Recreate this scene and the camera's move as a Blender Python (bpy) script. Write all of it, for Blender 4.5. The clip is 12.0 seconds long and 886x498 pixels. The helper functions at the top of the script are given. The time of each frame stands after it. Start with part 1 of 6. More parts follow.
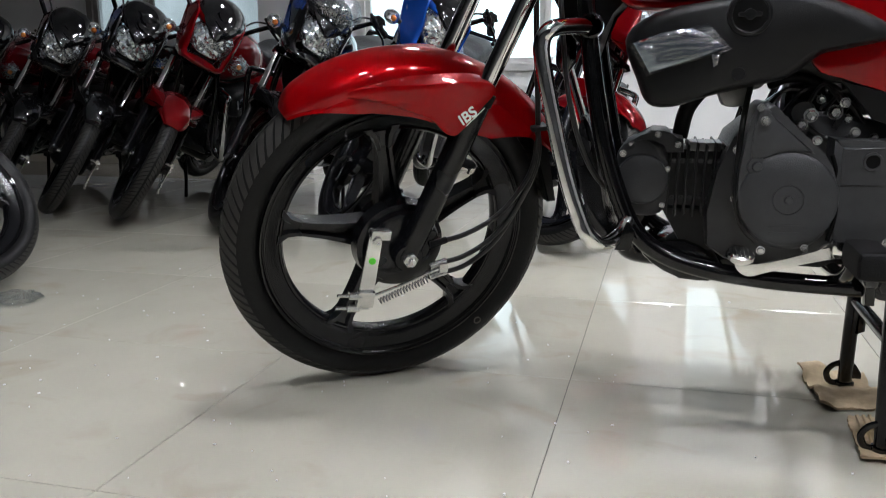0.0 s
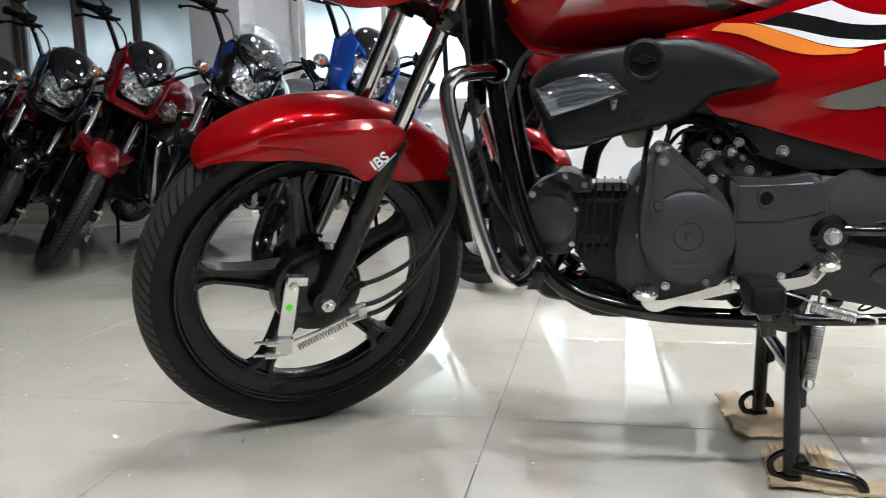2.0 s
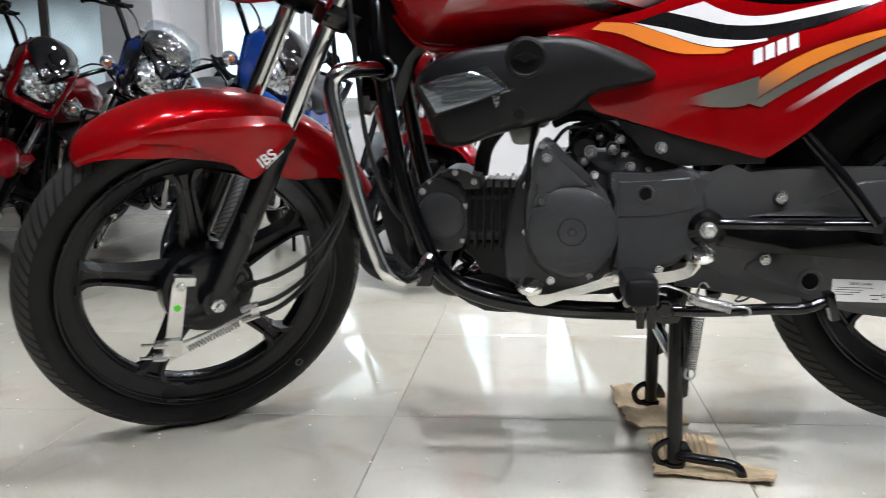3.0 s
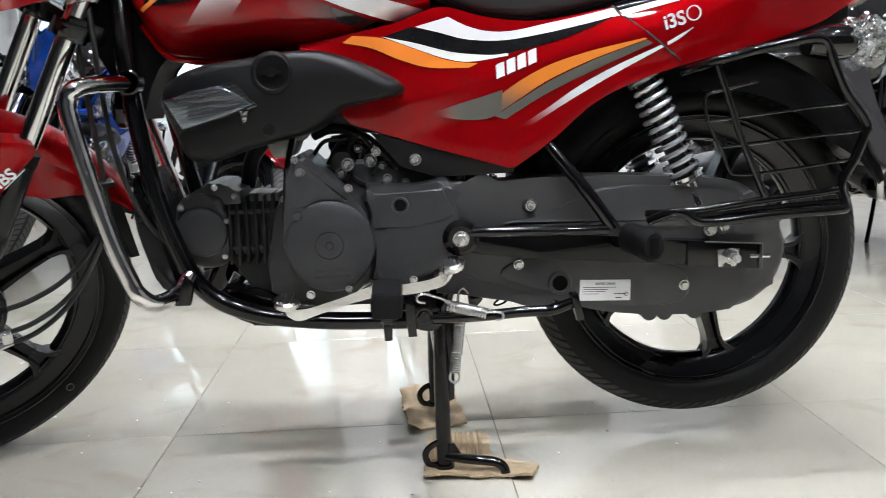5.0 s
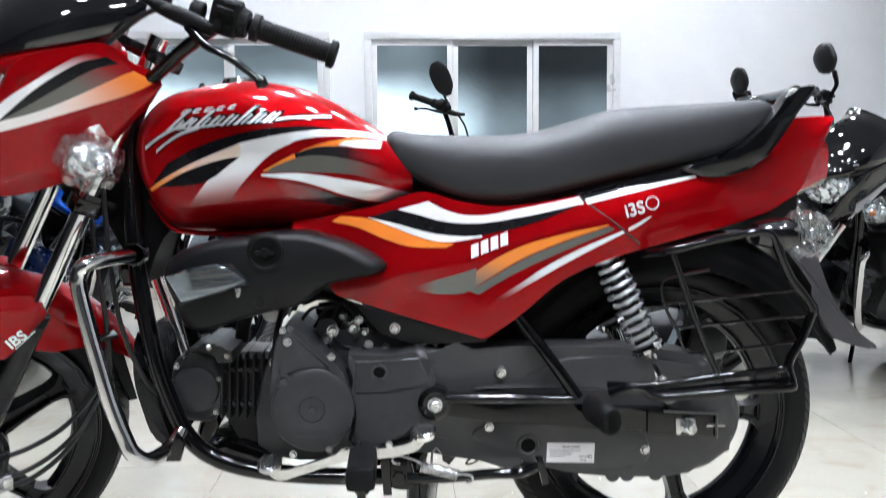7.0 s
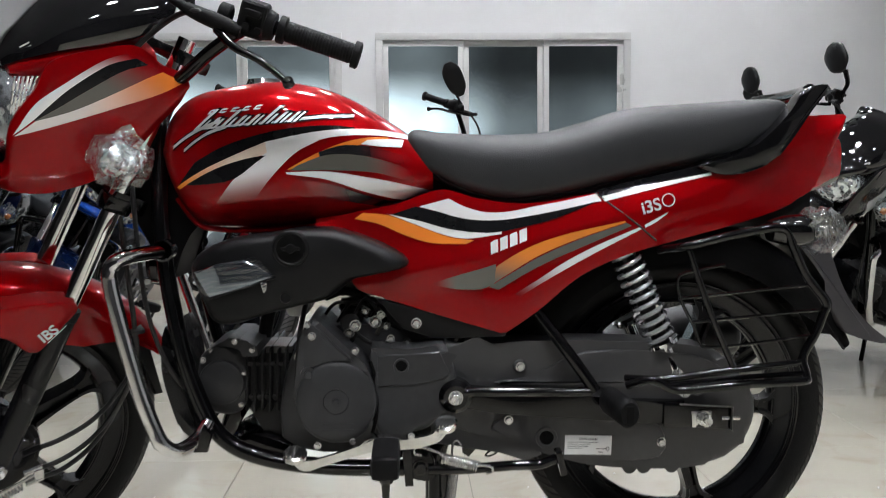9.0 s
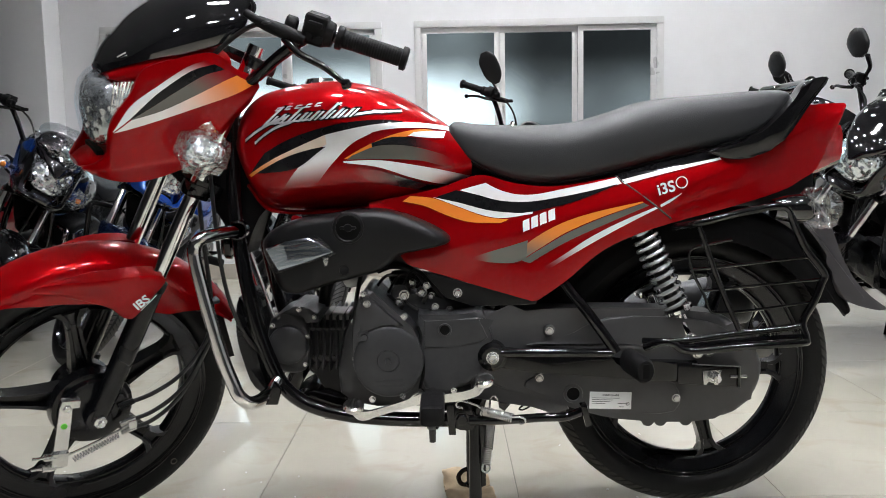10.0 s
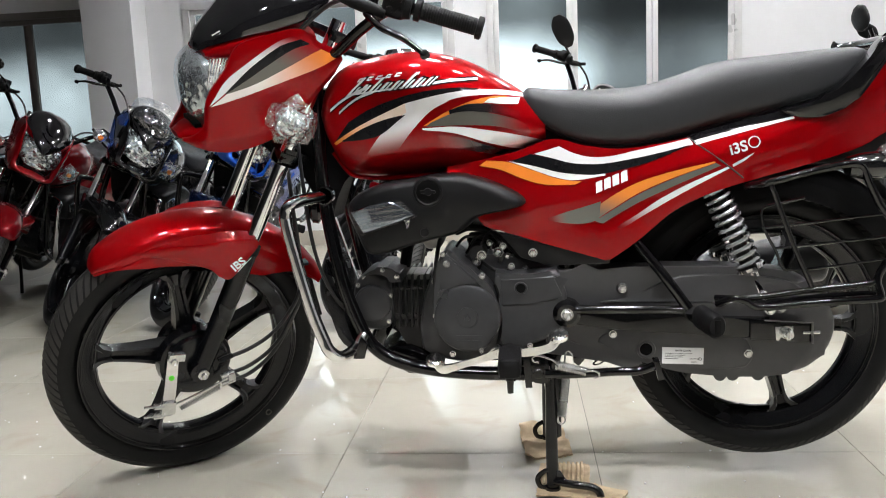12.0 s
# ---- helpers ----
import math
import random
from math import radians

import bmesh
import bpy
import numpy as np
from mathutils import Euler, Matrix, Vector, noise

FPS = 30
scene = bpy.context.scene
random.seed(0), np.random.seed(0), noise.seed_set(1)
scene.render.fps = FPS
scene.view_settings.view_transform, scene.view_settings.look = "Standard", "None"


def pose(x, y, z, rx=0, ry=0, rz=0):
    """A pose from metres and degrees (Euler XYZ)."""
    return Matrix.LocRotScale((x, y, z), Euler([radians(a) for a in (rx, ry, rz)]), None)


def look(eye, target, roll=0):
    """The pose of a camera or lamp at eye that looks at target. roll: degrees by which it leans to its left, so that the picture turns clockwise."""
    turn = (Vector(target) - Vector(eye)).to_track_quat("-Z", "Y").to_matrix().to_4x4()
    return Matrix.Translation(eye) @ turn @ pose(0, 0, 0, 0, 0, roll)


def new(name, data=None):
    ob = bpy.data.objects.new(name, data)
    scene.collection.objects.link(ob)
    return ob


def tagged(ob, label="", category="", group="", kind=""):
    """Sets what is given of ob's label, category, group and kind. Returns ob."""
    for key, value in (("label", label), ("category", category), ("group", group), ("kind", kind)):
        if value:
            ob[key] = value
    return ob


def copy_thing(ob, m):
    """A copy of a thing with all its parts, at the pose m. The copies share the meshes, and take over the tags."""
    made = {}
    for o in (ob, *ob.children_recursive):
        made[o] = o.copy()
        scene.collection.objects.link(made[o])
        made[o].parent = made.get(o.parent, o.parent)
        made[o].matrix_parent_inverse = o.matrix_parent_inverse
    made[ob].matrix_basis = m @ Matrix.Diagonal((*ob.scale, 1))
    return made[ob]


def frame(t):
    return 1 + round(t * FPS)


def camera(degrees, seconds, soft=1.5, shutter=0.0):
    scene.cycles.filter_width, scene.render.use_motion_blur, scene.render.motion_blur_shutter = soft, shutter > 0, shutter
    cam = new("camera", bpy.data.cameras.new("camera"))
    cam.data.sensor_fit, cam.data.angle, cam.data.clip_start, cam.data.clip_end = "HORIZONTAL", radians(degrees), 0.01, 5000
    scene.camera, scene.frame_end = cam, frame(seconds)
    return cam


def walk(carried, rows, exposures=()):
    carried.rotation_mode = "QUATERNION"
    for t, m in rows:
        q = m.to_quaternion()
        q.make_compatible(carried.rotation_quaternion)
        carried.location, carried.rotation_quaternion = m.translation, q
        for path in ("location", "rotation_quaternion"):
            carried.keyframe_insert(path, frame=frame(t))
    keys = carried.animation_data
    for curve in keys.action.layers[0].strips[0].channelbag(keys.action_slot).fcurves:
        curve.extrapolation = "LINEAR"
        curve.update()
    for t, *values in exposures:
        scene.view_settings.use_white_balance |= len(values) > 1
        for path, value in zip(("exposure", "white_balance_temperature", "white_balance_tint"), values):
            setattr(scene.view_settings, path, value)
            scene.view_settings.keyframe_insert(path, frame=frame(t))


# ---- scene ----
cam = camera(57.0, 12.0, soft=0.55, shutter=0.5)
PATH = [
    (0, (0.462, -1.409, 0.553), (-0.051, 0.482, 0.153), -0.5),
    (0.5, (0.464, -1.409, 0.564), (-0.053, 0.492, 0.218), -0.5),
    (1, (0.47, -1.412, 0.568), (-0.046, 0.494, 0.252), -0.9),
    (1.5, (0.487, -1.413, 0.565), (0.026, 0.508, 0.254), -1.1),
    (2, (0.517, -1.405, 0.563), (0.123, 0.531, 0.251), -1.4),
    (2.5, (0.544, -1.402, 0.561), (0.22, 0.547, 0.249), -1.3),
    (3, (0.584, -1.394, 0.557), (0.352, 0.567, 0.241), -1.3),
    (3.5, (0.63, -1.391, 0.546), (0.489, 0.581, 0.243), -1.5),
    (5.3, (0.765, -1.388, 0.591), (0.891, 0.577, 0.239), -2.0),
    (5.5, (0.786, -1.399, 0.580), (0.913, 0.57, 0.256), -2.2),
    (6, (0.804, -1.417, 0.600), (0.943, 0.551, 0.272), -2.4),
    (6.5, (0.801, -1.454, 0.663), (0.898, 0.527, 0.403), -1.0),
    (7, (0.781, -1.472, 0.7565), (0.882, 0.527, 0.580), -0.4),
    (7.2, (0.779, -1.477, 0.769), (0.879, 0.534, 0.625), -0.1),
    (8.8, (0.759, -1.486, 0.757), (0.848, 0.506, 0.605), -0.2),
    (9, (0.758, -1.502, 0.752), (0.84, 0.489, 0.578), -0.5),
    (9.5, (0.753, -1.595, 0.758), (0.785, 0.392, 0.535), -1.2),
    (10, (0.75, -1.69, 0.762), (0.739, 0.299, 0.545), -1.1),
    (10.5, (0.758, -1.731, 0.756), (0.717, 0.252, 0.495), -1.3),
    (11, (0.767, -1.754, 0.756), (0.676, 0.23, 0.518), -2.4),
    (11.5, (0.75, -1.753, 0.758), (0.573, 0.224, 0.512), -2.6),
    (12, (0.745, -1.766, 0.763), (0.554, 0.203, 0.469), -2.4),
]
walk(cam, [(t, look(eye, target, roll)) for t, eye, target, roll in PATH],
     exposures=((0, -0.26, 6450, 17), (1, 0.02, 6450, 17), (2.5, 0.12, 6400, 17), (5.5, 0.17, 6350, 17), (6.5, 0.28, 6050, 17), (7.1, 0.25, 6100, 17), (8.8, -0.45, 6500, 17), (9.5, -0.30, 6550, 17), (10.5, 0.00, 6650, 17), (12, 0.15, 6700, 17)))

# ---- light ----
world = bpy.data.worlds.new("world")
scene.world = world
world.use_nodes = True
bg = world.node_tree.nodes["Background"]
bg.inputs[0].default_value = (0.55, 0.62, 0.70, 1)
bg.inputs[1].default_value = 0.25


# ---- materials ----
def mat(name, color, rough=0.5, metal=0.0, coat=0.0, vary=0.12, scale=30.0, bump=0.0, bump_scale=200.0, spread=0.08, spec=0.5):
    m = bpy.data.materials.new(name)
    m.use_nodes = True
    nt = m.node_tree
    p = nt.nodes["Principled BSDF"]
    p.inputs["Metallic"].default_value = metal
    p.inputs["Coat Weight"].default_value = coat
    p.inputs["Coat Roughness"].default_value = 0.03
    p.inputs["Specular IOR Level"].default_value = spec
    geo = nt.nodes.new("ShaderNodeTexCoord")
    n1 = nt.nodes.new("ShaderNodeTexNoise")
    n1.inputs["Scale"].default_value = scale
    n1.inputs["Detail"].default_value = 6
    nt.links.new(geo.outputs["Object"], n1.inputs["Vector"])
    n2 = nt.nodes.new("ShaderNodeTexNoise")
    n2.inputs["Scale"].default_value = scale * 0.13
    n2.inputs["Detail"].default_value = 3
    nt.links.new(geo.outputs["Object"], n2.inputs["Vector"])
    add = nt.nodes.new("ShaderNodeMath")
    add.operation = "ADD"
    nt.links.new(n1.outputs["Fac"], add.inputs[0])
    nt.links.new(n2.outputs["Fac"], add.inputs[1])
    ramp = nt.nodes.new("ShaderNodeMapRange")
    ramp.inputs["From Min"].default_value = 0.6
    ramp.inputs["From Max"].default_value = 1.4
    ramp.inputs["To Min"].default_value = 1 - vary
    ramp.inputs["To Max"].default_value = 1 + vary
    nt.links.new(add.outputs[0], ramp.inputs["Value"])
    hue = nt.nodes.new("ShaderNodeHueSaturation")
    hue.inputs["Color"].default_value = (*color, 1)
    nt.links.new(ramp.outputs[0], hue.inputs["Value"])
    nt.links.new(hue.outputs[0], p.inputs["Base Color"])
    rr = nt.nodes.new("ShaderNodeMapRange")
    rr.inputs["From Min"].default_value = 0.3
    rr.inputs["From Max"].default_value = 0.7
    rr.inputs["To Min"].default_value = max(0.0, rough - spread)
    rr.inputs["To Max"].default_value = min(1.0, rough + spread)
    nt.links.new(n2.outputs["Fac"], rr.inputs["Value"])
    nt.links.new(rr.outputs[0], p.inputs["Roughness"])
    if bump:
        n3 = nt.nodes.new("ShaderNodeTexNoise")
        n3.inputs["Scale"].default_value = bump_scale
        n3.inputs["Detail"].default_value = 4
        nt.links.new(geo.outputs["Object"], n3.inputs["Vector"])
        b = nt.nodes.new("ShaderNodeBump")
        b.inputs["Strength"].default_value = bump
        b.inputs["Distance"].default_value = 0.002
        nt.links.new(n3.outputs["Fac"], b.inputs["Height"])
        nt.links.new(b.outputs[0], p.inputs["Normal"])
    return m


def emitter(name, color, strength):
    m = bpy.data.materials.new(name)
    m.use_nodes = True
    p = m.node_tree.nodes["Principled BSDF"]
    p.inputs["Base Color"].default_value = (0.8, 0.8, 0.8, 1)
    p.inputs["Emission Color"].default_value = (*color, 1)
    p.inputs["Emission Strength"].default_value = strength
    return m


def clear(name, color=(1, 1, 1), rough=0.02, ior=1.45, bump=0.0, scale=40.0):
    m = bpy.data.materials.new(name)
    m.use_nodes = True
    nt = m.node_tree
    p = nt.nodes["Principled BSDF"]
    p.inputs["Base Color"].default_value = (*color, 1)
    p.inputs["Roughness"].default_value = rough
    p.inputs["IOR"].default_value = ior
    p.inputs["Transmission Weight"].default_value = 1.0
    if bump:
        tc = nt.nodes.new("ShaderNodeTexCoord")
        n = nt.nodes.new("ShaderNodeTexNoise")
        n.inputs["Scale"].default_value = scale
        n.inputs["Detail"].default_value = 5
        n.inputs["Distortion"].default_value = 1.5
        nt.links.new(tc.outputs["Object"], n.inputs["Vector"])
        b = nt.nodes.new("ShaderNodeBump")
        b.inputs["Strength"].default_value = bump
        b.inputs["Distance"].default_value = 0.01
        nt.links.new(n.outputs["Fac"], b.inputs["Height"])
        nt.links.new(b.outputs[0], p.inputs["Normal"])
    return m


RED = mat("red_paint", (0.29, 0.0014, 0.0030), 0.30, 0.30, 0.60, vary=0.02, scale=4, spread=0.02, spec=0.0)
RED_DARK = mat("dark_red_paint", (0.15, 0.001, 0.003), 0.34, 0.30, 1.0, vary=0.02, scale=4, spread=0.02, spec=0.0)
RED_DEEP = mat("deep_red_paint", (0.09, 0.003, 0.006), 0.24, 0.30, 1.0, vary=0.02, scale=4, spread=0.02, spec=0.0)
BLACK_PAINT = mat("black_gloss_paint", (0.004, 0.004, 0.0045), 0.12, 0.0, 0.6, vary=0.03, scale=4, spread=0.02)
BLUE = mat("blue_paint", (0.008, 0.058, 0.31), 0.24, 0.30, 1.0, vary=0.02, scale=4, spread=0.02, spec=0.0)
BLUE_MID = mat("mid_blue_paint", (0.008, 0.05, 0.26), 0.24, 0.30, 1.0, vary=0.02, scale=4, spread=0.02, spec=0.0)
BLUE_DEEP = mat("dark_blue_paint", (0.003, 0.008, 0.030), 0.24, 0.30, 1.0, vary=0.02, scale=4, spread=0.02, spec=0.0)
WHITE_VINYL = mat("white_vinyl", (0.80, 0.80, 0.80), 0.22, 0, 0.6, vary=0.03)
BLACK_VINYL = mat("black_vinyl", (0.008, 0.008, 0.009), 0.14, 0, 0.2, vary=0.1, spec=0.2)
GREY_VINYL = mat("grey_vinyl", (0.11, 0.105, 0.09), 0.25, 0, 0.6, vary=0.08)
ORANGE_VINYL = mat("orange_vinyl", (0.85, 0.23, 0.03), 0.22, 0, 0.6, vary=0.04)
RUBBER = mat("tyre_rubber", (0.004, 0.004, 0.0043), 0.48, spec=0.22, vary=0.25, scale=40, bump=0.25, bump_scale=260)
TREAD = mat("tread_rubber", (0.022, 0.021, 0.019), 0.62, vary=0.3, scale=60, bump=0.3, bump_scale=300)
GRIP = mat("soft_rubber", (0.005, 0.005, 0.0054), 0.62, spec=0.16, vary=0.2, bump=0.4, bump_scale=400)
PLASTIC = mat("textured_black_plastic", (0.0075, 0.0075, 0.0080), 0.34, spec=0.20, vary=0.12, scale=80, bump=0.22, bump_scale=900)
CASE = mat("dark_grey_case_plastic", (0.040, 0.040, 0.041), 0.41, spec=0.60, vary=0.12, scale=80, bump=0.22, bump_scale=900)
FLAP = mat("flexible_grey_plastic", (0.045, 0.043, 0.046), 0.38, spec=0.45, vary=0.1, scale=60, bump=0.1, bump_scale=600)
ALLOY_BLACK = mat("black_painted_alloy", (0.004, 0.0043, 0.0055), 0.23, spec=0.40, vary=0.12, scale=60, bump=0.08, bump_scale=300)
ENGINE = mat("charcoal_engine_paint", (0.0377, 0.0384, 0.0406), 0.38, 0.1, spec=0.40, vary=0.18, scale=60, bump=0.3, bump_scale=700)
FIN = mat("black_cylinder_paint", (0.016, 0.016, 0.016), 0.5, 0.1, vary=0.2, bump=0.25, bump_scale=500)
FRAME = mat("black_gloss_steel", (0.003, 0.003, 0.0034), 0.12, 0, 0.25, spec=0.35, vary=0.1)
CHROME = mat("chrome", (0.80, 0.80, 0.80), 0.07, 1.0, vary=0.06, scale=40, spread=0.04)
STEEL = mat("zinc_steel", (0.66, 0.66, 0.65), 0.22, 0.90, vary=0.12, scale=120)
ALUMINIUM = mat("cast_aluminium", (0.24, 0.24, 0.235), 0.40, 1.0, vary=0.18, scale=90, bump=0.2, bump_scale=400)
POLISHED = mat("polished_alloy", (0.70, 0.70, 0.69), 0.13, 1.0, vary=0.1, scale=60, bump=0.08, bump_scale=200)
ZINC = mat("bright_zinc_wire", (0.62, 0.62, 0.61), 0.25, 0.8, 0.3, vary=0.1)
# Black that paints in the shade inside holes, slots and gaps.
HOLE_SHADE = mat("hole_shade_black", (0.003, 0.003, 0.003), 0.7, spec=0.1)
# Matt black with the shade under the bodywork put into its colour.
SHADE_BLACK = mat("shaded_matt_black", (0.003, 0.003, 0.0033), 0.55, spec=0.12, vary=0.2, bump=0.2, bump_scale=500)
SEAT = mat("seat_leatherette", (0.021, 0.022, 0.024), 0.46, spec=0.4, vary=0.10, scale=50, bump=0.35, bump_scale=700)
CABLE = mat("cable_sheath", (0.008, 0.008, 0.008), 0.4, vary=0.1)
SPRING_WHITE = mat("grey_coil_paint", (0.52, 0.53, 0.55), 0.22, 0.7, 0.3, vary=0.08)
LENS_RED = mat("red_lamp_lens", (0.30, 0.004, 0.008), 0.10, 0, 1.0, vary=0.35, scale=45, bump=0.5, bump_scale=45)
AMBER = mat("amber_bulb", (0.62, 0.17, 0.03), 0.12, 0.1, 0.8, vary=0.35, scale=120, bump=0.6, bump_scale=90)


def faceted(name, cell=34.0, tilt=0.9):
    """A silvered reflector pressed into small flat facets."""
    m = mat(name, (0.88, 0.89, 0.90), 0.16, 0.85, vary=0.05, spread=0.03)
    nt = m.node_tree
    tc = nt.nodes.new("ShaderNodeTexCoord")
    v = nt.nodes.new("ShaderNodeTexVoronoi")
    v.inputs["Scale"].default_value = cell
    nt.links.new(tc.outputs["Object"], v.inputs["Vector"])
    off = nt.nodes.new("ShaderNodeVectorMath")
    off.operation = "SUBTRACT"
    off.inputs[1].default_value = (0.5, 0.5, 0.5)
    nt.links.new(v.outputs["Color"], off.inputs[0])
    lean = nt.nodes.new("ShaderNodeVectorMath")
    lean.operation = "SCALE"
    lean.inputs["Scale"].default_value = tilt
    nt.links.new(off.outputs[0], lean.inputs[0])
    geo = nt.nodes.new("ShaderNodeNewGeometry")
    add = nt.nodes.new("ShaderNodeVectorMath")
    nt.links.new(geo.outputs["Normal"], add.inputs[0])
    nt.links.new(lean.outputs[0], add.inputs[1])
    unit = nt.nodes.new("ShaderNodeVectorMath")
    unit.operation = "NORMALIZE"
    nt.links.new(add.outputs[0], unit.inputs[0])
    nt.links.new(unit.outputs[0], nt.nodes["Principled BSDF"].inputs["Normal"])
    return m


REFLECTOR = faceted("silvered_reflector", 75.0, 1.1)
LAMP_SILVER = faceted("smooth_lamp_silver", 110.0, 0.55)
FILM_CHROME = mat("chrome_under_film", (0.34, 0.38, 0.43), 0.05, 1.0, vary=0.25, scale=25, bump=0.35, bump_scale=16, spread=0.03)
def faded(name, color, ground, start, stop, rough=0.22):
    """A printed sticker whose ink fades from the paint's colour along its length."""
    m = mat(name, color, rough, 0, 0.8, vary=0.03)
    nt = m.node_tree
    p = nt.nodes["Principled BSDF"]
    uv = nt.nodes.new("ShaderNodeUVMap")
    sep = nt.nodes.new("ShaderNodeSeparateXYZ")
    nt.links.new(uv.outputs[0], sep.inputs[0])
    g = nt.nodes.new("ShaderNodeMapRange")
    g.interpolation_type = "SMOOTHSTEP"
    g.inputs["From Min"].default_value = start
    g.inputs["From Max"].default_value = stop
    nt.links.new(sep.outputs["X"], g.inputs["Value"])
    mix = nt.nodes.new("ShaderNodeMix")
    mix.data_type = "RGBA"
    nt.links.new(g.outputs[0], mix.inputs[0])
    mix.inputs[6].default_value = (*ground, 1)
    nt.links.new(p.inputs["Base Color"].links[0].from_socket, mix.inputs[7])
    nt.links.new(mix.outputs[2], p.inputs["Base Color"])
    return m


PAINT = (0.26, 0.0015, 0.004)
WHITE_FADE = faded("white_fading_vinyl", (0.80, 0.80, 0.80), PAINT, 0.0, 0.45)
WHITE_FADE_OUT = faded("white_fading_out_vinyl", (0.80, 0.80, 0.80), PAINT, 1.0, 0.45)
GREY_FADE = faded("grey_fading_vinyl", (0.11, 0.105, 0.09), PAINT, 0.0, 0.40)
BLACK_FADE = faded("black_fading_vinyl", (0.012, 0.012, 0.014), PAINT, 0.0, 0.5)
ORANGE_FADE = faded("orange_fading_vinyl", (0.85, 0.25, 0.03), (0.11, 0.105, 0.09), 0.0, 0.35)
CREAM_FADE = faded("orange_to_cream_vinyl", (0.82, 0.66, 0.54), (0.88, 0.26, 0.03), 0.0, 0.75)
AMBER_FADE = faded("white_to_orange_vinyl", (0.86, 0.22, 0.03), (0.80, 0.74, 0.70), 0.25, 0.95)
GREY_OUT = faded("grey_fading_out_vinyl", (0.11, 0.105, 0.09), PAINT, 1.0, 0.55)
BLACK_OUT = faded("black_fading_out_vinyl", (0.012, 0.012, 0.014), PAINT, 1.0, 0.45)


def thin_film(name, gloss=0.24, scale=38.0, strength=0.7):
    """Thin clear film: it lets the light through and glints in its folds."""
    m = bpy.data.materials.new(name)
    m.use_nodes = True
    nt = m.node_tree
    nt.nodes.remove(nt.nodes["Principled BSDF"])
    t = nt.nodes.new("ShaderNodeBsdfTransparent")
    t.inputs[0].default_value = (0.93, 0.96, 0.98, 1)
    g = nt.nodes.new("ShaderNodeBsdfGlossy")
    g.inputs["Roughness"].default_value = 0.03
    tc = nt.nodes.new("ShaderNodeTexCoord")
    n = nt.nodes.new("ShaderNodeTexNoise")
    n.inputs["Scale"].default_value = scale
    n.inputs["Detail"].default_value = 3
    n.inputs["Distortion"].default_value = 1.2
    nt.links.new(tc.outputs["Object"], n.inputs["Vector"])
    b = nt.nodes.new("ShaderNodeBump")
    b.inputs["Strength"].default_value = strength
    b.inputs["Distance"].default_value = 0.01
    nt.links.new(n.outputs["Fac"], b.inputs["Height"])
    nt.links.new(b.outputs[0], g.inputs["Normal"])
    mix = nt.nodes.new("ShaderNodeMixShader")
    mix.inputs[0].default_value = gloss
    nt.links.new(t.outputs[0], mix.inputs[1])
    nt.links.new(g.outputs[0], mix.inputs[2])
    nt.links.new(mix.outputs[0], nt.nodes["Material Output"].inputs["Surface"])
    return m


WRAP = thin_film("crumpled_clear_film", 0.30, 55.0, 0.9)
SHEET = thin_film("flat_clear_film", 0.11, 16.0, 0.35)
LAMP_GLASS = thin_film("lamp_glass", 0.07, 6.0, 0.05)
SILVER = mat("silver_foil", (0.62, 0.62, 0.63), 0.35, 0.35, 0.4, vary=0.05)
SMOKED = mat("smoked_black_visor", (0.006, 0.006, 0.007), 0.07, 0, 1.0, vary=0.1, spread=0.03)
GREEN_DOT = mat("green_paint_mark", (0.12, 0.75, 0.05), 0.5)
LABEL = mat("white_label", (0.78, 0.78, 0.78), 0.5, vary=0.04)
INK = mat("dark_ink", (0.03, 0.03, 0.03), 0.5)
CARD = mat("corrugated_cardboard", (0.50, 0.38, 0.24), 0.85, vary=0.2, scale=60, bump=0.5, bump_scale=120)
# Dark colour for unseen surfaces, chosen so they throw little light back.
LOW_BOUNCE = mat("low_bounce_dark_grey", (0.05, 0.05, 0.052), 0.5, vary=0.05, scale=6)
GREY_CEIL = mat("low_bounce_ceiling_grey", (0.22, 0.22, 0.225), 0.8, vary=0.05, scale=8)
WALL = mat("white_wall_paint", (0.80, 0.805, 0.81), 0.55, vary=0.03, scale=6, bump=0.08, bump_scale=60)
CEIL = mat("white_ceiling_board", (0.82, 0.82, 0.82), 0.8, vary=0.03, scale=8)
ALU_FRAME = mat("anodised_window_frame", (0.72, 0.72, 0.71), 0.35, 0.2, vary=0.06, scale=30)
GREY_FRAME = mat("brown_grey_window_frame", (0.22, 0.20, 0.19), 0.4, 0.3, vary=0.08, scale=30)
GROUT = mat("dark_grout", (0.20, 0.19, 0.17), 0.8, vary=0.2, scale=60)


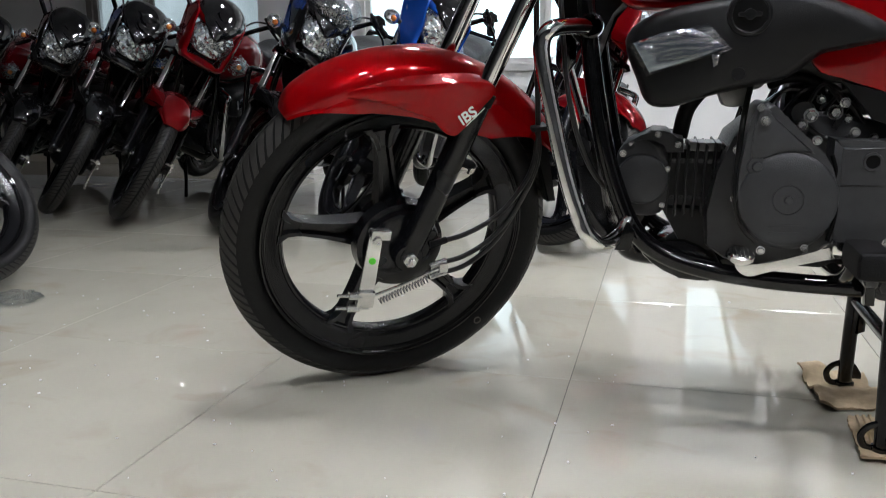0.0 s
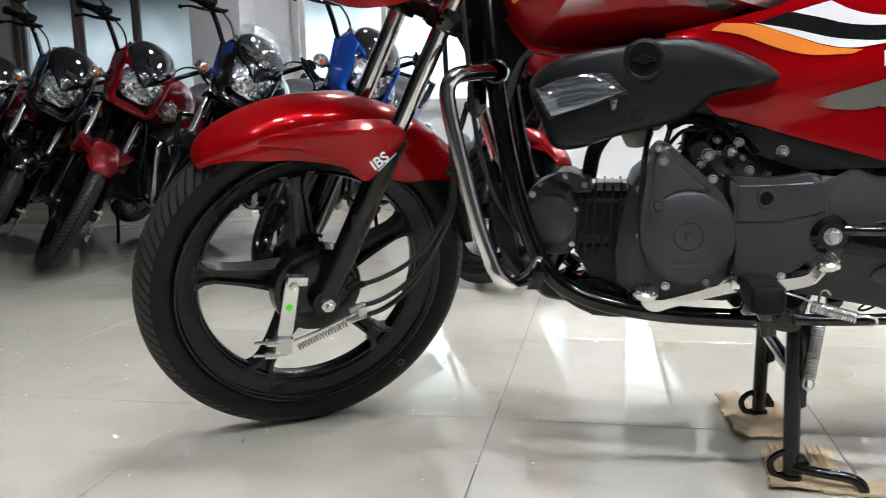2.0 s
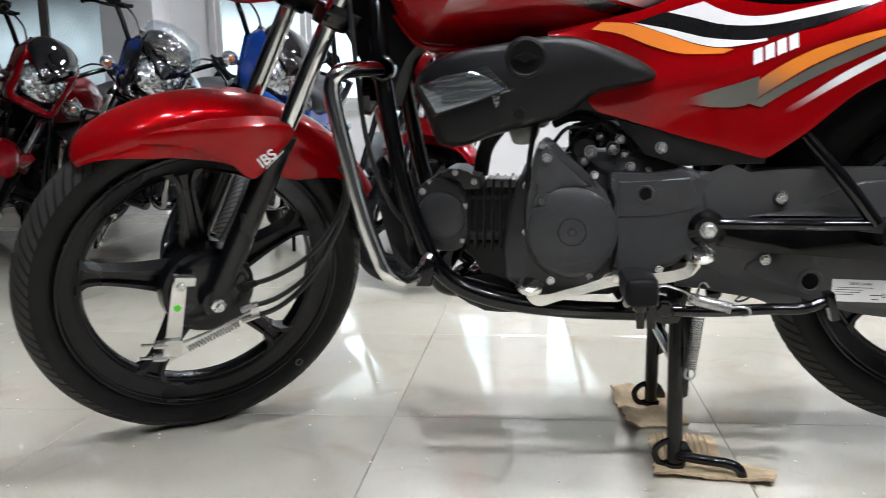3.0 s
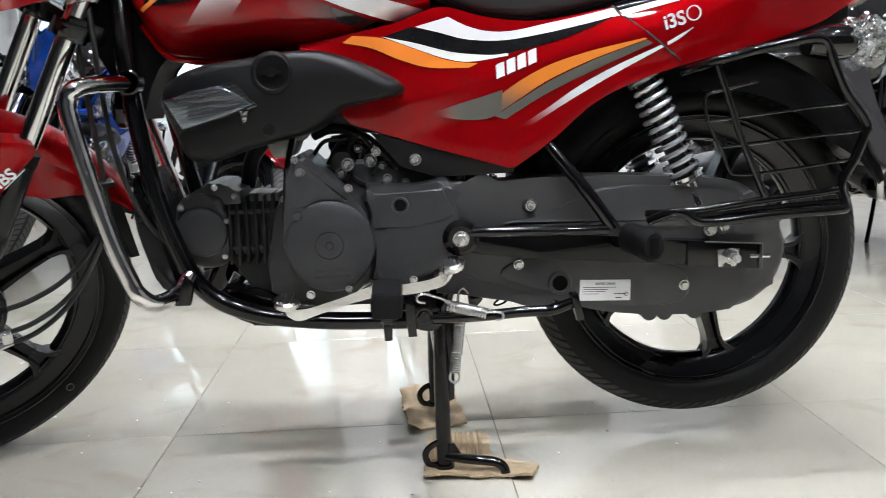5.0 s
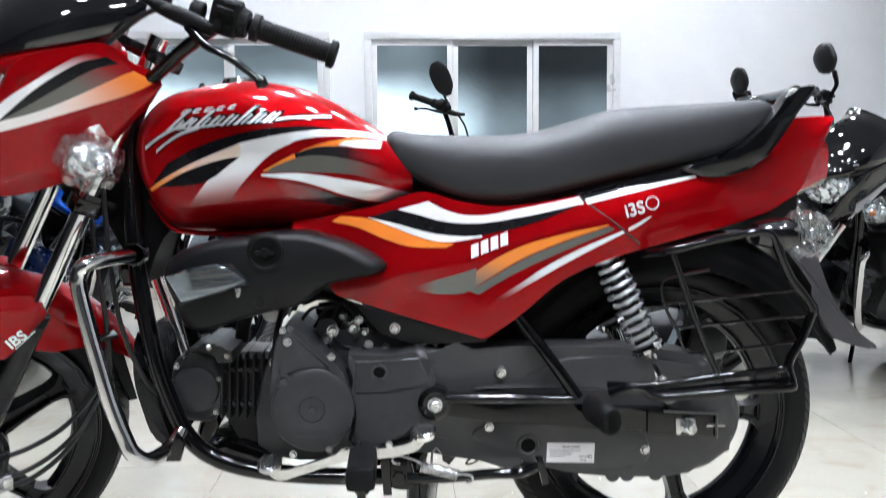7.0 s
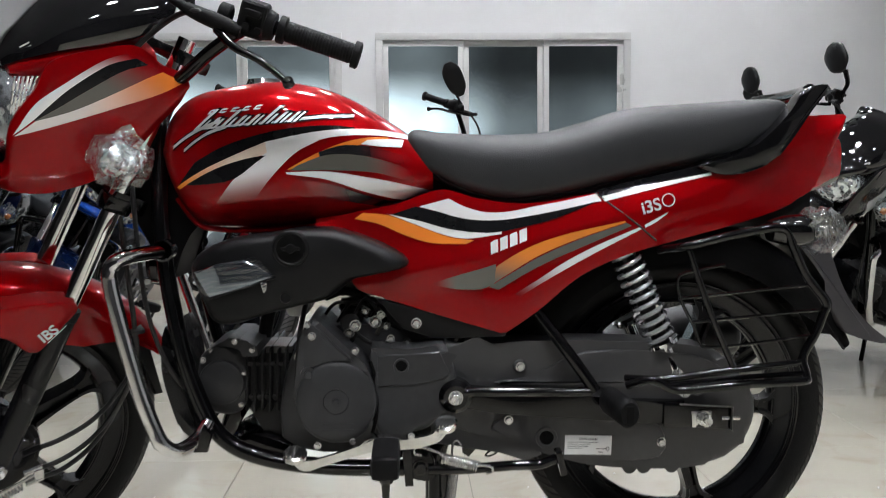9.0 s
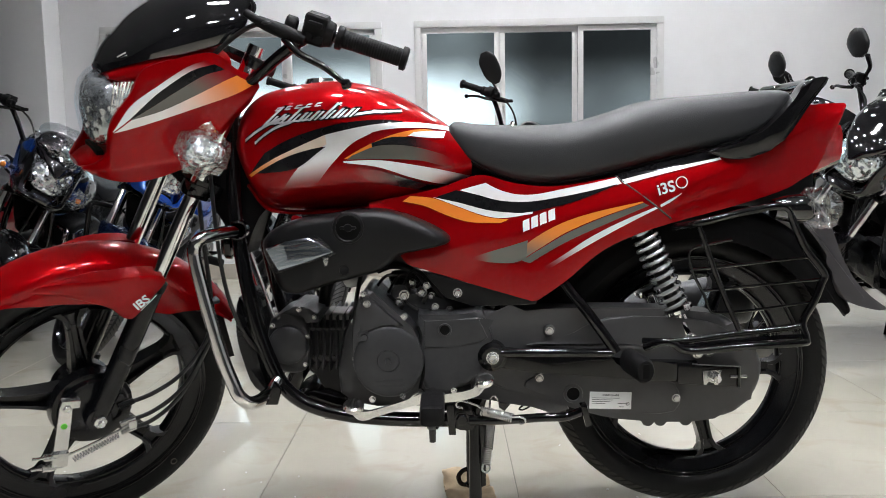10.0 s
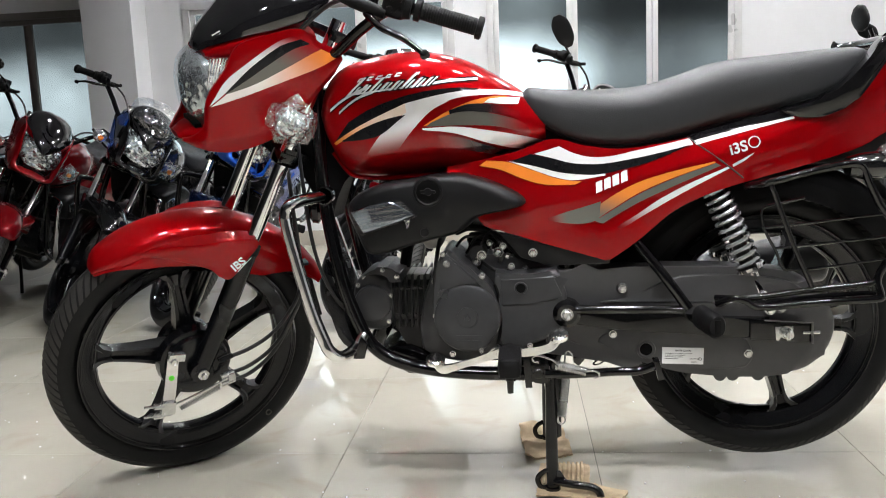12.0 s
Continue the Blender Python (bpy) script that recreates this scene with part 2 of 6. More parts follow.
def tile_material():
    m = mat("polished_cream_tile", (0.495, 0.470, 0.398), 0.035, 0, 0.0, vary=0.06, scale=7, spread=0.02, spec=0.95)
    nt = m.node_tree
    p = nt.nodes["Principled BSDF"]
    src = p.inputs["Base Color"].links[0].from_socket
    info = nt.nodes.new("ShaderNodeObjectInfo")
    tc = nt.nodes.new("ShaderNodeTexCoord")
    n = nt.nodes.new("ShaderNodeTexNoise")
    n.inputs["Scale"].default_value = 5.5
    n.inputs["Detail"].default_value = 8
    n.inputs["Distortion"].default_value = 1.2
    far = nt.nodes.new("ShaderNodeVectorMath")
    far.operation = "SCALE"
    far.inputs[0].default_value = (37.0, 61.0, 23.0)
    nt.links.new(info.outputs["Random"], far.inputs["Scale"])
    add = nt.nodes.new("ShaderNodeVectorMath")
    nt.links.new(tc.outputs["Object"], add.inputs[0])
    nt.links.new(far.outputs[0], add.inputs[1])
    nt.links.new(add.outputs[0], n.inputs["Vector"])
    r = nt.nodes.new("ShaderNodeMapRange")
    r.inputs["From Min"].default_value = 0.56
    r.inputs["From Max"].default_value = 0.78
    nt.links.new(n.outputs["Fac"], r.inputs["Value"])
    mix = nt.nodes.new("ShaderNodeMix")
    mix.data_type = "RGBA"
    mix.inputs[7].default_value = (0.38, 0.31, 0.22, 1)
    k = nt.nodes.new("ShaderNodeMath")
    k.operation = "MULTIPLY"
    k.inputs[1].default_value = 0.55
    nt.links.new(r.outputs[0], k.inputs[0])
    nt.links.new(k.outputs[0], mix.inputs[0])
    nt.links.new(src, mix.inputs[6])
    h = nt.nodes.new("ShaderNodeHueSaturation")
    v = nt.nodes.new("ShaderNodeMapRange")
    v.inputs["To Min"].default_value = 0.97
    v.inputs["To Max"].default_value = 1.03
    nt.links.new(info.outputs["Random"], v.inputs["Value"])
    nt.links.new(v.outputs[0], h.inputs["Value"])
    nt.links.new(mix.outputs[2], h.inputs["Color"])
    nt.links.new(h.outputs[0], p.inputs["Base Color"])
    return m


TILE = tile_material()


# ---- builders ----
def mesh_of(name, bm, material, smooth=True):
    bmesh.ops.recalc_face_normals(bm, faces=bm.faces)
    me = bpy.data.meshes.new(name)
    bm.to_mesh(me)
    bm.free()
    me.materials.append(material)
    if smooth:
        me.shade_smooth()
        me.set_sharp_from_angle(angle=radians(38))
    return me


def part(name, bm, material, parent, label="", m=None):
    ob = new(name, mesh_of(name, bm, material))
    ob.parent = parent
    if m is not None:
        ob.matrix_local = m
    if label:
        tagged(ob, label)
    return ob


def thing(name, bm, material, label, category, kind="", group=""):
    ob = new(name, mesh_of(name, bm, material))
    return tagged(ob, label, category, group, kind)


def put(bm, other, m=None):
    """Adds the geometry of other to bm, moved by m, and frees other."""
    if m is not None:
        other.transform(m)
    me = bpy.data.meshes.new("tmp")
    other.to_mesh(me)
    other.free()
    bm.from_mesh(me)
    bpy.data.meshes.remove(me)
    return bm


def smooth_line(points, step=6, closed=False):
    """A Catmull-Rom line through points (tuples of any length)."""
    pts = [Vector(p) for p in points]
    n = len(pts)
    out = []
    last = n if closed else n - 1
    for i in range(last):
        if closed:
            a, b, c, d = pts[i - 1], pts[i], pts[(i + 1) % n], pts[(i + 2) % n]
        else:
            b, c = pts[i], pts[i + 1]
            a = pts[i - 1] if i else b * 2 - c
            d = pts[i + 2] if i + 2 < n else c * 2 - b
        for k in range(step):
            t = k / step
            out.append(0.5 * (2 * b + (c - a) * t + (2 * a - 5 * b + 4 * c - d) * t * t + (3 * b - a - 3 * c + d) * t**3))
    if not closed:
        out.append(pts[-1])
    return out


def curve(points):
    """z as a smooth function of x through the given (x, z)."""
    line = smooth_line(points, 12)
    xs = np.maximum.accumulate(np.array([p[0] for p in line]) + np.arange(len(line)) * 1e-9)
    zs = np.array([p[1] for p in line])
    return lambda x: float(np.interp(x, xs, zs))


def tube(points, radius, seg=10, step=6, smooth=True, closed=False, flat=1.0):
    """A round bar along a line; radius is a number or a function of 0..1."""
    line = smooth_line(points, step, closed) if smooth else [Vector(p) for p in points]
    bm = bmesh.new()
    rings = []
    n = len(line)
    up = None
    for i, p in enumerate(line):
        if closed:
            d = line[(i + 1) % n] - line[i - 1]
        else:
            d = line[min(i + 1, n - 1)] - line[max(i - 1, 0)]
        d.normalize()
        if up is None:
            up = Vector((0, 0, 1)) if abs(d.z) < 0.9 else Vector((0, 1, 0))
        side = d.cross(up).normalized()
        up = side.cross(d).normalized()
        r = radius(i / max(1, n - 1)) if callable(radius) else radius
        rings.append([bm.verts.new(p + side * (math.cos(a) * r) + up * (math.sin(a) * r * flat)) for a in (2 * math.pi * k / seg for k in range(seg))])
    m = n if closed else n - 1
    for i in range(m):
        a, b = rings[i], rings[(i + 1) % n]
        for k in range(seg):
            bm.faces.new((a[k], a[(k + 1) % seg], b[(k + 1) % seg], b[k]))
    if not closed:
        bm.faces.new(rings[0])
        bm.faces.new(rings[-1])
    return bm


def lathe(profile, seg=32, closed=False):
    """Turned about the y axis: profile of (radius, y)."""
    bm = bmesh.new()
    rings = []
    for r, y in profile:
        rings.append([bm.verts.new((r * math.cos(a), y, r * math.sin(a))) for a in (2 * math.pi * k / seg for k in range(seg))])
    n = len(rings)
    for i in range(n if closed else n - 1):
        a, b = rings[i], rings[(i + 1) % n]
        for k in range(seg):
            bm.faces.new((a[k], a[(k + 1) % seg], b[(k + 1) % seg], b[k]))
    if not closed:
        for ring, r in ((rings[0], profile[0][0]), (rings[-1], profile[-1][0])):
            if r > 1e-5:
                bm.faces.new(ring)
    bmesh.ops.remove_doubles(bm, verts=bm.verts, dist=1e-6)
    return bm


def box(sx, sy, sz, bevel=0.0, at=(0, 0, 0), seg=2):
    bm = bmesh.new()
    bmesh.ops.create_cube(bm, size=1, matrix=Matrix.Translation(at) @ Matrix.Diagonal((sx, sy, sz, 1)))
    if bevel:
        bmesh.ops.bevel(bm, geom=bm.edges[:], offset=bevel, segments=seg, affect="EDGES", profile=0.7)
    return bm


def slab(outline, y0, y1, bevel=0.0, seg=2):
    """A plate with an (x, z) outline, from y0 to y1, with rounded rims."""
    bm = bmesh.new()
    a = [bm.verts.new((x, y0, z)) for x, z in outline]
    b = [bm.verts.new((x, y1, z)) for x, z in outline]
    n = len(a)
    f0 = bm.faces.new(a)
    f1 = bm.faces.new(b)
    for i in range(n):
        bm.faces.new((a[i], a[(i + 1) % n], b[(i + 1) % n], b[i]))
    if bevel:
        edges = list({e for f in (f0, f1) for e in f.edges})
        bmesh.ops.bevel(bm, geom=edges, offset=bevel, segments=seg, affect="EDGES", profile=0.6)
    return bm


def rounded(points, step=4):
    """A closed (x, z) outline rounded through its points."""
    return [(p[0], p[1]) for p in smooth_line(points, step, True)]


def bolt(r=0.008, h=0.007, hexed=True):
    """A bolt head with its flange, whose seat is y = 0 and which points to -y."""
    bm = lathe([(0.0001, -0.002), (r * 1.25, -0.002), (r * 1.3, 0.001)], 14)
    put(bm, lathe([(0.0001, -h), (r * 0.82, -h), (r, -h + 0.0015), (r, 0)], 6 if hexed else 12))
    return bm


def pillow(outline, levels):
    """A cushion-like cover on an (x, z) outline: rings of (y, scale about the middle), the last one closed."""
    bm = bmesh.new()
    n = len(outline)
    cx, cz = sum(p[0] for p in outline) / n, sum(p[1] for p in outline) / n
    rings = [[bm.verts.new((cx + (x - cx) * k, y, cz + (z - cz) * k)) for x, z in outline] for y, k in levels]
    for a, b in zip(rings, rings[1:]):
        for i in range(n):
            bm.faces.new((a[i], a[(i + 1) % n], b[(i + 1) % n], b[i]))
    bm.faces.new(rings[0])
    bm.faces.new(rings[-1])
    return bm


def spring(a, b, radius, wire, turns, seg=6, per=12):
    a, b = Vector(a), Vector(b)
    d = (b - a).normalized()
    s = d.cross(Vector((0, 1, 0))).normalized()
    u = d.cross(s)
    n = int(turns * per)
    pts = [a + (b - a) * (i / n) + s * (radius * math.cos(2 * math.pi * i / per)) + u * (radius * math.sin(2 * math.pi * i / per)) for i in range(n + 1)]
    return tube(pts, wire, seg, smooth=False)


class Hull:
    """A body that is mirrored about y = 0, with outlines top(x), low(x) and half width wide(x)."""

    def __init__(self, x0, x1, top, low, wide, power=2.6, belly=0.5):
        self.x0, self.x1, self.power, self.belly = x0, x1, power, belly
        self.top, self.low, self.wide = curve(top), curve(low), curve(wide)

    def y(self, x, z):
        t, l, w = self.top(x), self.low(x), self.wide(x)
        c = l + (t - l) * self.belly
        k = (z - c) / (t - c) if z > c else (c - z) / (c - l)
        return -w * max(0.0, 1 - min(1, abs(k)) ** self.power) ** (1 / self.power)

    def bm(self, nx=40, na=32):
        bm = bmesh.new()
        rings = []
        for i in range(nx + 1):
            s = 0.5 - 0.5 * math.cos(math.pi * i / nx)
            x = self.x0 + (self.x1 - self.x0) * s
            t, l, w = self.top(x), self.low(x), self.wide(x)
            c = l + (t - l) * self.belly
            ring = []
            for j in range(na):
                a = 2 * math.pi * j / na
                ca, sa = math.cos(a), math.sin(a)
                e = 2 / self.power
                y = w * math.copysign(abs(ca) ** e, ca)
                zz = math.copysign(abs(sa) ** e, sa)
                ring.append(bm.verts.new((x, y, c + zz * ((t - c) if zz > 0 else (c - l)))))
            rings.append(ring)
        for a, b in zip(rings, rings[1:]):
            for j in range(na):
                bm.faces.new((a[j], a[(j + 1) % na], b[(j + 1) % na], b[j]))
        bm.faces.new(rings[0])
        bm.faces.new(rings[-1])
        return bm


class Panel:
    """One side shell between an upper and a lower line, with its y from two functions of x and a swell between them."""

    def __init__(self, x0, x1, up, low, y_up, y_low, swell=0.012, thick=0.012, ridge=None, height=0.007, reach=0.035):
        self.ridge, self.height, self.reach = curve(ridge) if ridge else None, height, reach
        self.x0, self.x1, self.swell, self.thick = x0, x1, swell, thick
        self.up, self.low, self.y_up, self.y_low = curve(up), curve(low), curve(y_up), curve(y_low)

    def y(self, x, z):
        u, l = self.up(x), self.low(x)
        s = min(1, max(0, (z - l) / max(1e-4, u - l)))
        y = self.y_low(x) + (self.y_up(x) - self.y_low(x)) * s - self.swell * (1 - (2 * s - 1) ** 2)
        if self.ridge:
            y -= self.height * max(0.0, 1 - abs(z - self.ridge(x)) / self.reach)
        return y

    def bm(self, nx=60, nz=14, side=1):
        bm = bmesh.new()
        grids = []
        for off in (0.0, self.thick):
            grid = []
            for i in range(nx + 1):
                x = self.x0 + (self.x1 - self.x0) * i / nx
                u, l = self.up(x), self.low(x)
                col = []
                for j in range(nz + 1):
                    z = l + (u - l) * j / nz
                    inset = off * 0.6 * (1 if j == 0 else -1 if j == nz else 0)
                    col.append(bm.verts.new((x, side * (self.y(x, z) + off), z)))
                grid.append(col)
            grids.append(grid)
        a, b = grids
        for i in range(nx):
            for j in range(nz):
                bm.faces.new((a[i][j], a[i + 1][j], a[i + 1][j + 1], a[i][j + 1]))
                bm.faces.new((b[i][j + 1], b[i + 1][j + 1], b[i + 1][j], b[i][j]))
            bm.faces.new((a[i][0], b[i][0], b[i + 1][0], a[i + 1][0]))
            bm.faces.new((a[i][nz], a[i + 1][nz], b[i + 1][nz], b[i][nz]))
        for j in range(nz):
            bm.faces.new((a[0][j], a[0][j + 1], b[0][j + 1], b[0][j]))
            bm.faces.new((a[nx][j], b[nx][j], b[nx][j + 1], a[nx][j + 1]))
        return bm


STICKERS = [0]


def decal(surface, upper, lower, n=36, m=5, lift=0.0008, side=1):
    """A thin sticker on the side of a hull or panel, between two (x, z) lines run from end to end."""
    bm = bmesh.new()
    STICKERS[0] += 1
    lift += 0.00012 * (STICKERS[0] % 16)

    def even(points):
        line = smooth_line(points, 10)
        d = np.r_[0, np.cumsum([(b - a).length for a, b in zip(line, line[1:])])]
        return [(np.interp(s, d, [p[0] for p in line]), np.interp(s, d, [p[1] for p in line])) for s in np.linspace(0, d[-1], n + 1)]

    u, l = even(upper), even(lower)
    rows = []
    for (ux, uz), (lx, lz) in zip(u, l):
        row = []
        for j in range(m + 1):
            s = j / m
            x, z = lx + (ux - lx) * s, lz + (uz - lz) * s
            row.append(bm.verts.new((x, side * (surface.y(x, z) - lift), z)))
        rows.append(row)
    uv = bm.loops.layers.uv.new("UVMap")
    for i, (a, b) in enumerate(zip(rows, rows[1:])):
        for j in range(m):
            f = bm.faces.new((a[j], b[j], b[j + 1], a[j + 1]))
            for loop, (s, t) in zip(f.loops, ((i, j), (i + 1, j), (i + 1, j + 1), (i, j + 1))):
                loop[uv].uv = (s / n, t / m)
    bmesh.ops.remove_doubles(bm, verts=bm.verts, dist=1e-6)
    return bm


def letters(text, size, extrude=0.0004):
    """The built-in font as a mesh, in the x-z plane, facing -y."""
    cu = bpy.data.curves.new("text", "FONT")
    cu.body, cu.size, cu.extrude, cu.offset = text, size, extrude, size * 0.022
    ob = bpy.data.objects.new("text", cu)
    me = bpy.data.meshes.new_from_object(ob)
    bm = bmesh.new()
    bm.from_mesh(me)
    bpy.data.objects.remove(ob)
    bpy.data.curves.remove(cu)
    bpy.data.meshes.remove(me)
    bm.transform(Matrix.Rotation(radians(90), 4, "X"))
    return bm


def at(x, y, z, rx=0, ry=0, rz=0):
    return pose(x, y, z, rx, ry, rz)


# ---- motorcycle ----
RAKE = radians(26)
AXIS = Vector((math.sin(RAKE), 0, math.cos(RAKE)))
STEER_AT = Vector((0.0418, 0, 0.2955))


def steered(degrees):
    """Turns the fork and bars about the steering axis, to the machine's left."""
    return Matrix.Translation(STEER_AT) @ Matrix.Rotation(radians(degrees), 4, AXIS) @ Matrix.Translation(-STEER_AT)


STEER = steered(39.2)
SLANT = Matrix(((1, 0, 0.30, 0), (0, 1, 0, 0), (0, 0, 1, 0), (0, 0, 0, 1)))
FRONT = (-0.0194, 0.2955)
REAR = (1.247, 0.325)


def tyre_bm(r, w):
    prof = []
    inner = r - 0.068
    for k in range(25):
        a = radians(-128 + 256 * k / 24)
        prof.append((r - 0.036 + 0.036 * math.cos(a) * (1.0 if math.cos(a) > 0 else 0.95), w * math.sin(a)))
    prof += [(inner + 0.004, w * 0.62), (inner - 0.004, w * 0.45), (inner - 0.004, -w * 0.45), (inner + 0.004, -w * 0.62)]
    return lathe(prof, 72, closed=True)


def tread_bm(r, w, count=88, lean=0.06):
    """Slanting tread lugs that stand proud of the tyre."""
    bm = bmesh.new()
    for side in (-1, 1):
        for k in range(count):
            t0 = 2 * math.pi * (k + (0.5 if side > 0 else 0)) / count
            rows = []
            for j in range(5):
                s = j / 4
                a = side * radians(7 + 60 * s)
                shift = lean * (s ** 1.3) * 1.9
                half = math.pi / count * (0.78 - 0.14 * s)
                for lift in (0.0013, -0.002):
                    rr = r - 0.036 + (0.036 + lift) * math.cos(a)
                    y = (w + lift) * math.sin(a)
                    rows.append([bm.verts.new((rr * math.cos(t0 + shift + e * half), y, rr * math.sin(t0 + shift + e * half))) for e in (-1, 1)])
            for j in range(4):
                a0, b0, a1, b1 = rows[2 * j], rows[2 * j + 1], rows[2 * j + 2], rows[2 * j + 3]
                bm.faces.new((a0[0], a0[1], a1[1], a1[0]))
                bm.faces.new((a0[0], a1[0], b1[0], b0[0]))
                bm.faces.new((a0[1], b0[1], b1[1], a1[1]))
            bm.faces.new((rows[0][0], rows[1][0], rows[1][1], rows[0][1]))
            bm.faces.new((rows[8][0], rows[8][1], rows[9][1], rows[9][0]))
    return bm


def rim_bm(r):
    o = r - 0.070
    return lathe([(o + 0.006, -0.031), (o + 0.010, -0.033), (o + 0.010, -0.027), (o - 0.004, -0.022), (o - 0.016, -0.017), (o - 0.030, -0.012), (o - 0.034, -0.006), (o - 0.034, 0.006),
                  (o - 0.030, 0.012), (o - 0.016, 0.017), (o - 0.004, 0.022), (o + 0.010, 0.027), (o + 0.010, 0.033), (o + 0.006, 0.031), (o + 0.003, 0.02), (o - 0.004, 0), (o + 0.003, -0.02)], 72, closed=True)


def spoke_bm(r0, r1):
    """One cast arm, a beam with a deep web that widens to the hub and flares at the rim."""
    bm = bmesh.new()
    rings = []
    for k in range(11):
        s = k / 10
        x = r0 + (r1 - r0) * s
        h = 0.027 - 0.014 * math.sin(min(1, s * 1.35) * math.pi / 2) + 0.020 * max(0, (s - 0.82) / 0.18) ** 2
        d = 0.022 - 0.006 * s
        web = 0.45
        sec = [(-h, -d), (-h * 0.55, -d), (-h * 0.35, -d * web), (h * 0.35, -d * web), (h * 0.55, -d), (h, -d), (h, d), (h * 0.55, d), (h * 0.35, d * web), (-h * 0.35, d * web), (-h * 0.55, d), (-h, d)]
        rings.append([bm.verts.new((x, y, z)) for z, y in sec])
    for a, b in zip(rings, rings[1:]):
        for j in range(12):
            bm.faces.new((a[j], a[(j + 1) % 12], b[(j + 1) % 12], b[j]))
    bm.faces.new(rings[0])
    bm.faces.new(rings[-1])
    return bm


def wheel(name, parent, r, w, m, turn, drum):
    root = new(name)
    root.parent = parent
    root.matrix_local = m
    tyre = part("tyre", tyre_bm(r, w), RUBBER, root, "new black rubber tyre with slanted tread")
    part("tread", tread_bm(r, w), TREAD, tyre)
    rim = part("rim", rim_bm(r), ALLOY_BLACK, root)
    for rr, yy, wire in ((r - 0.0610, 0.0345, 0.0022), (r - 0.0685, 0.0330, 0.0018), (r - 0.0985, 0.0125, 0.0030)):
        for sy in (-1, 1):
            part("rim_bead", lathe([(rr + wire * math.cos(a), sy * yy + wire * math.sin(a)) for a in (2 * math.pi * k / 8 for k in range(8))], 72, True), FRAME, rim)
    for k in range(5):
        part("spoke", spoke_bm(0.045, r - 0.096), ALLOY_BLACK, root, m=Matrix.Rotation(-radians(turn + 72 * k), 4, "Y"))
    part("balance_mark", lathe([(0.0055, -0.0006), (0.0075, -0.0010), (0.0075, 0.001), (0.0055, 0.001)], 20, True), GREY_VINYL, tyre, "small grey ring mark", Matrix.Rotation(radians(52), 4, "Y") @ at(r - 0.042, -w - 0.0006, 0)) if r > 0.295 else None
    hub = lathe([(0.012, -0.066), (0.05, -0.066), (drum, -0.055), (drum + 0.004, -0.030), (drum, -0.026), (0.05, -0.02), (0.045, 0.02), (0.06, 0.028), (0.062, 0.05), (0.03, 0.06), (0.012, 0.06)], 40)
    part("hub", hub, ALLOY_BLACK, root)
    return root


def fender_bm(x0, z0, r, a0, a1, half, knots, n=60):
    """A mudguard round (x0, z0), from angle a0 to a1, with a crown and skirts of changing depth."""
    bm = bmesh.new()
    grids = []
    for off in (0.0, -0.004):
        grid = []
        for i in range(n + 1):
            s = i / n
            a = radians(a0 + (a1 - a0) * s)
            taper = (0.42 + 0.58 * math.sqrt(min(1.0, s / 0.16))) * (1.0 if s < 0.8 else 1 - 0.9 * (s - 0.8))
            skirt = float(np.interp(s, knots[0], knots[1]))
            ring = []
            for j in range(25):
                q = -1 + j / 12
                e = abs(q)
                round_ = min(0.034, skirt)
                if e < 0.62:
                    ph = e / 0.62 * math.pi / 2
                    y, fall = half * taper * math.sin(ph), round_ * (1 - math.cos(ph))
                else:
                    k = (e - 0.62) / 0.38
                    y, fall = half * taper * (1.0 + 0.06 * k), round_ + (skirt - round_) * k
                y = math.copysign(y, q)
                rr = r + off - fall - 0.020 * max(0.0, 1 - s / 0.08) ** 2
                ring.append(bm.verts.new((x0 + rr * math.cos(a), y + (off * -math.copysign(1, q) if e > 0.7 else 0), z0 + rr * math.sin(a))))
            grid.append(ring)
        grids.append(grid)
    a, b = grids
    for i in range(n):
        for j in range(24):
            bm.faces.new((a[i][j], a[i + 1][j], a[i + 1][j + 1], a[i][j + 1]))
            bm.faces.new((b[i][j + 1], b[i + 1][j + 1], b[i + 1][j], b[i][j]))
        for j in (0, 24):
            bm.faces.new((a[i][j], b[i][j], b[i + 1][j], a[i + 1][j]))
    for i in (0, n):
        for j in range(24):
            bm.faces.new((a[i][j], a[i][j + 1], b[i][j + 1], b[i][j]))
    return bm


def cheek(outline, sy):
    """The side of the mudguard, which swells out from its skirt to cover the fork."""
    def y(x):
        k = min(1.0, max(0.0, (x + 0.110) / 0.150))
        return 0.064 + 0.060 * k * k * (3 - 2 * k)

    cx, cz = 0.045, 0.563
    bm = bmesh.new()
    rings = []
    for off, k in ((-0.050, 1.0), (-0.006, 1.0), (-0.0015, 0.985), (0.0, 0.94), (0.0005, 0.7), (0.0008, 0.35)):
        rings.append([bm.verts.new((cx + (x - cx) * k, sy * max(0.04, y(cx + (x - cx) * k) + off), cz + (z - cz) * k)) for x, z in outline])
    n = len(outline)
    for a, b in zip(rings, rings[1:]):
        for i in range(n):
            bm.faces.new((a[i], a[(i + 1) % n], b[(i + 1) % n], b[i]))
    bm.faces.new(rings[0])
    bm.faces.new(rings[-1])
    return bm


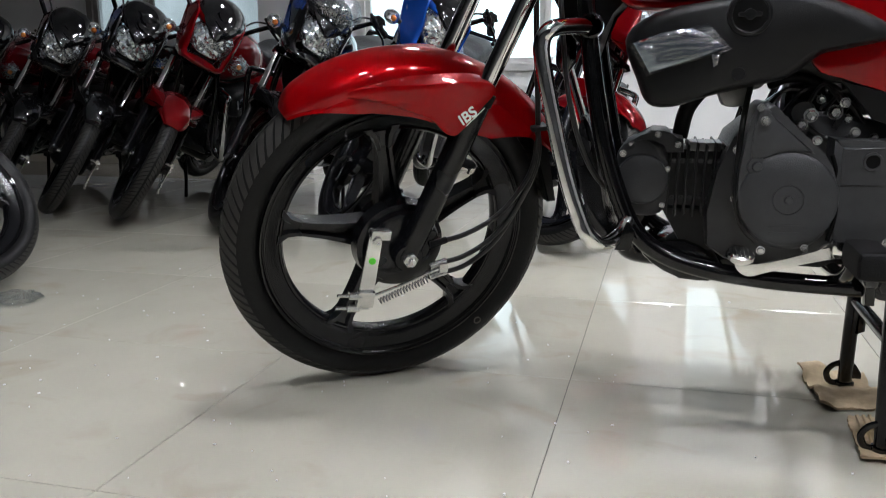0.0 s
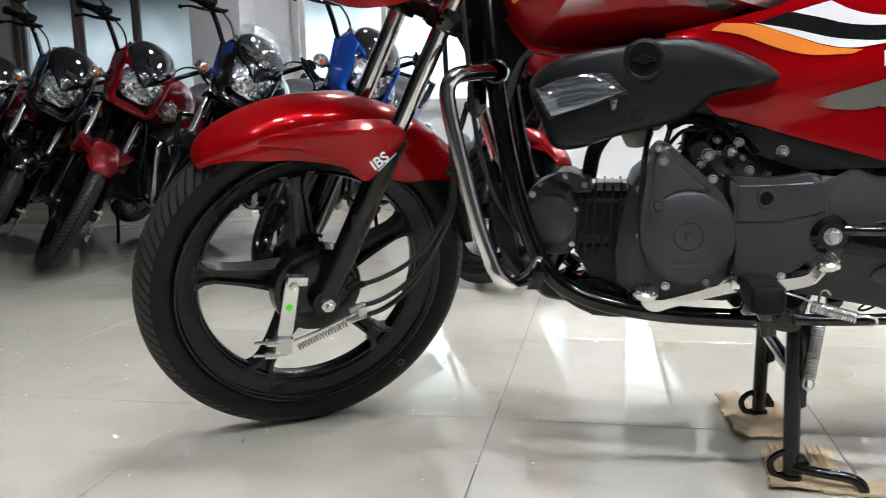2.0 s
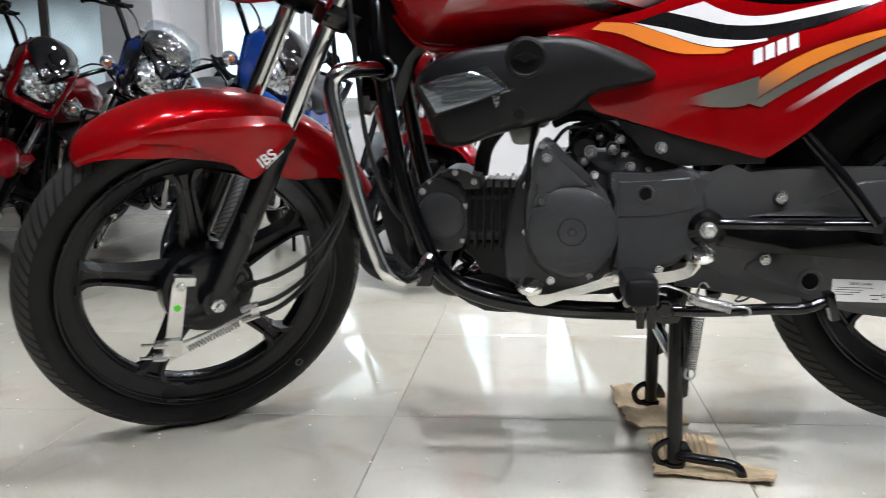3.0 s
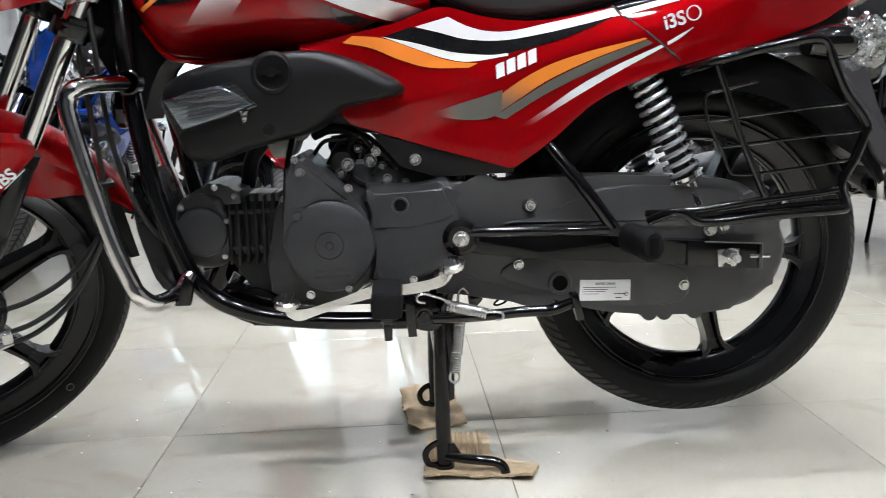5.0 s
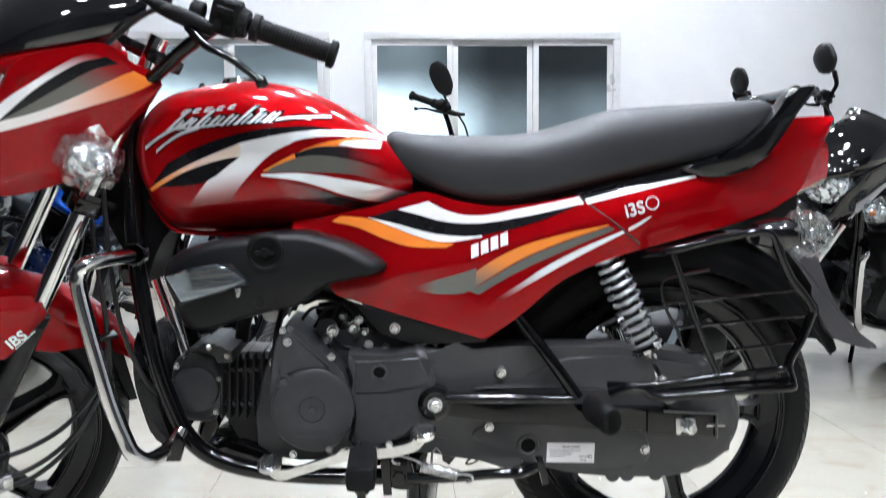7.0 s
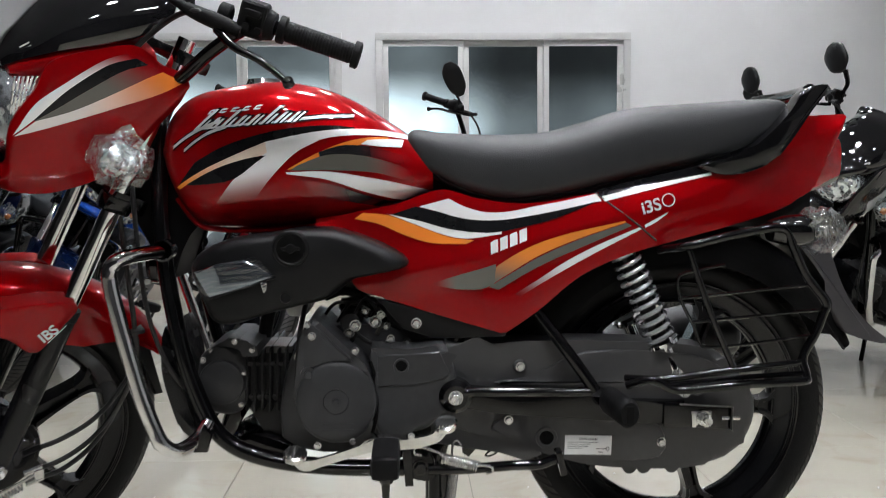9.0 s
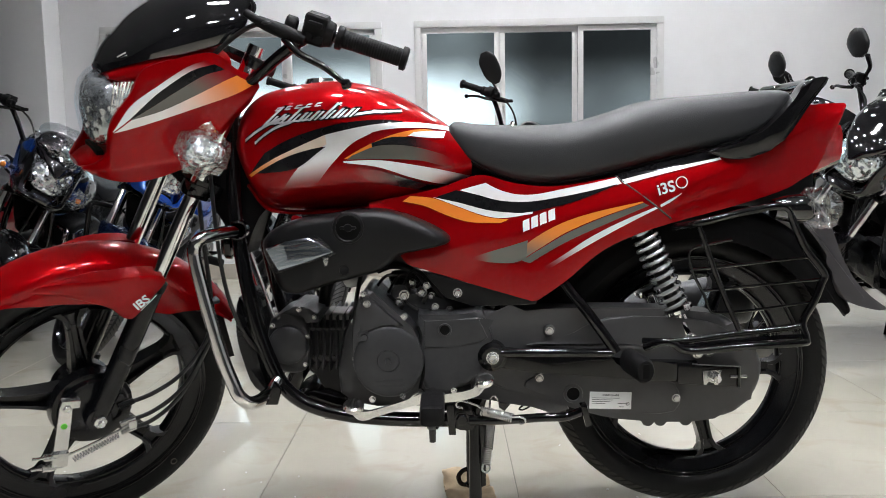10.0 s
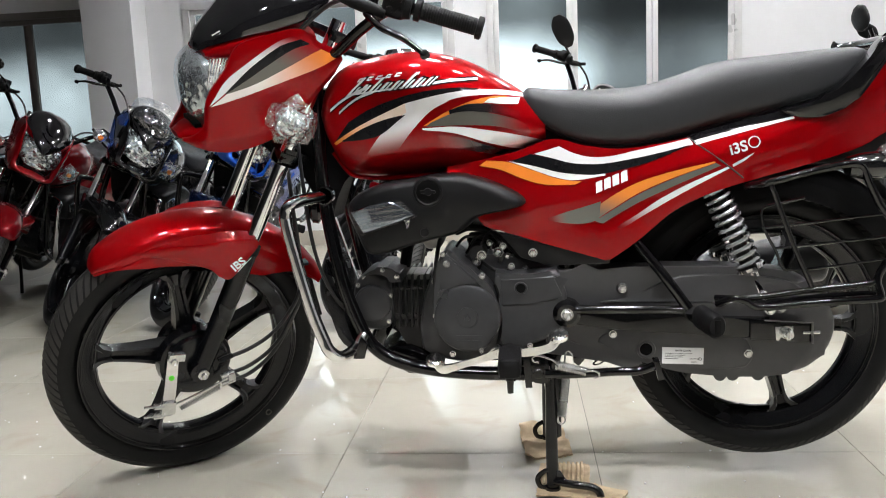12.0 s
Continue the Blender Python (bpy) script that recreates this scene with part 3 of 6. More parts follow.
def cowl_surface():
    return Panel(-0.036, 0.316, [(-0.036, 0.802), (-0.020, 0.810), (0.004, 0.832), (0.010, 0.868), (0.024, 0.902), (0.059, 0.944), (0.076, 0.974), (0.10, 0.990), (0.16, 1.003), (0.225, 1.010), (0.272, 0.981), (0.300, 0.970), (0.316, 0.958)],
                 [(-0.036, 0.795), (-0.010, 0.786), (0.02, 0.779), (0.06, 0.777), (0.106, 0.785), (0.16, 0.801), (0.19, 0.816), (0.228, 0.850), (0.264, 0.885), (0.300, 0.915), (0.316, 0.940)],
                 [(-0.036, -0.045), (-0.01, -0.080), (0.03, -0.100), (0.10, -0.112), (0.20, -0.120), (0.316, -0.126)],
                 [(-0.036, -0.036), (-0.01, -0.070), (0.03, -0.092), (0.10, -0.110), (0.20, -0.120), (0.316, -0.125)], 0.010, 0.008, [(-0.036, 0.800), (0.06, 0.812), (0.15, 0.826), (0.21, 0.856), (0.316, 0.946)], 0.007, 0.035)


def strip(surface, upper, lower, material, parent, m=None, name="stripe", label="", side=1):
    return part(name, decal(surface, upper, lower, side=side), material, parent, label, m)


def build_bike(name, paint, fender_paint, label, main=True, group="", S=STEER, tall=False):
    """A commuter motorcycle with its bars turned to its left. Front at -x, its left side at -y."""
    bike = tagged(new(name), label, "motorcycle", group)
    # wheels
    fw = wheel("front_wheel", bike, 0.300, 0.037, S @ at(FRONT[0], 0, FRONT[1]), 22, 0.078)
    wheel("rear_wheel", bike, 0.2935, 0.040, at(REAR[0], 0, REAR[1]), -3, 0.075)
    # front brake plate, arm, spring and cables
    bx, bz = FRONT
    part("brake_plate", lathe([(0.012, -0.078), (0.045, -0.078), (0.066, -0.070), (0.070, -0.062)], 40), ALLOY_BLACK, fw)
    arm = slab([(-0.012, 0.0), (0.012, 0.0), (0.013, -0.09), (0.010, -0.135), (-0.014, -0.135), (-0.012, -0.09)], -0.004, 0.0, 0.001)
    arm = part("brake_arm", arm, CHROME, bike, "zinc-plated brake arm with a green paint dot", S @ at(bx - 0.055, -0.100, bz + 0.050, 0, 12, 0))
    part("paint_dot", lathe([(0.0001, -0.0012), (0.006, -0.0012), (0.0062, 0)], 14), GREEN_DOT, arm, m=at(0, -0.0045, -0.045))
    part("pinch_bolt", put(bolt(0.008, 0.010), tube([(0, 0.0, 0), (0, 0.03, 0)], 0.006, 8, smooth=False)), STEEL, arm, m=at(0, -0.004, -0.004))
    part("pinch_clamp", box(0.034, 0.016, 0.016, 0.003), STEEL, arm, m=at(0.006, -0.002, 0.004))
    for k in (0, 1):
        part("adjuster_nut", put(lathe([(0.0001, -0.012), (0.007, -0.012), (0.007, 0.01), (0.0001, 0.01)], 8), lathe([(0.003, -0.028), (0.003, 0.03)], 8)), STEEL, arm, m=at(-0.020, -0.004, -0.112 - 0.024 * k, 0, 0, 90))
    part("arm_plate", box(0.030, 0.012, 0.030, 0.003), STEEL, arm, m=at(0, -0.004, -0.118))
    s0, s1 = (bx - 0.055, -0.104, bz - 0.075), (bx + 0.035, -0.104, bz - 0.048)
    part("return_spring", spring(s0, s1, 0.0055, 0.0011, 17), ALUMINIUM, bike, m=S)
    part("brake_rod", tube([(bx - 0.09, -0.104, bz - 0.066), (bx - 0.02, -0.104, bz - 0.052), (bx + 0.06, -0.104, bz - 0.03)], 0.0025, 8), STEEL, bike, m=S)
    part("cable_stop", box(0.016, 0.010, 0.018, 0.003), STEEL, bike, m=S @ at(bx + 0.062, -0.104, bz - 0.03))
    part("axle_nut", put(bolt(0.013, 0.014), lathe([(0.0001, -0.022), (0.006, -0.022), (0.006, 0)], 12)), STEEL, bike, m=S @ at(bx, -0.104, bz))
    part("front_axle", lathe([(0.008, -0.10), (0.008, 0.10)], 14), STEEL, bike, m=S @ at(bx, 0, bz))
    for k in range(3):
        z0 = (0.314, 0.272, 0.252)[k]
        pts = [(0.034, -0.100, z0), (0.085, -0.100, z0 + 0.007), (0.140, -0.095, z0 + 0.026 + 0.006 * k), (0.185, -0.085, z0 + 0.058 + 0.016 * k), (0.222 + 0.004 * k, -0.072, 0.420), (0.232, -0.06, 0.50), (0.224, -0.055, 0.62), (0.215, -0.05, 0.78)]
        cable = part("cable", tube(pts, 0.0046, 8, 8), CABLE, bike, m=S)
        part("cable_end", tube([(0.020, -0.100, z0 - 0.003), (0.050, -0.100, z0 + 0.002)], 0.0062, 8, smooth=False), GRIP if k == 0 else STEEL, cable)
    part("cable_clip", box(0.03, 0.03, 0.008, 0.002), CABLE, bike, m=S @ at(0.232, -0.06, 0.485))
    # fork
    fdir = Vector((math.sin(RAKE), 0, math.cos(RAKE)))
    for sy in (-1, 1):
        base = Vector((bx, sy * 0.092, bz))
        lower = tube([base - fdir * 0.012, base + fdir * 0.05, base + fdir * 0.30], lambda s: 0.0215 if s > 0.1 else 0.019, 20, smooth=False)
        put(lower, lathe([(0.024, -0.014), (0.026, -0.01), (0.026, 0.01), (0.024, 0.014)], 20), at(bx, sy * 0.092, bz))
        put(lower, box(0.03, 0.012, 0.05, 0.004), at(bx + 0.03, sy * 0.092, bz + 0.02, 0, 26, 0))
        leg = part("fork_slider", lower, ALLOY_BLACK, bike, "black fork slider", S)
        part("fork_tube", tube([base + fdir * 0.29, base + fdir * 0.80], 0.0155, 20, smooth=False), CHROME, bike, "chrome fork tube", S)
        part("dust_seal", tube([base + fdir * 0.285, base + fdir * 0.305], 0.0225, 20, smooth=False), GRIP, leg)
        part("fork_clamp", put(box(0.046, 0.046, 0.028, 0.008), bolt(0.006, 0.01), at(-0.015, -0.023, 0)), FRAME, bike, m=S @ Matrix.Translation(base + fdir * 0.50) @ at(0, 0, 0, 0, 26, 0))
    part("lower_yoke", box(0.06, 0.22, 0.03, 0.008), FRAME, bike, m=S @ at(bx + fdir.x * 0.5 + 0.02, 0, bz + fdir.z * 0.5, 0, 26, 0))
    part("upper_yoke", box(0.06, 0.22, 0.025, 0.008), FRAME, bike, m=S @ at(bx + fdir.x * 0.76 + 0.02, 0, bz + fdir.z * 0.76, 0, 26, 0))
    # front mudguard with its side plates
    fender = part("front_mudguard", fender_bm(bx + 0.012, bz - 0.005, 0.338, 127, 25, 0.064, ((0, 0.06, 0.19, 0.31, 0.47, 0.62, 0.74, 0.86, 1.0), (0.006, 0.030, 0.064, 0.084, 0.102, 0.108, 0.095, 0.050, 0.022))), fender_paint, bike, "glossy front mudguard", S)
    for sy in (-1, 1):
        plate = rounded([(-0.115, 0.574), (-0.060, 0.566), (-0.015, 0.554), (0.017, 0.541), (0.035, 0.521), (0.050, 0.512), (0.065, 0.517), (0.101, 0.553), (0.122, 0.574), (0.119, 0.588), (0.094, 0.596), (0.049, 0.600), (0.0, 0.598), (-0.050, 0.592), (-0.095, 0.584)], 3)
        pl = part("mudguard_bracket", cheek(plate, sy), fender_paint, fender)
        if sy < 0 and main:
            part("lettering", letters("IBS", 0.0245), WHITE_VINYL, pl, "white slanted letters", at(0.065, -0.1268, 0.5290, 0, -40, 0) @ SLANT)
            part("small_print", box(0.040, 0.0006, 0.0012), WHITE_VINYL, pl, m=at(0.0870, -0.1266, 0.5405, 0, -40, 0))
    part("mudguard_flap", slab([(0.225, 0.515), (0.262, 0.44), (0.285, 0.33), (0.268, 0.33), (0.245, 0.43), (0.208, 0.50)], -0.05, 0.05, 0.004), PLASTIC, bike, "black plastic mudguard extension", S)
    # headlamp cowl
    cs = cowl_surface()
    N = S @ Matrix.Translation((0.30, 0, 0)) @ Matrix.Diagonal((0.87, 1, 1, 1)) @ Matrix.Translation((-0.30, 0, 0))
    cowl = part("headlamp_cowl", (put(cs.bm(84, 26, 1), cs.bm(84, 26, -1)) if main else put(cs.bm(40, 12, 1), cs.bm(40, 12, -1))), paint, bike, "glossy cowl round the headlamp", N)
    chin = Hull(-0.040, 0.16, [(-0.040, 0.805), (0.0, 0.822), (0.06, 0.812), (0.16, 0.80)], [(-0.040, 0.795), (0.0, 0.775), (0.06, 0.764), (0.16, 0.785)], [(-0.040, 0.03), (0.0, 0.068), (0.06, 0.088), (0.16, 0.10)], 2.2)
    part("cowl_chin", chin.bm(20, 24), paint, cowl)
    # Solid black bar in place of the shaded opening below the lens.
    part("cowl_vent", box(0.016, 0.090, 0.009, 0.003), HOLE_SHADE, cowl, "black bar standing in for the shaded slot under the headlamp", at(0.004, 0, 0.822))
    brow = Hull(0.030, 0.265, [(0.030, 0.968), (0.06, 0.988), (0.12, 1.010), (0.20, 1.024), (0.265, 1.010)], [(0.030, 0.956), (0.06, 0.950), (0.12, 0.950), (0.265, 0.955)], [(0.030, 0.062), (0.05, 0.082), (0.12, 0.110), (0.22, 0.122), (0.265, 0.120)], 2.8)
    part("cowl_brow", brow.bm(24, 28), paint, cowl)
    lampf = Hull(-0.020, 0.10, [(-0.020, 0.925), (-0.006, 0.952), (0.03, 0.972), (0.10, 0.985)], [(-0.020, 0.875), (-0.012, 0.838), (0.006, 0.824), (0.10, 0.82)], [(-0.020, 0.030), (-0.004, 0.068), (0.03, 0.096), (0.10, 0.106)], 2.5)
    lamp = part("headlamp", lampf.bm(20, 32), LAMP_GLASS, bike, "clear headlamp lens with a faceted reflector", N)
    refl = Hull(-0.012, 0.085, [(-0.012, 0.920), (0.0, 0.946), (0.03, 0.964), (0.085, 0.972)], [(-0.012, 0.875), (-0.006, 0.842), (0.012, 0.830), (0.085, 0.828)], [(-0.012, 0.026), (0.002, 0.062), (0.03, 0.089), (0.085, 0.098)], 2.5)
    part("reflector", refl.bm(16, 28), LAMP_SILVER if main else REFLECTOR, lamp)
    part("bulb", lathe([(0.0001, -0.014), (0.006, -0.012), (0.008, 0), (0.006, 0.008), (0.0001, 0.010)], 14), POLISHED, lamp, m=at(-0.010, -0.012, 0.872))
    if main:
        for k in range(7):
            part("reflector_rib", tube([(0.030 + 0.007 * k, -0.098 - 0.0006 * k, 0.962), (0.018 + 0.006 * k, -0.094 - 0.0006 * k, 0.905 + 0.004 * k)], 0.0022, 6, smooth=False), LAMP_SILVER, lamp)
    vis = Hull(0.024, 0.308, [(0.024, 0.980), (0.046, 1.006), (0.078, 1.034), (0.118, 1.068), (0.20, 1.106), (0.308, 1.118)], [(0.024, 0.964), (0.053, 0.978), (0.11, 0.990), (0.172, 0.998), (0.223, 1.008), (0.274, 1.026), (0.296, 1.048), (0.308, 1.088)], [(0.024, 0.033), (0.055, 0.075), (0.12, 0.106), (0.22, 0.121), (0.325, 0.126)], 2.2, 0.15)
    if not (main or tall):
        vis = Hull(0.024, 0.268, [(0.024, 0.980), (0.046, 1.002), (0.078, 1.024), (0.118, 1.048), (0.18, 1.072), (0.235, 1.076), (0.268, 1.050)], [(0.024, 0.964), (0.053, 0.974), (0.11, 0.984), (0.172, 0.992), (0.223, 1.002), (0.268, 1.022)], [(0.024, 0.033), (0.055, 0.075), (0.12, 0.106), (0.19, 0.112), (0.24, 0.095), (0.268, 0.055)], 2.2, 0.15)
    visor = part("visor", vis.bm(26, 36), SMOKED, bike, "glossy black visor", N)
    if not main:
        tip = Hull(-0.034, 0.050, [(-0.034, 0.926), (-0.012, 0.962), (0.010, 0.982), (0.050, 1.004)], [(-0.034, 0.916), (-0.012, 0.926), (0.050, 0.958)], [(-0.034, 0.008), (-0.012, 0.036), (0.010, 0.058), (0.050, 0.080)], 2.2)
        part("visor_tip", tip.bm(16, 24), SMOKED, visor)
    part("visor_mark", put(box(0.020, 0.0008, 0.0026), box(0.020, 0.0008, 0.0026), at(0, 0, 0.0055)), WHITE_VINYL, visor, "small white emblem", at(0.058, vis.y(0.058, 1.002) - 0.002, 0.998, 0, -28, -38))
    if main:
        inner = [(0.050, 0.897), (0.083, 0.925), (0.117, 0.949), (0.176, 0.980), (0.225, 0.991)]
        middle = [(0.052, 0.8965), (0.10, 0.922), (0.14, 0.943), (0.20, 0.971), (0.245, 0.981)]
        upper = [(0.053, 0.896), (0.114, 0.912), (0.172, 0.933), (0.241, 0.960), (0.271, 0.969)]
        strip(cs, [(0.017, 0.873), (0.056, 0.922), (0.109, 0.956), (0.167, 0.986), (0.208, 0.998)], inner, WHITE_FADE_OUT, cowl)
        strip(cs, inner, middle, BLACK_VINYL, cowl)
        strip(cs, middle, upper, GREY_OUT, cowl)
        strip(cs, upper, [(0.019, 0.872), (0.108, 0.895), (0.19, 0.916), (0.26, 0.934), (0.306, 0.953)], AMBER_FADE, cowl)
    else:
        for sd in (1, -1):
            strip(cs, [(0.105, 0.985), (0.15, 0.995), (0.20, 0.998), (0.25, 0.985)], [(0.085, 0.955), (0.12, 0.950), (0.18, 0.935), (0.26, 0.945)], paint, cowl, name="cowl_fin", side=sd)
            strip(cs, [(0.10, 0.860), (0.16, 0.885), (0.22, 0.915), (0.28, 0.935)], [(0.12, 0.800), (0.17, 0.815), (0.22, 0.855), (0.28, 0.918)], paint, cowl, name="cowl_flash", side=sd)
    # bars, controls, indicators
    bar = [(0.235, 0.0, 0.985), (0.268, -0.07, 0.940), (0.300, -0.125, 0.955), (0.336, -0.190, 1.015), (0.375, -0.248, 1.058), (0.43, -0.30, 1.052), (0.492, -0.348, 1.033)]
    for sy in (-1, 1):
        fl = lambda p: (p[0], p[1] * -sy, p[2])
        part("handlebar", tube([fl(p) for p in bar], 0.011, 14, 8), FRAME, bike, "black handlebar", S)
        g0, g1 = Vector(fl((0.406, -0.281, 1.058))), Vector(fl((0.536, -0.383, 1.019)))
        dirv = (g1 - g0).normalized()
        prof = [(0.0001, -0.004), (0.021, -0.004), (0.021, 0.006), (0.0155, 0.008)]
        for k in range(21):
            y = 0.010 + 0.0048 * k
            prof += [(0.0155, y), (0.0160, y + 0.0008), (0.0160, y + 0.0034), (0.0155, y + 0.0042)]
        prof += [(0.0155, 0.113), (0.021, 0.114), (0.021, 0.123), (0.018, 0.125), (0.0001, 0.125)]
        grip = lathe(prof, 18)
        grip.transform(Matrix.Translation(g0) @ dirv.to_track_quat("Y", "Z").to_matrix().to_4x4())
        part("grip", grip, GRIP, bike, "ribbed black rubber grip", S)
        c = g0 - dirv * 0.035
        rot = dirv.to_track_quat("X", "Z").to_matrix().to_4x4()
        sw = lathe([(0.0001, -0.024), (0.022, -0.024), (0.027, -0.020), (0.027, 0.008), (0.024, 0.012), (0.021, 0.024), (0.0001, 0.024)], 24)
        sw.transform(Matrix.Rotation(radians(-90), 4, "Z"))
        put(sw, box(0.040, 0.040, 0.052, 0.009, seg=3), at(-0.008, -0.008, 0.004))
        put(sw, box(0.026, 0.014, 0.010, 0.004), at(-0.006, -0.030, 0.014))
        put(sw, lathe([(0.0001, -0.006), (0.006, -0.006), (0.007, 0.002)], 14), at(-0.012, -0.028, -0.008))
        put(sw, lathe([(0.0001, -0.006), (0.006, -0.006), (0.007, 0.002)], 14), at(0.006, -0.028, -0.010))
        part("switch_housing", sw, GRIP, bike, "", S @ Matrix.Translation(c) @ rot)
        lp = g0 - dirv * 0.085 + Vector((-0.02, 0, -0.012))
        part("lever_holder", put(put(tube([(-0.045, 0, 0.002), (-0.02, -0.004, 0), (0.02, -0.008, -0.002), (0.045, -0.012, -0.004)], lambda q: 0.0125 - 0.003 * abs(2 * q - 1), 14), lathe([(0.013, -0.010), (0.0165, -0.008), (0.0165, 0.008), (0.013, 0.010)], 18, True), at(0.01, 0.016, 0.010, 0, 0, 90)), tube([(-0.045, 0, 0.002), (-0.070, 0.006, 0.008)], 0.0075, 10, smooth=False)), GRIP, bike, "", S @ Matrix.Translation(lp) @ rot)
        side = Vector(fl((-0.050, -0.02, -0.014)))
        l0 = lp + dirv * 0.015 + Vector((-0.012, 0, -0.010))
        lever = tube([l0, l0 + dirv * 0.05 + side * 0.6, l0 + dirv * 0.10 + side * 0.85, l0 + dirv * 0.140 + side * 0.95 + Vector((0, 0, -0.012))], lambda s: 0.0075 - 0.0025 * s, 10)
        put(lever, lathe([(0.0001, -0.010), (0.006, -0.0085), (0.010, 0), (0.006, 0.0085), (0.0001, 0.010)], 14), Matrix.Translation(l0 + dirv * 0.147 + side * 0.95 + Vector((0, 0, -0.015))))
        part("lever", lever, FRAME, bike, "black lever", S)
        part("control_cable", tube([lp, lp + Vector(fl((-0.030, 0.012, 0.010))), Vector(fl((0.272, -0.150, 1.048))), Vector(fl((0.225, -0.10, 0.985))), Vector(fl((0.20, -0.06, 0.92))), Vector(fl((0.20, -0.04, 0.82)))], 0.0045, 8, 8), CABLE, bike, "", S)
        ind = Hull(-0.036, 0.036, [(-0.036, 0.0), (-0.02, 0.026), (0.015, 0.026), (0.036, 0.006)], [(-0.036, -0.01), (-0.02, -0.026), (0.015, -0.026), (0.036, -0.008)], [(-0.036, 0.008), (-0.02, 0.028), (0.015, 0.03), (0.036, 0.012)], 2.2)
        im = S @ at(0.190, sy * 0.175, 0.845)
        indicator = part("indicator", ind.bm(12, 16), REFLECTOR, bike, "front indicator", im)
        part("bulb", lathe([(0.0001, -0.014), (0.010, -0.009), (0.013, 0.0), (0.010, 0.009), (0.0001, 0.014)], 14), AMBER, indicator, "orange bulb", at(-0.030, 0, 0)) if not main else None
        part("indicator_stalk", tube([(0.0, -sy * 0.02, 0), (0.01, -sy * 0.10, 0)], 0.011, 10, smooth=False), PLASTIC, indicator)
        if main or sy < 0:
            wrap = part("film_wrap", crumple(0.046, 0.042, 0.045, 5 + sy, 0.012), WRAP, indicator, "crumpled clear plastic film")
            wrap.data.shade_flat()
    if not main:
        for sy in (1,):
            stem = tube([(0.33, sy * 0.225, 1.070), (0.345, sy * 0.27, 1.100), (0.335, sy * 0.330, 1.122)], 0.005, 8)
            if tall:
                stem = tube([(0.37, sy * 0.230, 1.050), (0.375, sy * 0.235, 1.090), (0.372, sy * 0.232, 1.135), (0.335, sy * 0.245, 1.185)], lambda q: 0.0058 + 0.004 * q, 10)
            mir = part("mirror", stem, FRAME, bike, "black mirror on a stem", S)
            head = Hull(-0.06, 0.06, [(-0.06, 0.012), (-0.03, 0.034), (0.03, 0.036), (0.06, 0.014)], [(-0.06, -0.01), (-0.03, -0.034), (0.03, -0.036), (0.06, -0.014)], [(-0.06, 0.006), (-0.03, 0.014), (0.03, 0.014), (0.06, 0.006)], 2.3)
            part("mirror_head", head.bm(12, 16), PLASTIC, mir, m=at(0.278, sy * 0.275, 1.232, 0, -28, 70) @ Matrix.Diagonal((1, 1, 1.35, 1)) if tall else at(0.33, sy * 0.355, 1.148, 0, 12, 80))
    # tank
    tank = Hull(0.338, 0.800, [(0.338, 0.820), (0.350, 0.862), (0.38, 0.895), (0.43, 0.912), (0.522, 0.924), (0.60, 0.914), (0.66, 0.892), (0.73, 0.850), (0.80, 0.800)],
                [(0.338, 0.780), (0.352, 0.735), (0.385, 0.678), (0.44, 0.662), (0.55, 0.664), (0.64, 0.672), (0.72, 0.694), (0.80, 0.720)],
                [(0.338, 0.075), (0.36, 0.112), (0.42, 0.138), (0.52, 0.146), (0.62, 0.140), (0.70, 0.126), (0.80, 0.098)], 2.7, 0.46)
    tk = part("fuel_tank", tank.bm(56, 44), paint, bike, "glossy painted fuel tank with flowing stripes" if main else "")
    lip = [(x, tank.y(x, tank.low(x) + 0.010) - 0.001, tank.low(x) + 0.004) for x in np.linspace(0.36, 0.79, 14)]
    part("tank_seam", tube(lip, 0.005, 8, 3), paint, tk)
    part("filler_cap", lathe([(0.0001, -0.012), (0.03, -0.012), (0.034, -0.004), (0.036, 0.0)], 28), CHROME, tk, m=at(0.50, 0, 0.918, -90, 0, 0))
    # side panels and tail
    sp = Panel(0.600, 1.535, [(0.600, 0.684), (0.66, 0.694), (0.74, 0.710), (0.813, 0.732), (0.88, 0.716), (0.96, 0.708), (1.07, 0.724), (1.20, 0.748), (1.283, 0.764), (1.36, 0.800), (1.441, 0.850), (1.478, 0.856), (1.535, 0.8595)],
               [(0.600, 0.660), (0.646, 0.606), (0.668, 0.566), (0.70, 0.554), (0.78, 0.528), (0.86, 0.504), (0.905, 0.4905), (0.916, 0.488), (0.928, 0.494), (0.977, 0.528), (1.04, 0.580), (1.10, 0.610), (1.176, 0.634), (1.30, 0.664), (1.40, 0.692), (1.440, 0.712), (1.470, 0.730), (1.490, 0.765), (1.510, 0.802), (1.535, 0.850)],
               [(0.600, -0.105), (0.75, -0.118), (0.95, -0.130), (1.10, -0.132), (1.283, -0.122), (1.42, -0.085), (1.535, -0.055)],
               [(0.600, -0.110), (0.75, -0.128), (0.92, -0.140), (1.05, -0.142), (1.20, -0.138), (1.35, -0.120), (1.46, -0.095), (1.535, -0.066)], 0.006, 0.014, [(0.60, 0.566), (0.664, 0.568), (0.724, 0.578), (0.751, 0.592), (0.802, 0.604), (0.899, 0.626), (0.953, 0.644), (1.05, 0.672), (1.20, 0.706), (1.27, 0.731), (1.40, 0.786), (1.50, 0.83)], 0.006, 0.05)
    side = None
    for sy in (1, -1):
        pn = part("side_panel", (sp.bm(90, 34, sy) if main else sp.bm(44, 14, sy)), paint, bike, "glossy side panel and tail cowl")
        side = side or pn
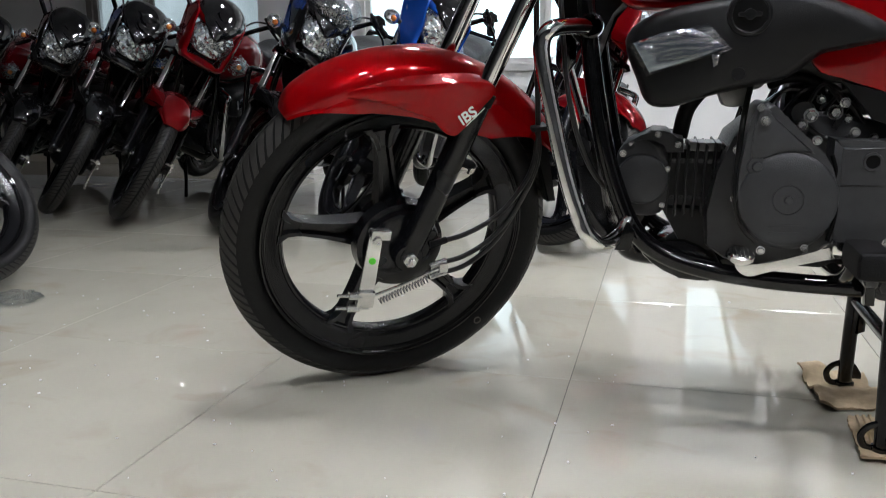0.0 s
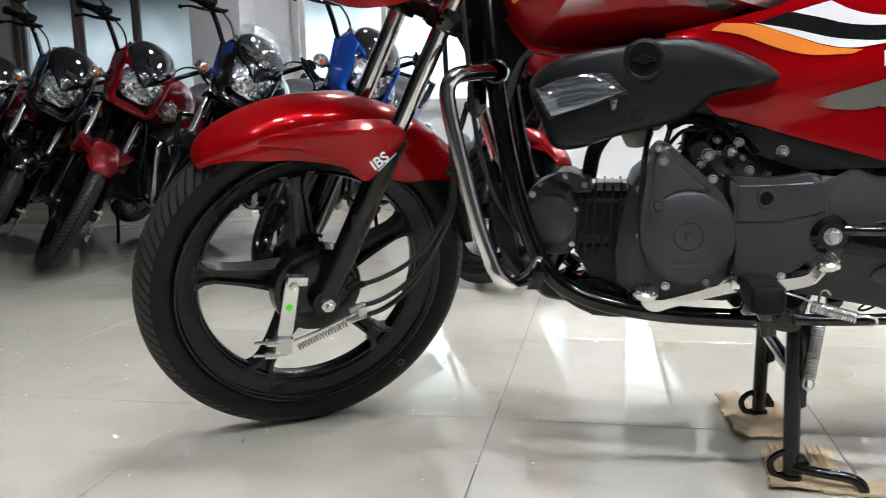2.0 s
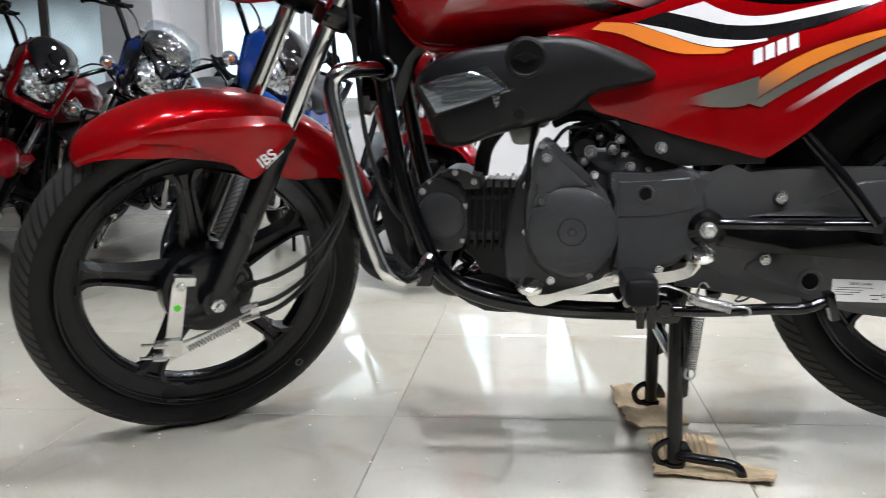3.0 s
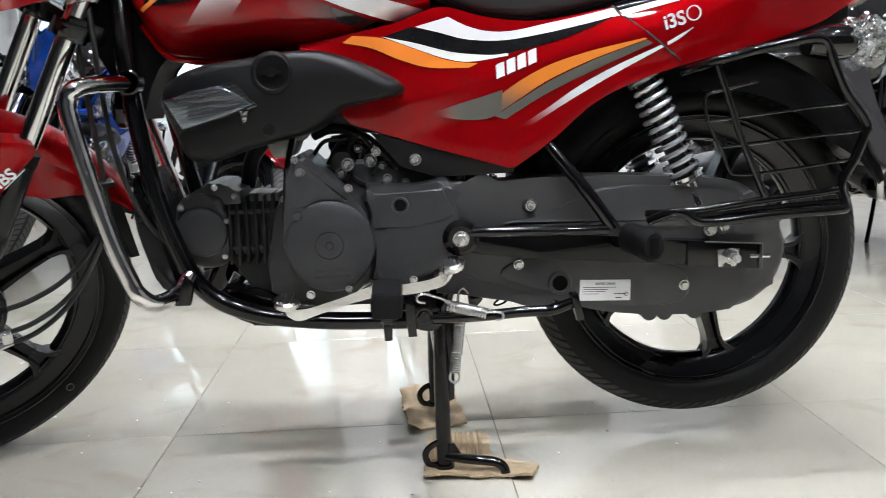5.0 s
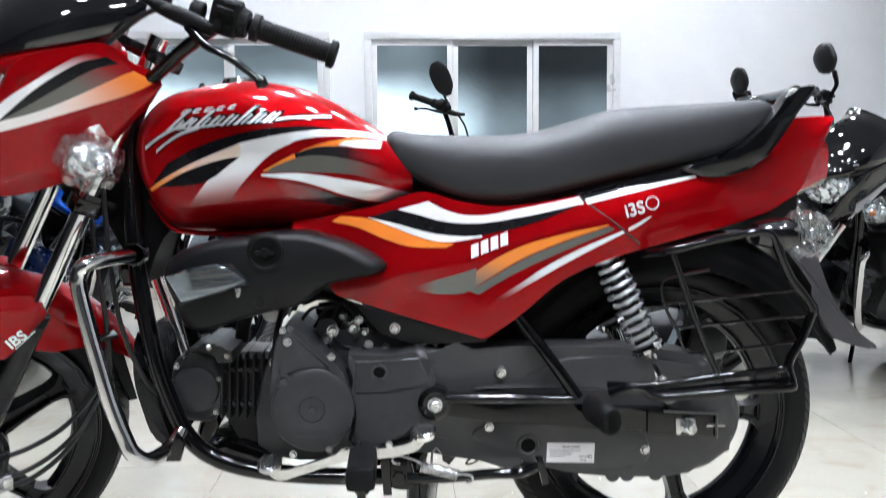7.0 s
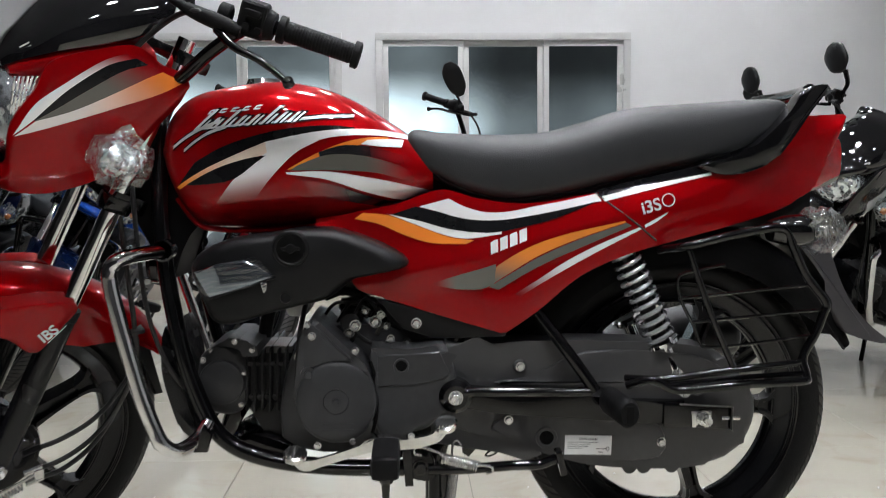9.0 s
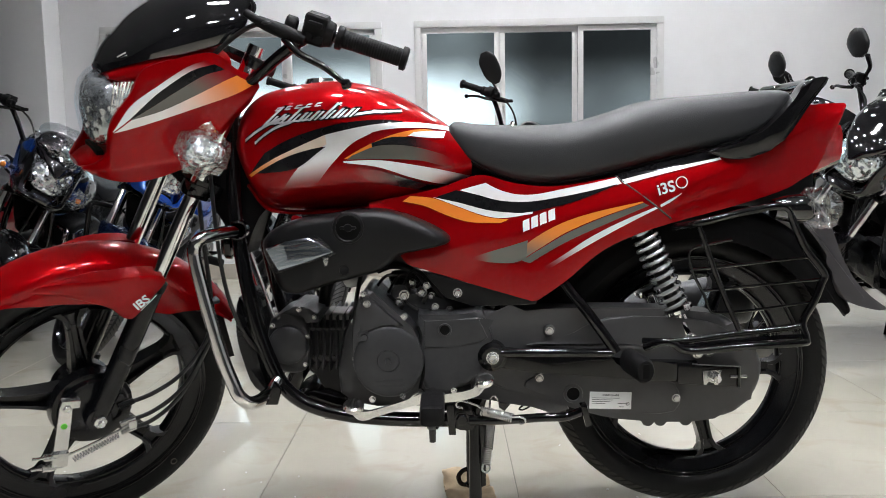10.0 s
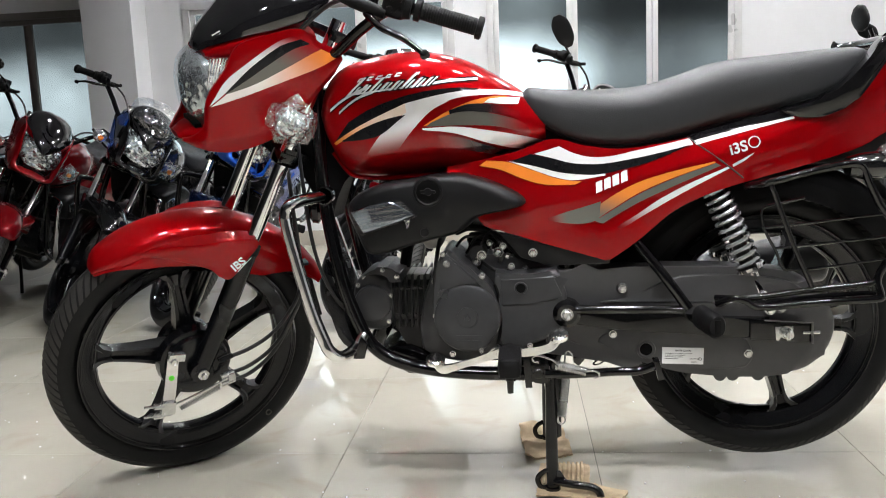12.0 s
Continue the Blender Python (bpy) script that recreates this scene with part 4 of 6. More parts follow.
    part("tail_top", slab(rounded([(1.38, 0.795), (1.44, 0.846), (1.48, 0.853), (1.536, 0.8575), (1.520, 0.842), (1.46, 0.795)], 3), -0.060, 0.060, 0.004), paint, bike)
    part("tail_core", box(0.62, 0.17, 0.07, 0.01, at=(1.16, 0, 0.695)), PLASTIC, bike)
    tl = Hull(1.40, 1.541, [(1.40, 0.80), (1.46, 0.815), (1.50, 0.826), (1.541, 0.824)], [(1.40, 0.70), (1.46, 0.712), (1.50, 0.720), (1.541, 0.736)], [(1.40, 0.075), (1.46, 0.074), (1.50, 0.066), (1.541, 0.048)], 3.0)
    part("tail_lamp", tl.bm(14, 24), LENS_RED, bike, "red tail lamp lens")
    # seat and grab rail
    st = Hull(0.752, 1.425, [(0.752, 0.822), (0.770, 0.838), (0.82, 0.832), (0.92, 0.828), (1.00, 0.832), (1.08, 0.852), (1.15, 0.872), (1.28, 0.882), (1.40, 0.888), (1.425, 0.876)],
              [(0.752, 0.800), (0.775, 0.768), (0.814, 0.738), (0.87, 0.712), (0.93, 0.703), (1.00, 0.708), (1.10, 0.728), (1.25, 0.762), (1.34, 0.788), (1.40, 0.832), (1.425, 0.862)],
              [(0.752, 0.075), (0.775, 0.098), (0.85, 0.118), (0.95, 0.130), (1.10, 0.130), (1.30, 0.118), (1.40, 0.098), (1.425, 0.08)], 3.4, 0.42)
    seat = part("seat", st.bm(60, 44), SEAT, bike, "long dark grey leatherette seat")
    edge = [(x, st.y(x, st.low(x) + 0.012) - 0.0005, st.low(x) + 0.012) for x in np.linspace(0.80, 1.36, 20)]
    part("seat_piping", tube(edge, 0.0028, 6, 3), GRIP, seat)
    for sy in (-1, 1):
        rail = rounded([(1.245, 0.768), (1.295, 0.752), (1.335, 0.758), (1.376, 0.776), (1.405, 0.808), (1.440, 0.86), (1.470, 0.900), (1.448, 0.902), (1.425, 0.893), (1.405, 0.862), (1.375, 0.828), (1.33, 0.792), (1.285, 0.778)], 3)
        part("grab_rail", slab(rail, sy * 0.138, sy * 0.104, 0.006, 3), BLACK_PAINT, bike, "glossy black grab rail")
    part("grab_bridge", tube([(1.445, -0.115, 0.895), (1.462, -0.06, 0.896), (1.466, 0, 0.896), (1.462, 0.06, 0.896), (1.445, 0.115, 0.895)], 0.012, 10), BLACK_PAINT, bike)
    # Dark box added to block the light gap between tank and seat.
    part("seat_base", box(0.14, 0.17, 0.07, 0.01, at=(0.82, 0, 0.742)), SHADE_BLACK, bike)
    # air filter cover
    ab = rounded([(0.400, 0.610), (0.425, 0.640), (0.47, 0.656), (0.53, 0.664), (0.585, 0.672), (0.64, 0.670), (0.70, 0.650), (0.748, 0.624), (0.752, 0.606), (0.700, 0.594), (0.665, 0.586), (0.625, 0.556), (0.570, 0.542), (0.52, 0.530), (0.47, 0.515), (0.435, 0.520), (0.418, 0.555)], 4)
    box_cover = pillow(ab, ((-0.05, 0.97), (-0.10, 1.0), (-0.150, 1.0), (-0.165, 0.985), (-0.176, 0.95), (-0.183, 0.89), (-0.186, 0.80)))
    airbox = part("air_filter_cover", box_cover, PLASTIC, bike, "matt black plastic air filter cover")
    knob = part("cover_knob", lathe([(0.0225, 0.004), (0.0232, -0.0012), (0.0250, -0.0022), (0.0285, -0.0008), (0.0310, 0.004)], 40), PLASTIC, airbox, m=at(0.567, -0.1875, 0.6405))
    # Black disc gives the knob's recess its shade.
    part("knob_recess", lathe([(0.0001, -0.0005), (0.0235, -0.0005), (0.0235, 0.003)], 32), HOLE_SHADE, knob)
    part("knob_bar", put(box(0.030, 0.008, 0.006, 0.002), lathe([(0.0001, -0.004), (0.007, -0.004), (0.008, 0.003)], 18)), PLASTIC, knob, m=at(0, -0.002, 0))
    part("cover_dimple", lathe([(0.004, -0.0006), (0.0085, -0.0012), (0.0095, 0.001)], 20), PLASTIC, airbox, m=at(0.557, -0.1868, 0.561))
    ls = [(0.412, 0.606), (0.450, 0.618), (0.492, 0.625), (0.515, 0.614), (0.540, 0.596), (0.500, 0.583), (0.436, 0.563)]
    lens = part("chrome_insert", slab(ls, -0.194, -0.170, 0.005, 2), FILM_CHROME, airbox, "chrome trim insert under clear film")
    part("film_sheet", film_patch([(0.407, 0.604), (0.512, 0.630), (0.546, 0.594), (0.433, 0.559)], -0.195), SHEET, lens, "crinkled clear film")
    part("film_tail", slab([(0.519, 0.588), (0.530, 0.587), (0.528, 0.574), (0.523, 0.570), (0.521, 0.578)], -0.1965, -0.194), WRAP, lens, "loose corner of clear film")
    # engine
    mag = rounded([(0.578, 0.495), (0.590, 0.518), (0.603, 0.522), (0.625, 0.502), (0.652, 0.476), (0.680, 0.448), (0.695, 0.415), (0.697, 0.375), (0.686, 0.338), (0.660, 0.316), (0.620, 0.314), (0.585, 0.334), (0.569, 0.370), (0.567, 0.42), (0.573, 0.46)], 3)
    engine = part("engine_case", slab(mag, -0.175, -0.02, 0.012, 3), ENGINE, bike, "charcoal engine casing with a round magneto cover")
    disc = lathe([(0.0001, -0.006), (0.018, -0.006), (0.020, -0.004), (0.021, -0.006), (0.060, -0.007), (0.066, -0.003), (0.068, 0.006)], 48)
    mcover = part("magneto_cover", disc, ENGINE, bike, m=at(0.634, -0.174, 0.386))
    part("cover_boss", lathe([(0.0001, -0.006), (0.005, -0.006), (0.006, -0.002), (0.020, -0.001)], 24), ENGINE, mcover, m=at(0, -0.006, 0))
    part("raised_mark", put(box(0.052, 0.0025, 0.004), box(0.052, 0.0025, 0.004), at(0, 0, -0.010)), ENGINE, mcover, m=at(0.002, -0.0065, -0.038))
    part("cover_plug", lathe([(0.0001, -0.008), (0.006, -0.008), (0.007, -0.004), (0.013, -0.004), (0.014, 0.002)], 24), ENGINE, bike, m=at(0.590, -0.175, 0.432))
    spc = rounded([(0.692, 0.462), (0.70, 0.470), (0.76, 0.468), (0.812, 0.474), (0.822, 0.452), (0.834, 0.420), (0.826, 0.39), (0.812, 0.362), (0.786, 0.330), (0.74, 0.322), (0.702, 0.322), (0.696, 0.37)], 3)
    sc = part("sprocket_cover", slab(spc, -0.160, -0.02, 0.014, 3), ENGINE, bike, "charcoal sprocket cover")
    # Black line laid on the surface as the shadow between the two covers.
    part("cover_gap", tube([(0.690, -0.1600, 0.448), (0.696, -0.1605, 0.428), (0.694, -0.1605, 0.408), (0.700, -0.1605, 0.380), (0.698, -0.1605, 0.350), (0.692, -0.1600, 0.326)], 0.0030, 8, 5), HOLE_SHADE, sc)
    part("cover_hole", lathe([(0.0095, 0.002), (0.0095, -0.0025), (0.0125, -0.0025), (0.0135, 0.002)], 24), ENGINE, sc, m=at(0.742, -0.1622, 0.440))
    # Black disc painted in for the dark inside of the hole.
    part("hole_plug", lathe([(0.0001, -0.0006), (0.0095, -0.0006), (0.0095, 0.001)], 20), HOLE_SHADE, sc, m=at(0.742, -0.1622, 0.440))
    part("cover_ridge", slab(rounded([(0.588, 0.510), (0.606, 0.508), (0.640, 0.476), (0.664, 0.452), (0.640, 0.458), (0.606, 0.452), (0.582, 0.44)], 3), -0.1785, -0.165, 0.003), ENGINE, engine)
    part("cover_step", slab([(0.702, 0.404), (0.702, 0.460), (0.760, 0.459), (0.806, 0.464), (0.824, 0.424), (0.812, 0.414), (0.76, 0.407)], -0.1620, -0.15, 0.0035), ENGINE, sc)
    # Added dark slab that fills the bright gap below the fins.
    part("cylinder_base", slab([(0.46, 0.352), (0.575, 0.352), (0.585, 0.285), (0.50, 0.280)], -0.05, 0.09, 0.006), FIN, bike)
    part("crankcase", slab(rounded([(0.53, 0.30), (0.56, 0.47), (0.66, 0.50), (0.80, 0.48), (0.83, 0.38), (0.78, 0.29), (0.65, 0.275)], 3), -0.10, 0.14, 0.015), ENGINE, bike)
    for k in range(7):
        x = 0.470 + 0.0135 * k
        fin = box(0.0045, 0.165, 0.110 + 0.006 * (k % 2), 0.0018, at=(0, 0, 0), seg=1)
        part("cooling_fin", fin, FIN, bike, m=at(x, 0.0, 0.400, 0, 2, 0))
    part("cylinder", box(0.12, 0.12, 0.092, 0.01, at=(0.515, 0, 0.402)), FIN, bike)
    for k in range(7):
        for zz in (0.430, 0.372):
            part("fin_stud", lathe([(0.0001, -0.004), (0.004, -0.003), (0.004, 0.004)], 8), FIN, bike, m=at(0.4768 + 0.0135 * k, -0.0825, zz)) if k < 6 else None
    head = slab(rounded([(0.392, 0.445), (0.420, 0.462), (0.462, 0.455), (0.468, 0.41), (0.466, 0.356), (0.44, 0.342), (0.402, 0.352), (0.388, 0.39)], 3), -0.095, 0.095, 0.014, 3)
    hd = part("cylinder_head", head, ENGINE, bike)
    part("cam_cover", lathe([(0.0001, -0.012), (0.032, -0.012), (0.038, -0.008), (0.040, 0.002)], 40), ENGINE, hd, m=at(0.430, -0.096, 0.402))
    rocker = part("rocker_cover", slab([(0.398, 0.450), (0.408, 0.460), (0.428, 0.466), (0.440, 0.478), (0.462, 0.477), (0.472, 0.468), (0.490, 0.464), (0.492, 0.444), (0.400, 0.440)], -0.088, 0.06, 0.004), ENGINE, hd)
    for x, z in ((0.412, 0.455), (0.452, 0.471), (0.482, 0.456)):
        part("cover_bolt", bolt(0.0042, 0.006), STEEL, rocker, m=at(x, -0.088, z))
    part("head_ring", slab([(0.500, 0.444), (0.500, 0.458), (0.548, 0.457), (0.548, 0.443)], -0.062, 0.02, 0.004), ALUMINIUM, bike)
    part("intake_pipe", tube([(0.485, 0.02, 0.46), (0.497, 0.02, 0.51), (0.53, 0.02, 0.552)], 0.013, 12), FIN, bike)
    carb = slab(rounded([(0.540, 0.546), (0.585, 0.546), (0.582, 0.522), (0.572, 0.514), (0.552, 0.513), (0.543, 0.520)], 2), -0.085, -0.015, 0.005)
    put(carb, box(0.052, 0.075, 0.016, 0.004, at=(0.562, -0.050, 0.552)))
    put(carb, lathe([(0.0001, -0.02), (0.016, -0.02), (0.018, 0.0)], 24), at(0.588, -0.070, 0.556))
    part("carburettor", carb, ALUMINIUM, bike, "grey cast carburettor")
    part("ignition_tube", tube([(0.60, -0.06, 0.64), (0.584, -0.10, 0.56), (0.571, -0.13, 0.49), (0.566, -0.14, 0.40), (0.575, -0.14, 0.345), (0.60, -0.13, 0.315)], 0.0045, 8, 6), CABLE, bike)
    for i in range(8):
        a, b, c = rng.random(), rng.random(), rng.random()
        pts = [(0.60 + 0.03 * i, -0.07 - 0.04 * a, 0.50 + 0.02 * b), (0.63 + 0.026 * i, -0.10, 0.53 + 0.02 * c), (0.67 + 0.02 * i, -0.08 - 0.03 * b, 0.535 - 0.02 * a), (0.70 + 0.02 * i, -0.06, 0.495 + 0.03 * c)]
        part("wire", tube(pts, 0.0032, 6, 5), CABLE, bike)
    # Made-up dark boxes, added to close bright gaps over the engine.
    clutter = box(0.060, 0.050, 0.030, 0.006, at=(0.664, -0.040, 0.520))
    put(clutter, box(0.036, 0.045, 0.038, 0.006, at=(0.712, -0.055, 0.502)))
    put(clutter, tube([(0.610, -0.07, 0.545), (0.640, -0.085, 0.556), (0.675, -0.09, 0.548), (0.700, -0.08, 0.520)], 0.0075, 10))
    for x, z, rr, dy in ((0.698, 0.506, 0.0080, 0.0), (0.653, 0.488, 0.0068, -0.006), (0.719, 0.465, 0.0075, -0.004), (0.752, 0.470, 0.0050, 0.004), (0.716, 0.496, 0.0055, 0.010), (0.680, 0.524, 0.0050, 0.012), (0.773, 0.463, 0.0045, 0.0)):
        clip = part("hose_clip", put(bolt(rr, 0.010), lathe([(0.0001, -0.002), (rr * 1.35, -0.002), (rr * 1.35, 0.003)], 16)), STEEL, bike, m=at(x, -0.108 + dy, z))
        part("clip_tab", box(rr * 1.1, 0.003, rr * 3.2, 0.001), ALLOY_BLACK, clip, m=at(rr * 0.8, 0.004, -rr * 1.6, 0, 25, 0))
    for pts in (((0.639, -0.085, 0.541), (0.690, -0.095, 0.545), (0.721, -0.098, 0.515), (0.743, -0.095, 0.484)), ((0.650, -0.09, 0.508), (0.664, -0.10, 0.485), (0.690, -0.10, 0.468), (0.735, -0.095, 0.466))):
        part("wire", tube(pts, 0.0042, 8, 6), CABLE, bike)
    part("wiring_block", clutter, SHADE_BLACK, bike, "added dark filler blocks and hose over the engine")
    for x, y, z in ((0.640, -0.078, 0.530), (0.690, -0.095, 0.540), (0.728, -0.085, 0.492)):
        part("hose_clip", lathe([(0.0075, -0.002), (0.009, -0.002), (0.009, 0.002), (0.0075, 0.002)], 16, True), STEEL, bike, m=at(x, y, z, 0, 0, 50))
    part("starter_motor", lathe([(0.0001, -0.06), (0.016, -0.06), (0.019, -0.05), (0.019, 0.05), (0.0001, 0.05)], 24), FIN, bike, m=at(0.655, -0.05, 0.505))
    part("battery_box", box(0.16, 0.14, 0.11, 0.01, at=(0.79, 0, 0.555)), PLASTIC, bike)
    # Backing slab added to darken the see-through gap ahead of the side panel.
    part("inner_cover", slab(rounded([(0.585, 0.560), (0.60, 0.665), (0.76, 0.68), (0.80, 0.55), (0.70, 0.548)], 2), -0.085, 0.085, 0.01), PLASTIC, bike)
    part("mounting_plate", slab([(0.70, 0.550), (0.745, 0.537), (0.80, 0.521), (0.905, 0.490), (0.925, 0.500), (0.920, 0.480), (0.80, 0.478), (0.745, 0.496)], -0.128, -0.116, 0.003), PLASTIC, bike)
    for x, y, z, r in ((0.597, -0.178, 0.496, 0.0075), (0.666, -0.176, 0.470, 0.007), (0.566, -0.130, 0.452, 0.007), (0.566, -0.13, 0.380, 0.007), (0.664, -0.12, 0.502, 0.011), (0.708, -0.12, 0.520, 0.008),
                       (0.724, -0.12, 0.478, 0.008), (0.768, -0.129, 0.506, 0.010), (0.66, -0.178, 0.318, 0.006), (0.602, -0.178, 0.312, 0.007), (0.400, -0.100, 0.442, 0.006), (0.468, -0.097, 0.418, 0.005), (0.462, -0.097, 0.362, 0.005), (0.59, -0.178, 0.515, 0.006)):
        part("bolt", bolt(r * 0.74, r * 0.9), STEEL, bike, m=at(x, y, z))
    # frame
    part("down_tube", tube([(0.325, -0.05, 0.86), (0.338, -0.10, 0.66), (0.365, -0.118, 0.49), (0.392, -0.120, 0.39), (0.43, -0.120, 0.315), (0.50, -0.120, 0.275), (0.62, -0.122, 0.256), (0.80, -0.122, 0.250)], 0.0145, 14, 10), FRAME, bike, "glossy black frame tube")
    part("down_tube", tube([(0.325, 0.05, 0.86), (0.338, 0.10, 0.66), (0.365, 0.118, 0.49), (0.392, 0.120, 0.39), (0.43, 0.120, 0.315), (0.50, 0.120, 0.275), (0.62, 0.122, 0.256), (0.80, 0.122, 0.250)], 0.0145, 14, 10), FRAME, bike)
    for k in range(1):
        part("cable", tube([(0.285 + 0.012 * k, -0.085 - 0.01 * k, 0.82), (0.302 + 0.010 * k, -0.120 - 0.006 * k, 0.66), (0.318 + 0.006 * k, -0.122, 0.52 - 0.03 * k), (0.350 + 0.012 * k, -0.105, 0.42 - 0.03 * k), (0.40 + 0.02 * k, -0.09, 0.36)], 0.0042, 8, 8), CABLE, bike)
    part("head_stock", tube([(0.232, 0, 0.72), (0.315, 0, 0.90)], 0.030, 18, smooth=False), FRAME, bike)
    part("backbone", tube([(0.29, 0, 0.80), (0.40, 0, 0.74), (0.80, 0, 0.68), (1.0, 0, 0.66)], 0.028, 14), FRAME, bike)
    part("gusset", slab([(0.25, 0.74), (0.33, 0.80), (0.42, 0.70), (0.37, 0.66), (0.345, 0.58), (0.31, 0.63)], -0.06, 0.06, 0.006), SHADE_BLACK, bike)
    part("seat_tube", tube([(0.83, -0.10, 0.62), (0.835, -0.10, 0.40), (0.80, -0.10, 0.26)], 0.016, 12), FRAME, bike)
    part("subframe", tube([(0.84, -0.11, 0.64), (1.05, -0.115, 0.67), (1.30, -0.115, 0.70), (1.42, -0.09, 0.72)], 0.012, 12), FRAME, bike)
    part("horn", lathe([(0.0001, -0.02), (0.02, -0.02), (0.034, -0.012), (0.036, 0.0), (0.02, 0.012), (0.0001, 0.014)], 28), FRAME, bike, m=at(0.30, 0.0, 0.60, 0, 0, -80))
    lf = slab(rounded([(0.335, 0.50), (0.352, 0.47), (0.372, 0.36), (0.39, 0.305), (0.36, 0.315), (0.340, 0.37), (0.328, 0.43)], 3), -0.100, 0.07, 0.006)
    part("leg_guard_flap", lf, ALLOY_BLACK, bike)
    # crash guard
    gy = -0.205
    part("crash_guard", tube([(0.352, -0.11, 0.634), (0.325, -0.16, 0.633), (0.298, gy + 0.006, 0.627), (0.286, gy, 0.610), (0.287, gy, 0.580), (0.304, gy, 0.500), (0.326, gy, 0.410), (0.346, gy, 0.352), (0.358, gy, 0.328), (0.376, gy + 0.016, 0.312), (0.398, -0.150, 0.318), (0.412, -0.125, 0.340)], 0.0125, 14, 8), CHROME, bike, "chrome crash guard")
    part("crash_guard", tube([(0.352, 0.11, 0.632), (0.32, 0.16, 0.634), (0.287, -gy, 0.632), (0.270, -gy, 0.612), (0.276, -gy, 0.575), (0.300, -gy, 0.495), (0.330, -gy, 0.400), (0.348, -gy, 0.352), (0.372, -gy, 0.318), (0.395, -gy - 0.035, 0.305), (0.405, 0.125, 0.325)], 0.0125, 14, 8), CHROME if main else FRAME, bike)
    part("guard_bracket", slab([(0.395, 0.30), (0.412, 0.345), (0.425, 0.33), (0.418, 0.30)], -0.165, -0.15, 0.002), FRAME, bike)
    part("guard_clamp", put(lathe([(0.016, -0.012), (0.019, -0.010), (0.019, 0.010), (0.016, 0.012)], 18, True), bolt(0.006, 0.012), at(0, 0, 0)), FRAME, bike, m=at(0.347, -0.12, 0.635, 0, 0, 0))
    # exhaust on the far side
    part("exhaust_pipe", tube([(0.44, 0.06, 0.34), (0.40, 0.10, 0.26), (0.46, 0.13, 0.235), (0.62, 0.14, 0.235), (0.85, 0.16, 0.26), (1.0, 0.17, 0.30)], 0.019, 14, 8), FRAME, bike)
    part("silencer", tube([(0.95, 0.175, 0.30), (1.02, 0.18, 0.330), (1.20, 0.19, 0.385), (1.36, 0.195, 0.420), (1.42, 0.195, 0.428), (1.452, 0.195, 0.432)], lambda s: (0.025 + 0.035 * min(1, s * 3)) * (1 if s < 0.86 else 1 - 0.5 * ((s - 0.86) / 0.14) ** 2), 24, 5), SEAT, bike, "black exhaust silencer")
    part("bash_pan", slab(rounded([(0.43, 0.285), (0.47, 0.245), (0.54, 0.232), (0.56, 0.262), (0.50, 0.30)], 3), -0.06, 0.09, 0.01), FRAME, bike)
    # chain case and swing arm
    cc = rounded([(0.800, 0.462), (0.87, 0.465), (0.966, 0.471), (1.10, 0.469), (1.22, 0.462), (1.285, 0.450), (1.312, 0.428), (1.340, 0.395), (1.362, 0.355), (1.352, 0.300), (1.31, 0.256), (1.25, 0.243), (1.19, 0.240), (1.12, 0.244), (1.05, 0.254), (0.965, 0.280), (0.90, 0.302), (0.80, 0.340)], 3)
    case = part("chain_case", slab(cc, -0.126, -0.060, 0.016, 4), CASE, bike, "dark plastic chain case with a white label")
    upper = rounded([(0.90, 0.400), (0.97, 0.412), (1.06, 0.452), (1.22, 0.446), (1.29, 0.424), (1.31, 0.390), (1.22, 0.385), (1.05, 0.392)], 3)
    part("case_rib", slab(upper, -0.1305, -0.118, 0.004, 3), CASE, case)
    lowr = rounded([(0.895, 0.318), (0.935, 0.345), (0.985, 0.345), (1.04, 0.340), (1.12, 0.330), (1.19, 0.318), (1.19, 0.262), (1.07, 0.262), (0.985, 0.285)], 3)
    part("case_rib", slab(lowr, -0.1295, -0.118, 0.0035, 3), CASE, case)
    for x, z in ((0.945, 0.428), (1.233, 0.379), (1.256, 0.382)):
        part("bolt_lug", lathe([(0.0001, -0.003), (0.0095, -0.003), (0.012, 0.002)], 20), CASE, case, m=at(x, -0.129, z))
    part("case_plug", lathe([(0.012, -0.001), (0.014, -0.004), (0.018, -0.004), (0.020, 0.002), (0.012, 0.006)], 24), CASE, case, m=at(0.991, -0.1295, 0.302))
    # Flat black disc makes the plug read as a shaded hole.
    part("case_plug_inner", lathe([(0.0001, -0.0008), (0.0145, -0.0008), (0.0145, 0.002)], 24), HOLE_SHADE, case, m=at(0.991, -0.1305, 0.302))
    for x in (1.165, 1.215, 1.14):
        part("case_foot", lathe([(0.0001, -0.03), (0.013, -0.03), (0.013, 0.03), (0.0001, 0.03)], 14), CASE, case, m=at(x, -0.09, 0.243))
    lab = part("label_sticker", box(0.082, 0.0008, 0.034, at=(0, 0, 0)), LABEL, case, "white printed label with small unreadable print", at(1.064, -0.1303, 0.287, 0, 2, 0))
    part("lettering", letters("DRIVE CHAIN", 0.0052, 0.0001), INK, lab, "", at(-0.016, -0.0007, 0.0090))
    for k in range(4):
        part("print_line", box((0.054, 0.040, 0.036, 0.026)[k], 0.0003, 0.0009), INK, lab, m=at((-0.009, -0.016, -0.018, -0.023)[k], -0.0005, 0.0048 - 0.0036 * k))
    part("print_mark", put(box(0.020, 0.0003, 0.0012), lathe([(0.0025, -0.0002), (0.0035, -0.0002), (0.0035, 0.0001), (0.0025, 0.0001)], 12, True), at(0.010, 0, 0)), INK, lab, m=at(0.024, -0.0006, -0.006))
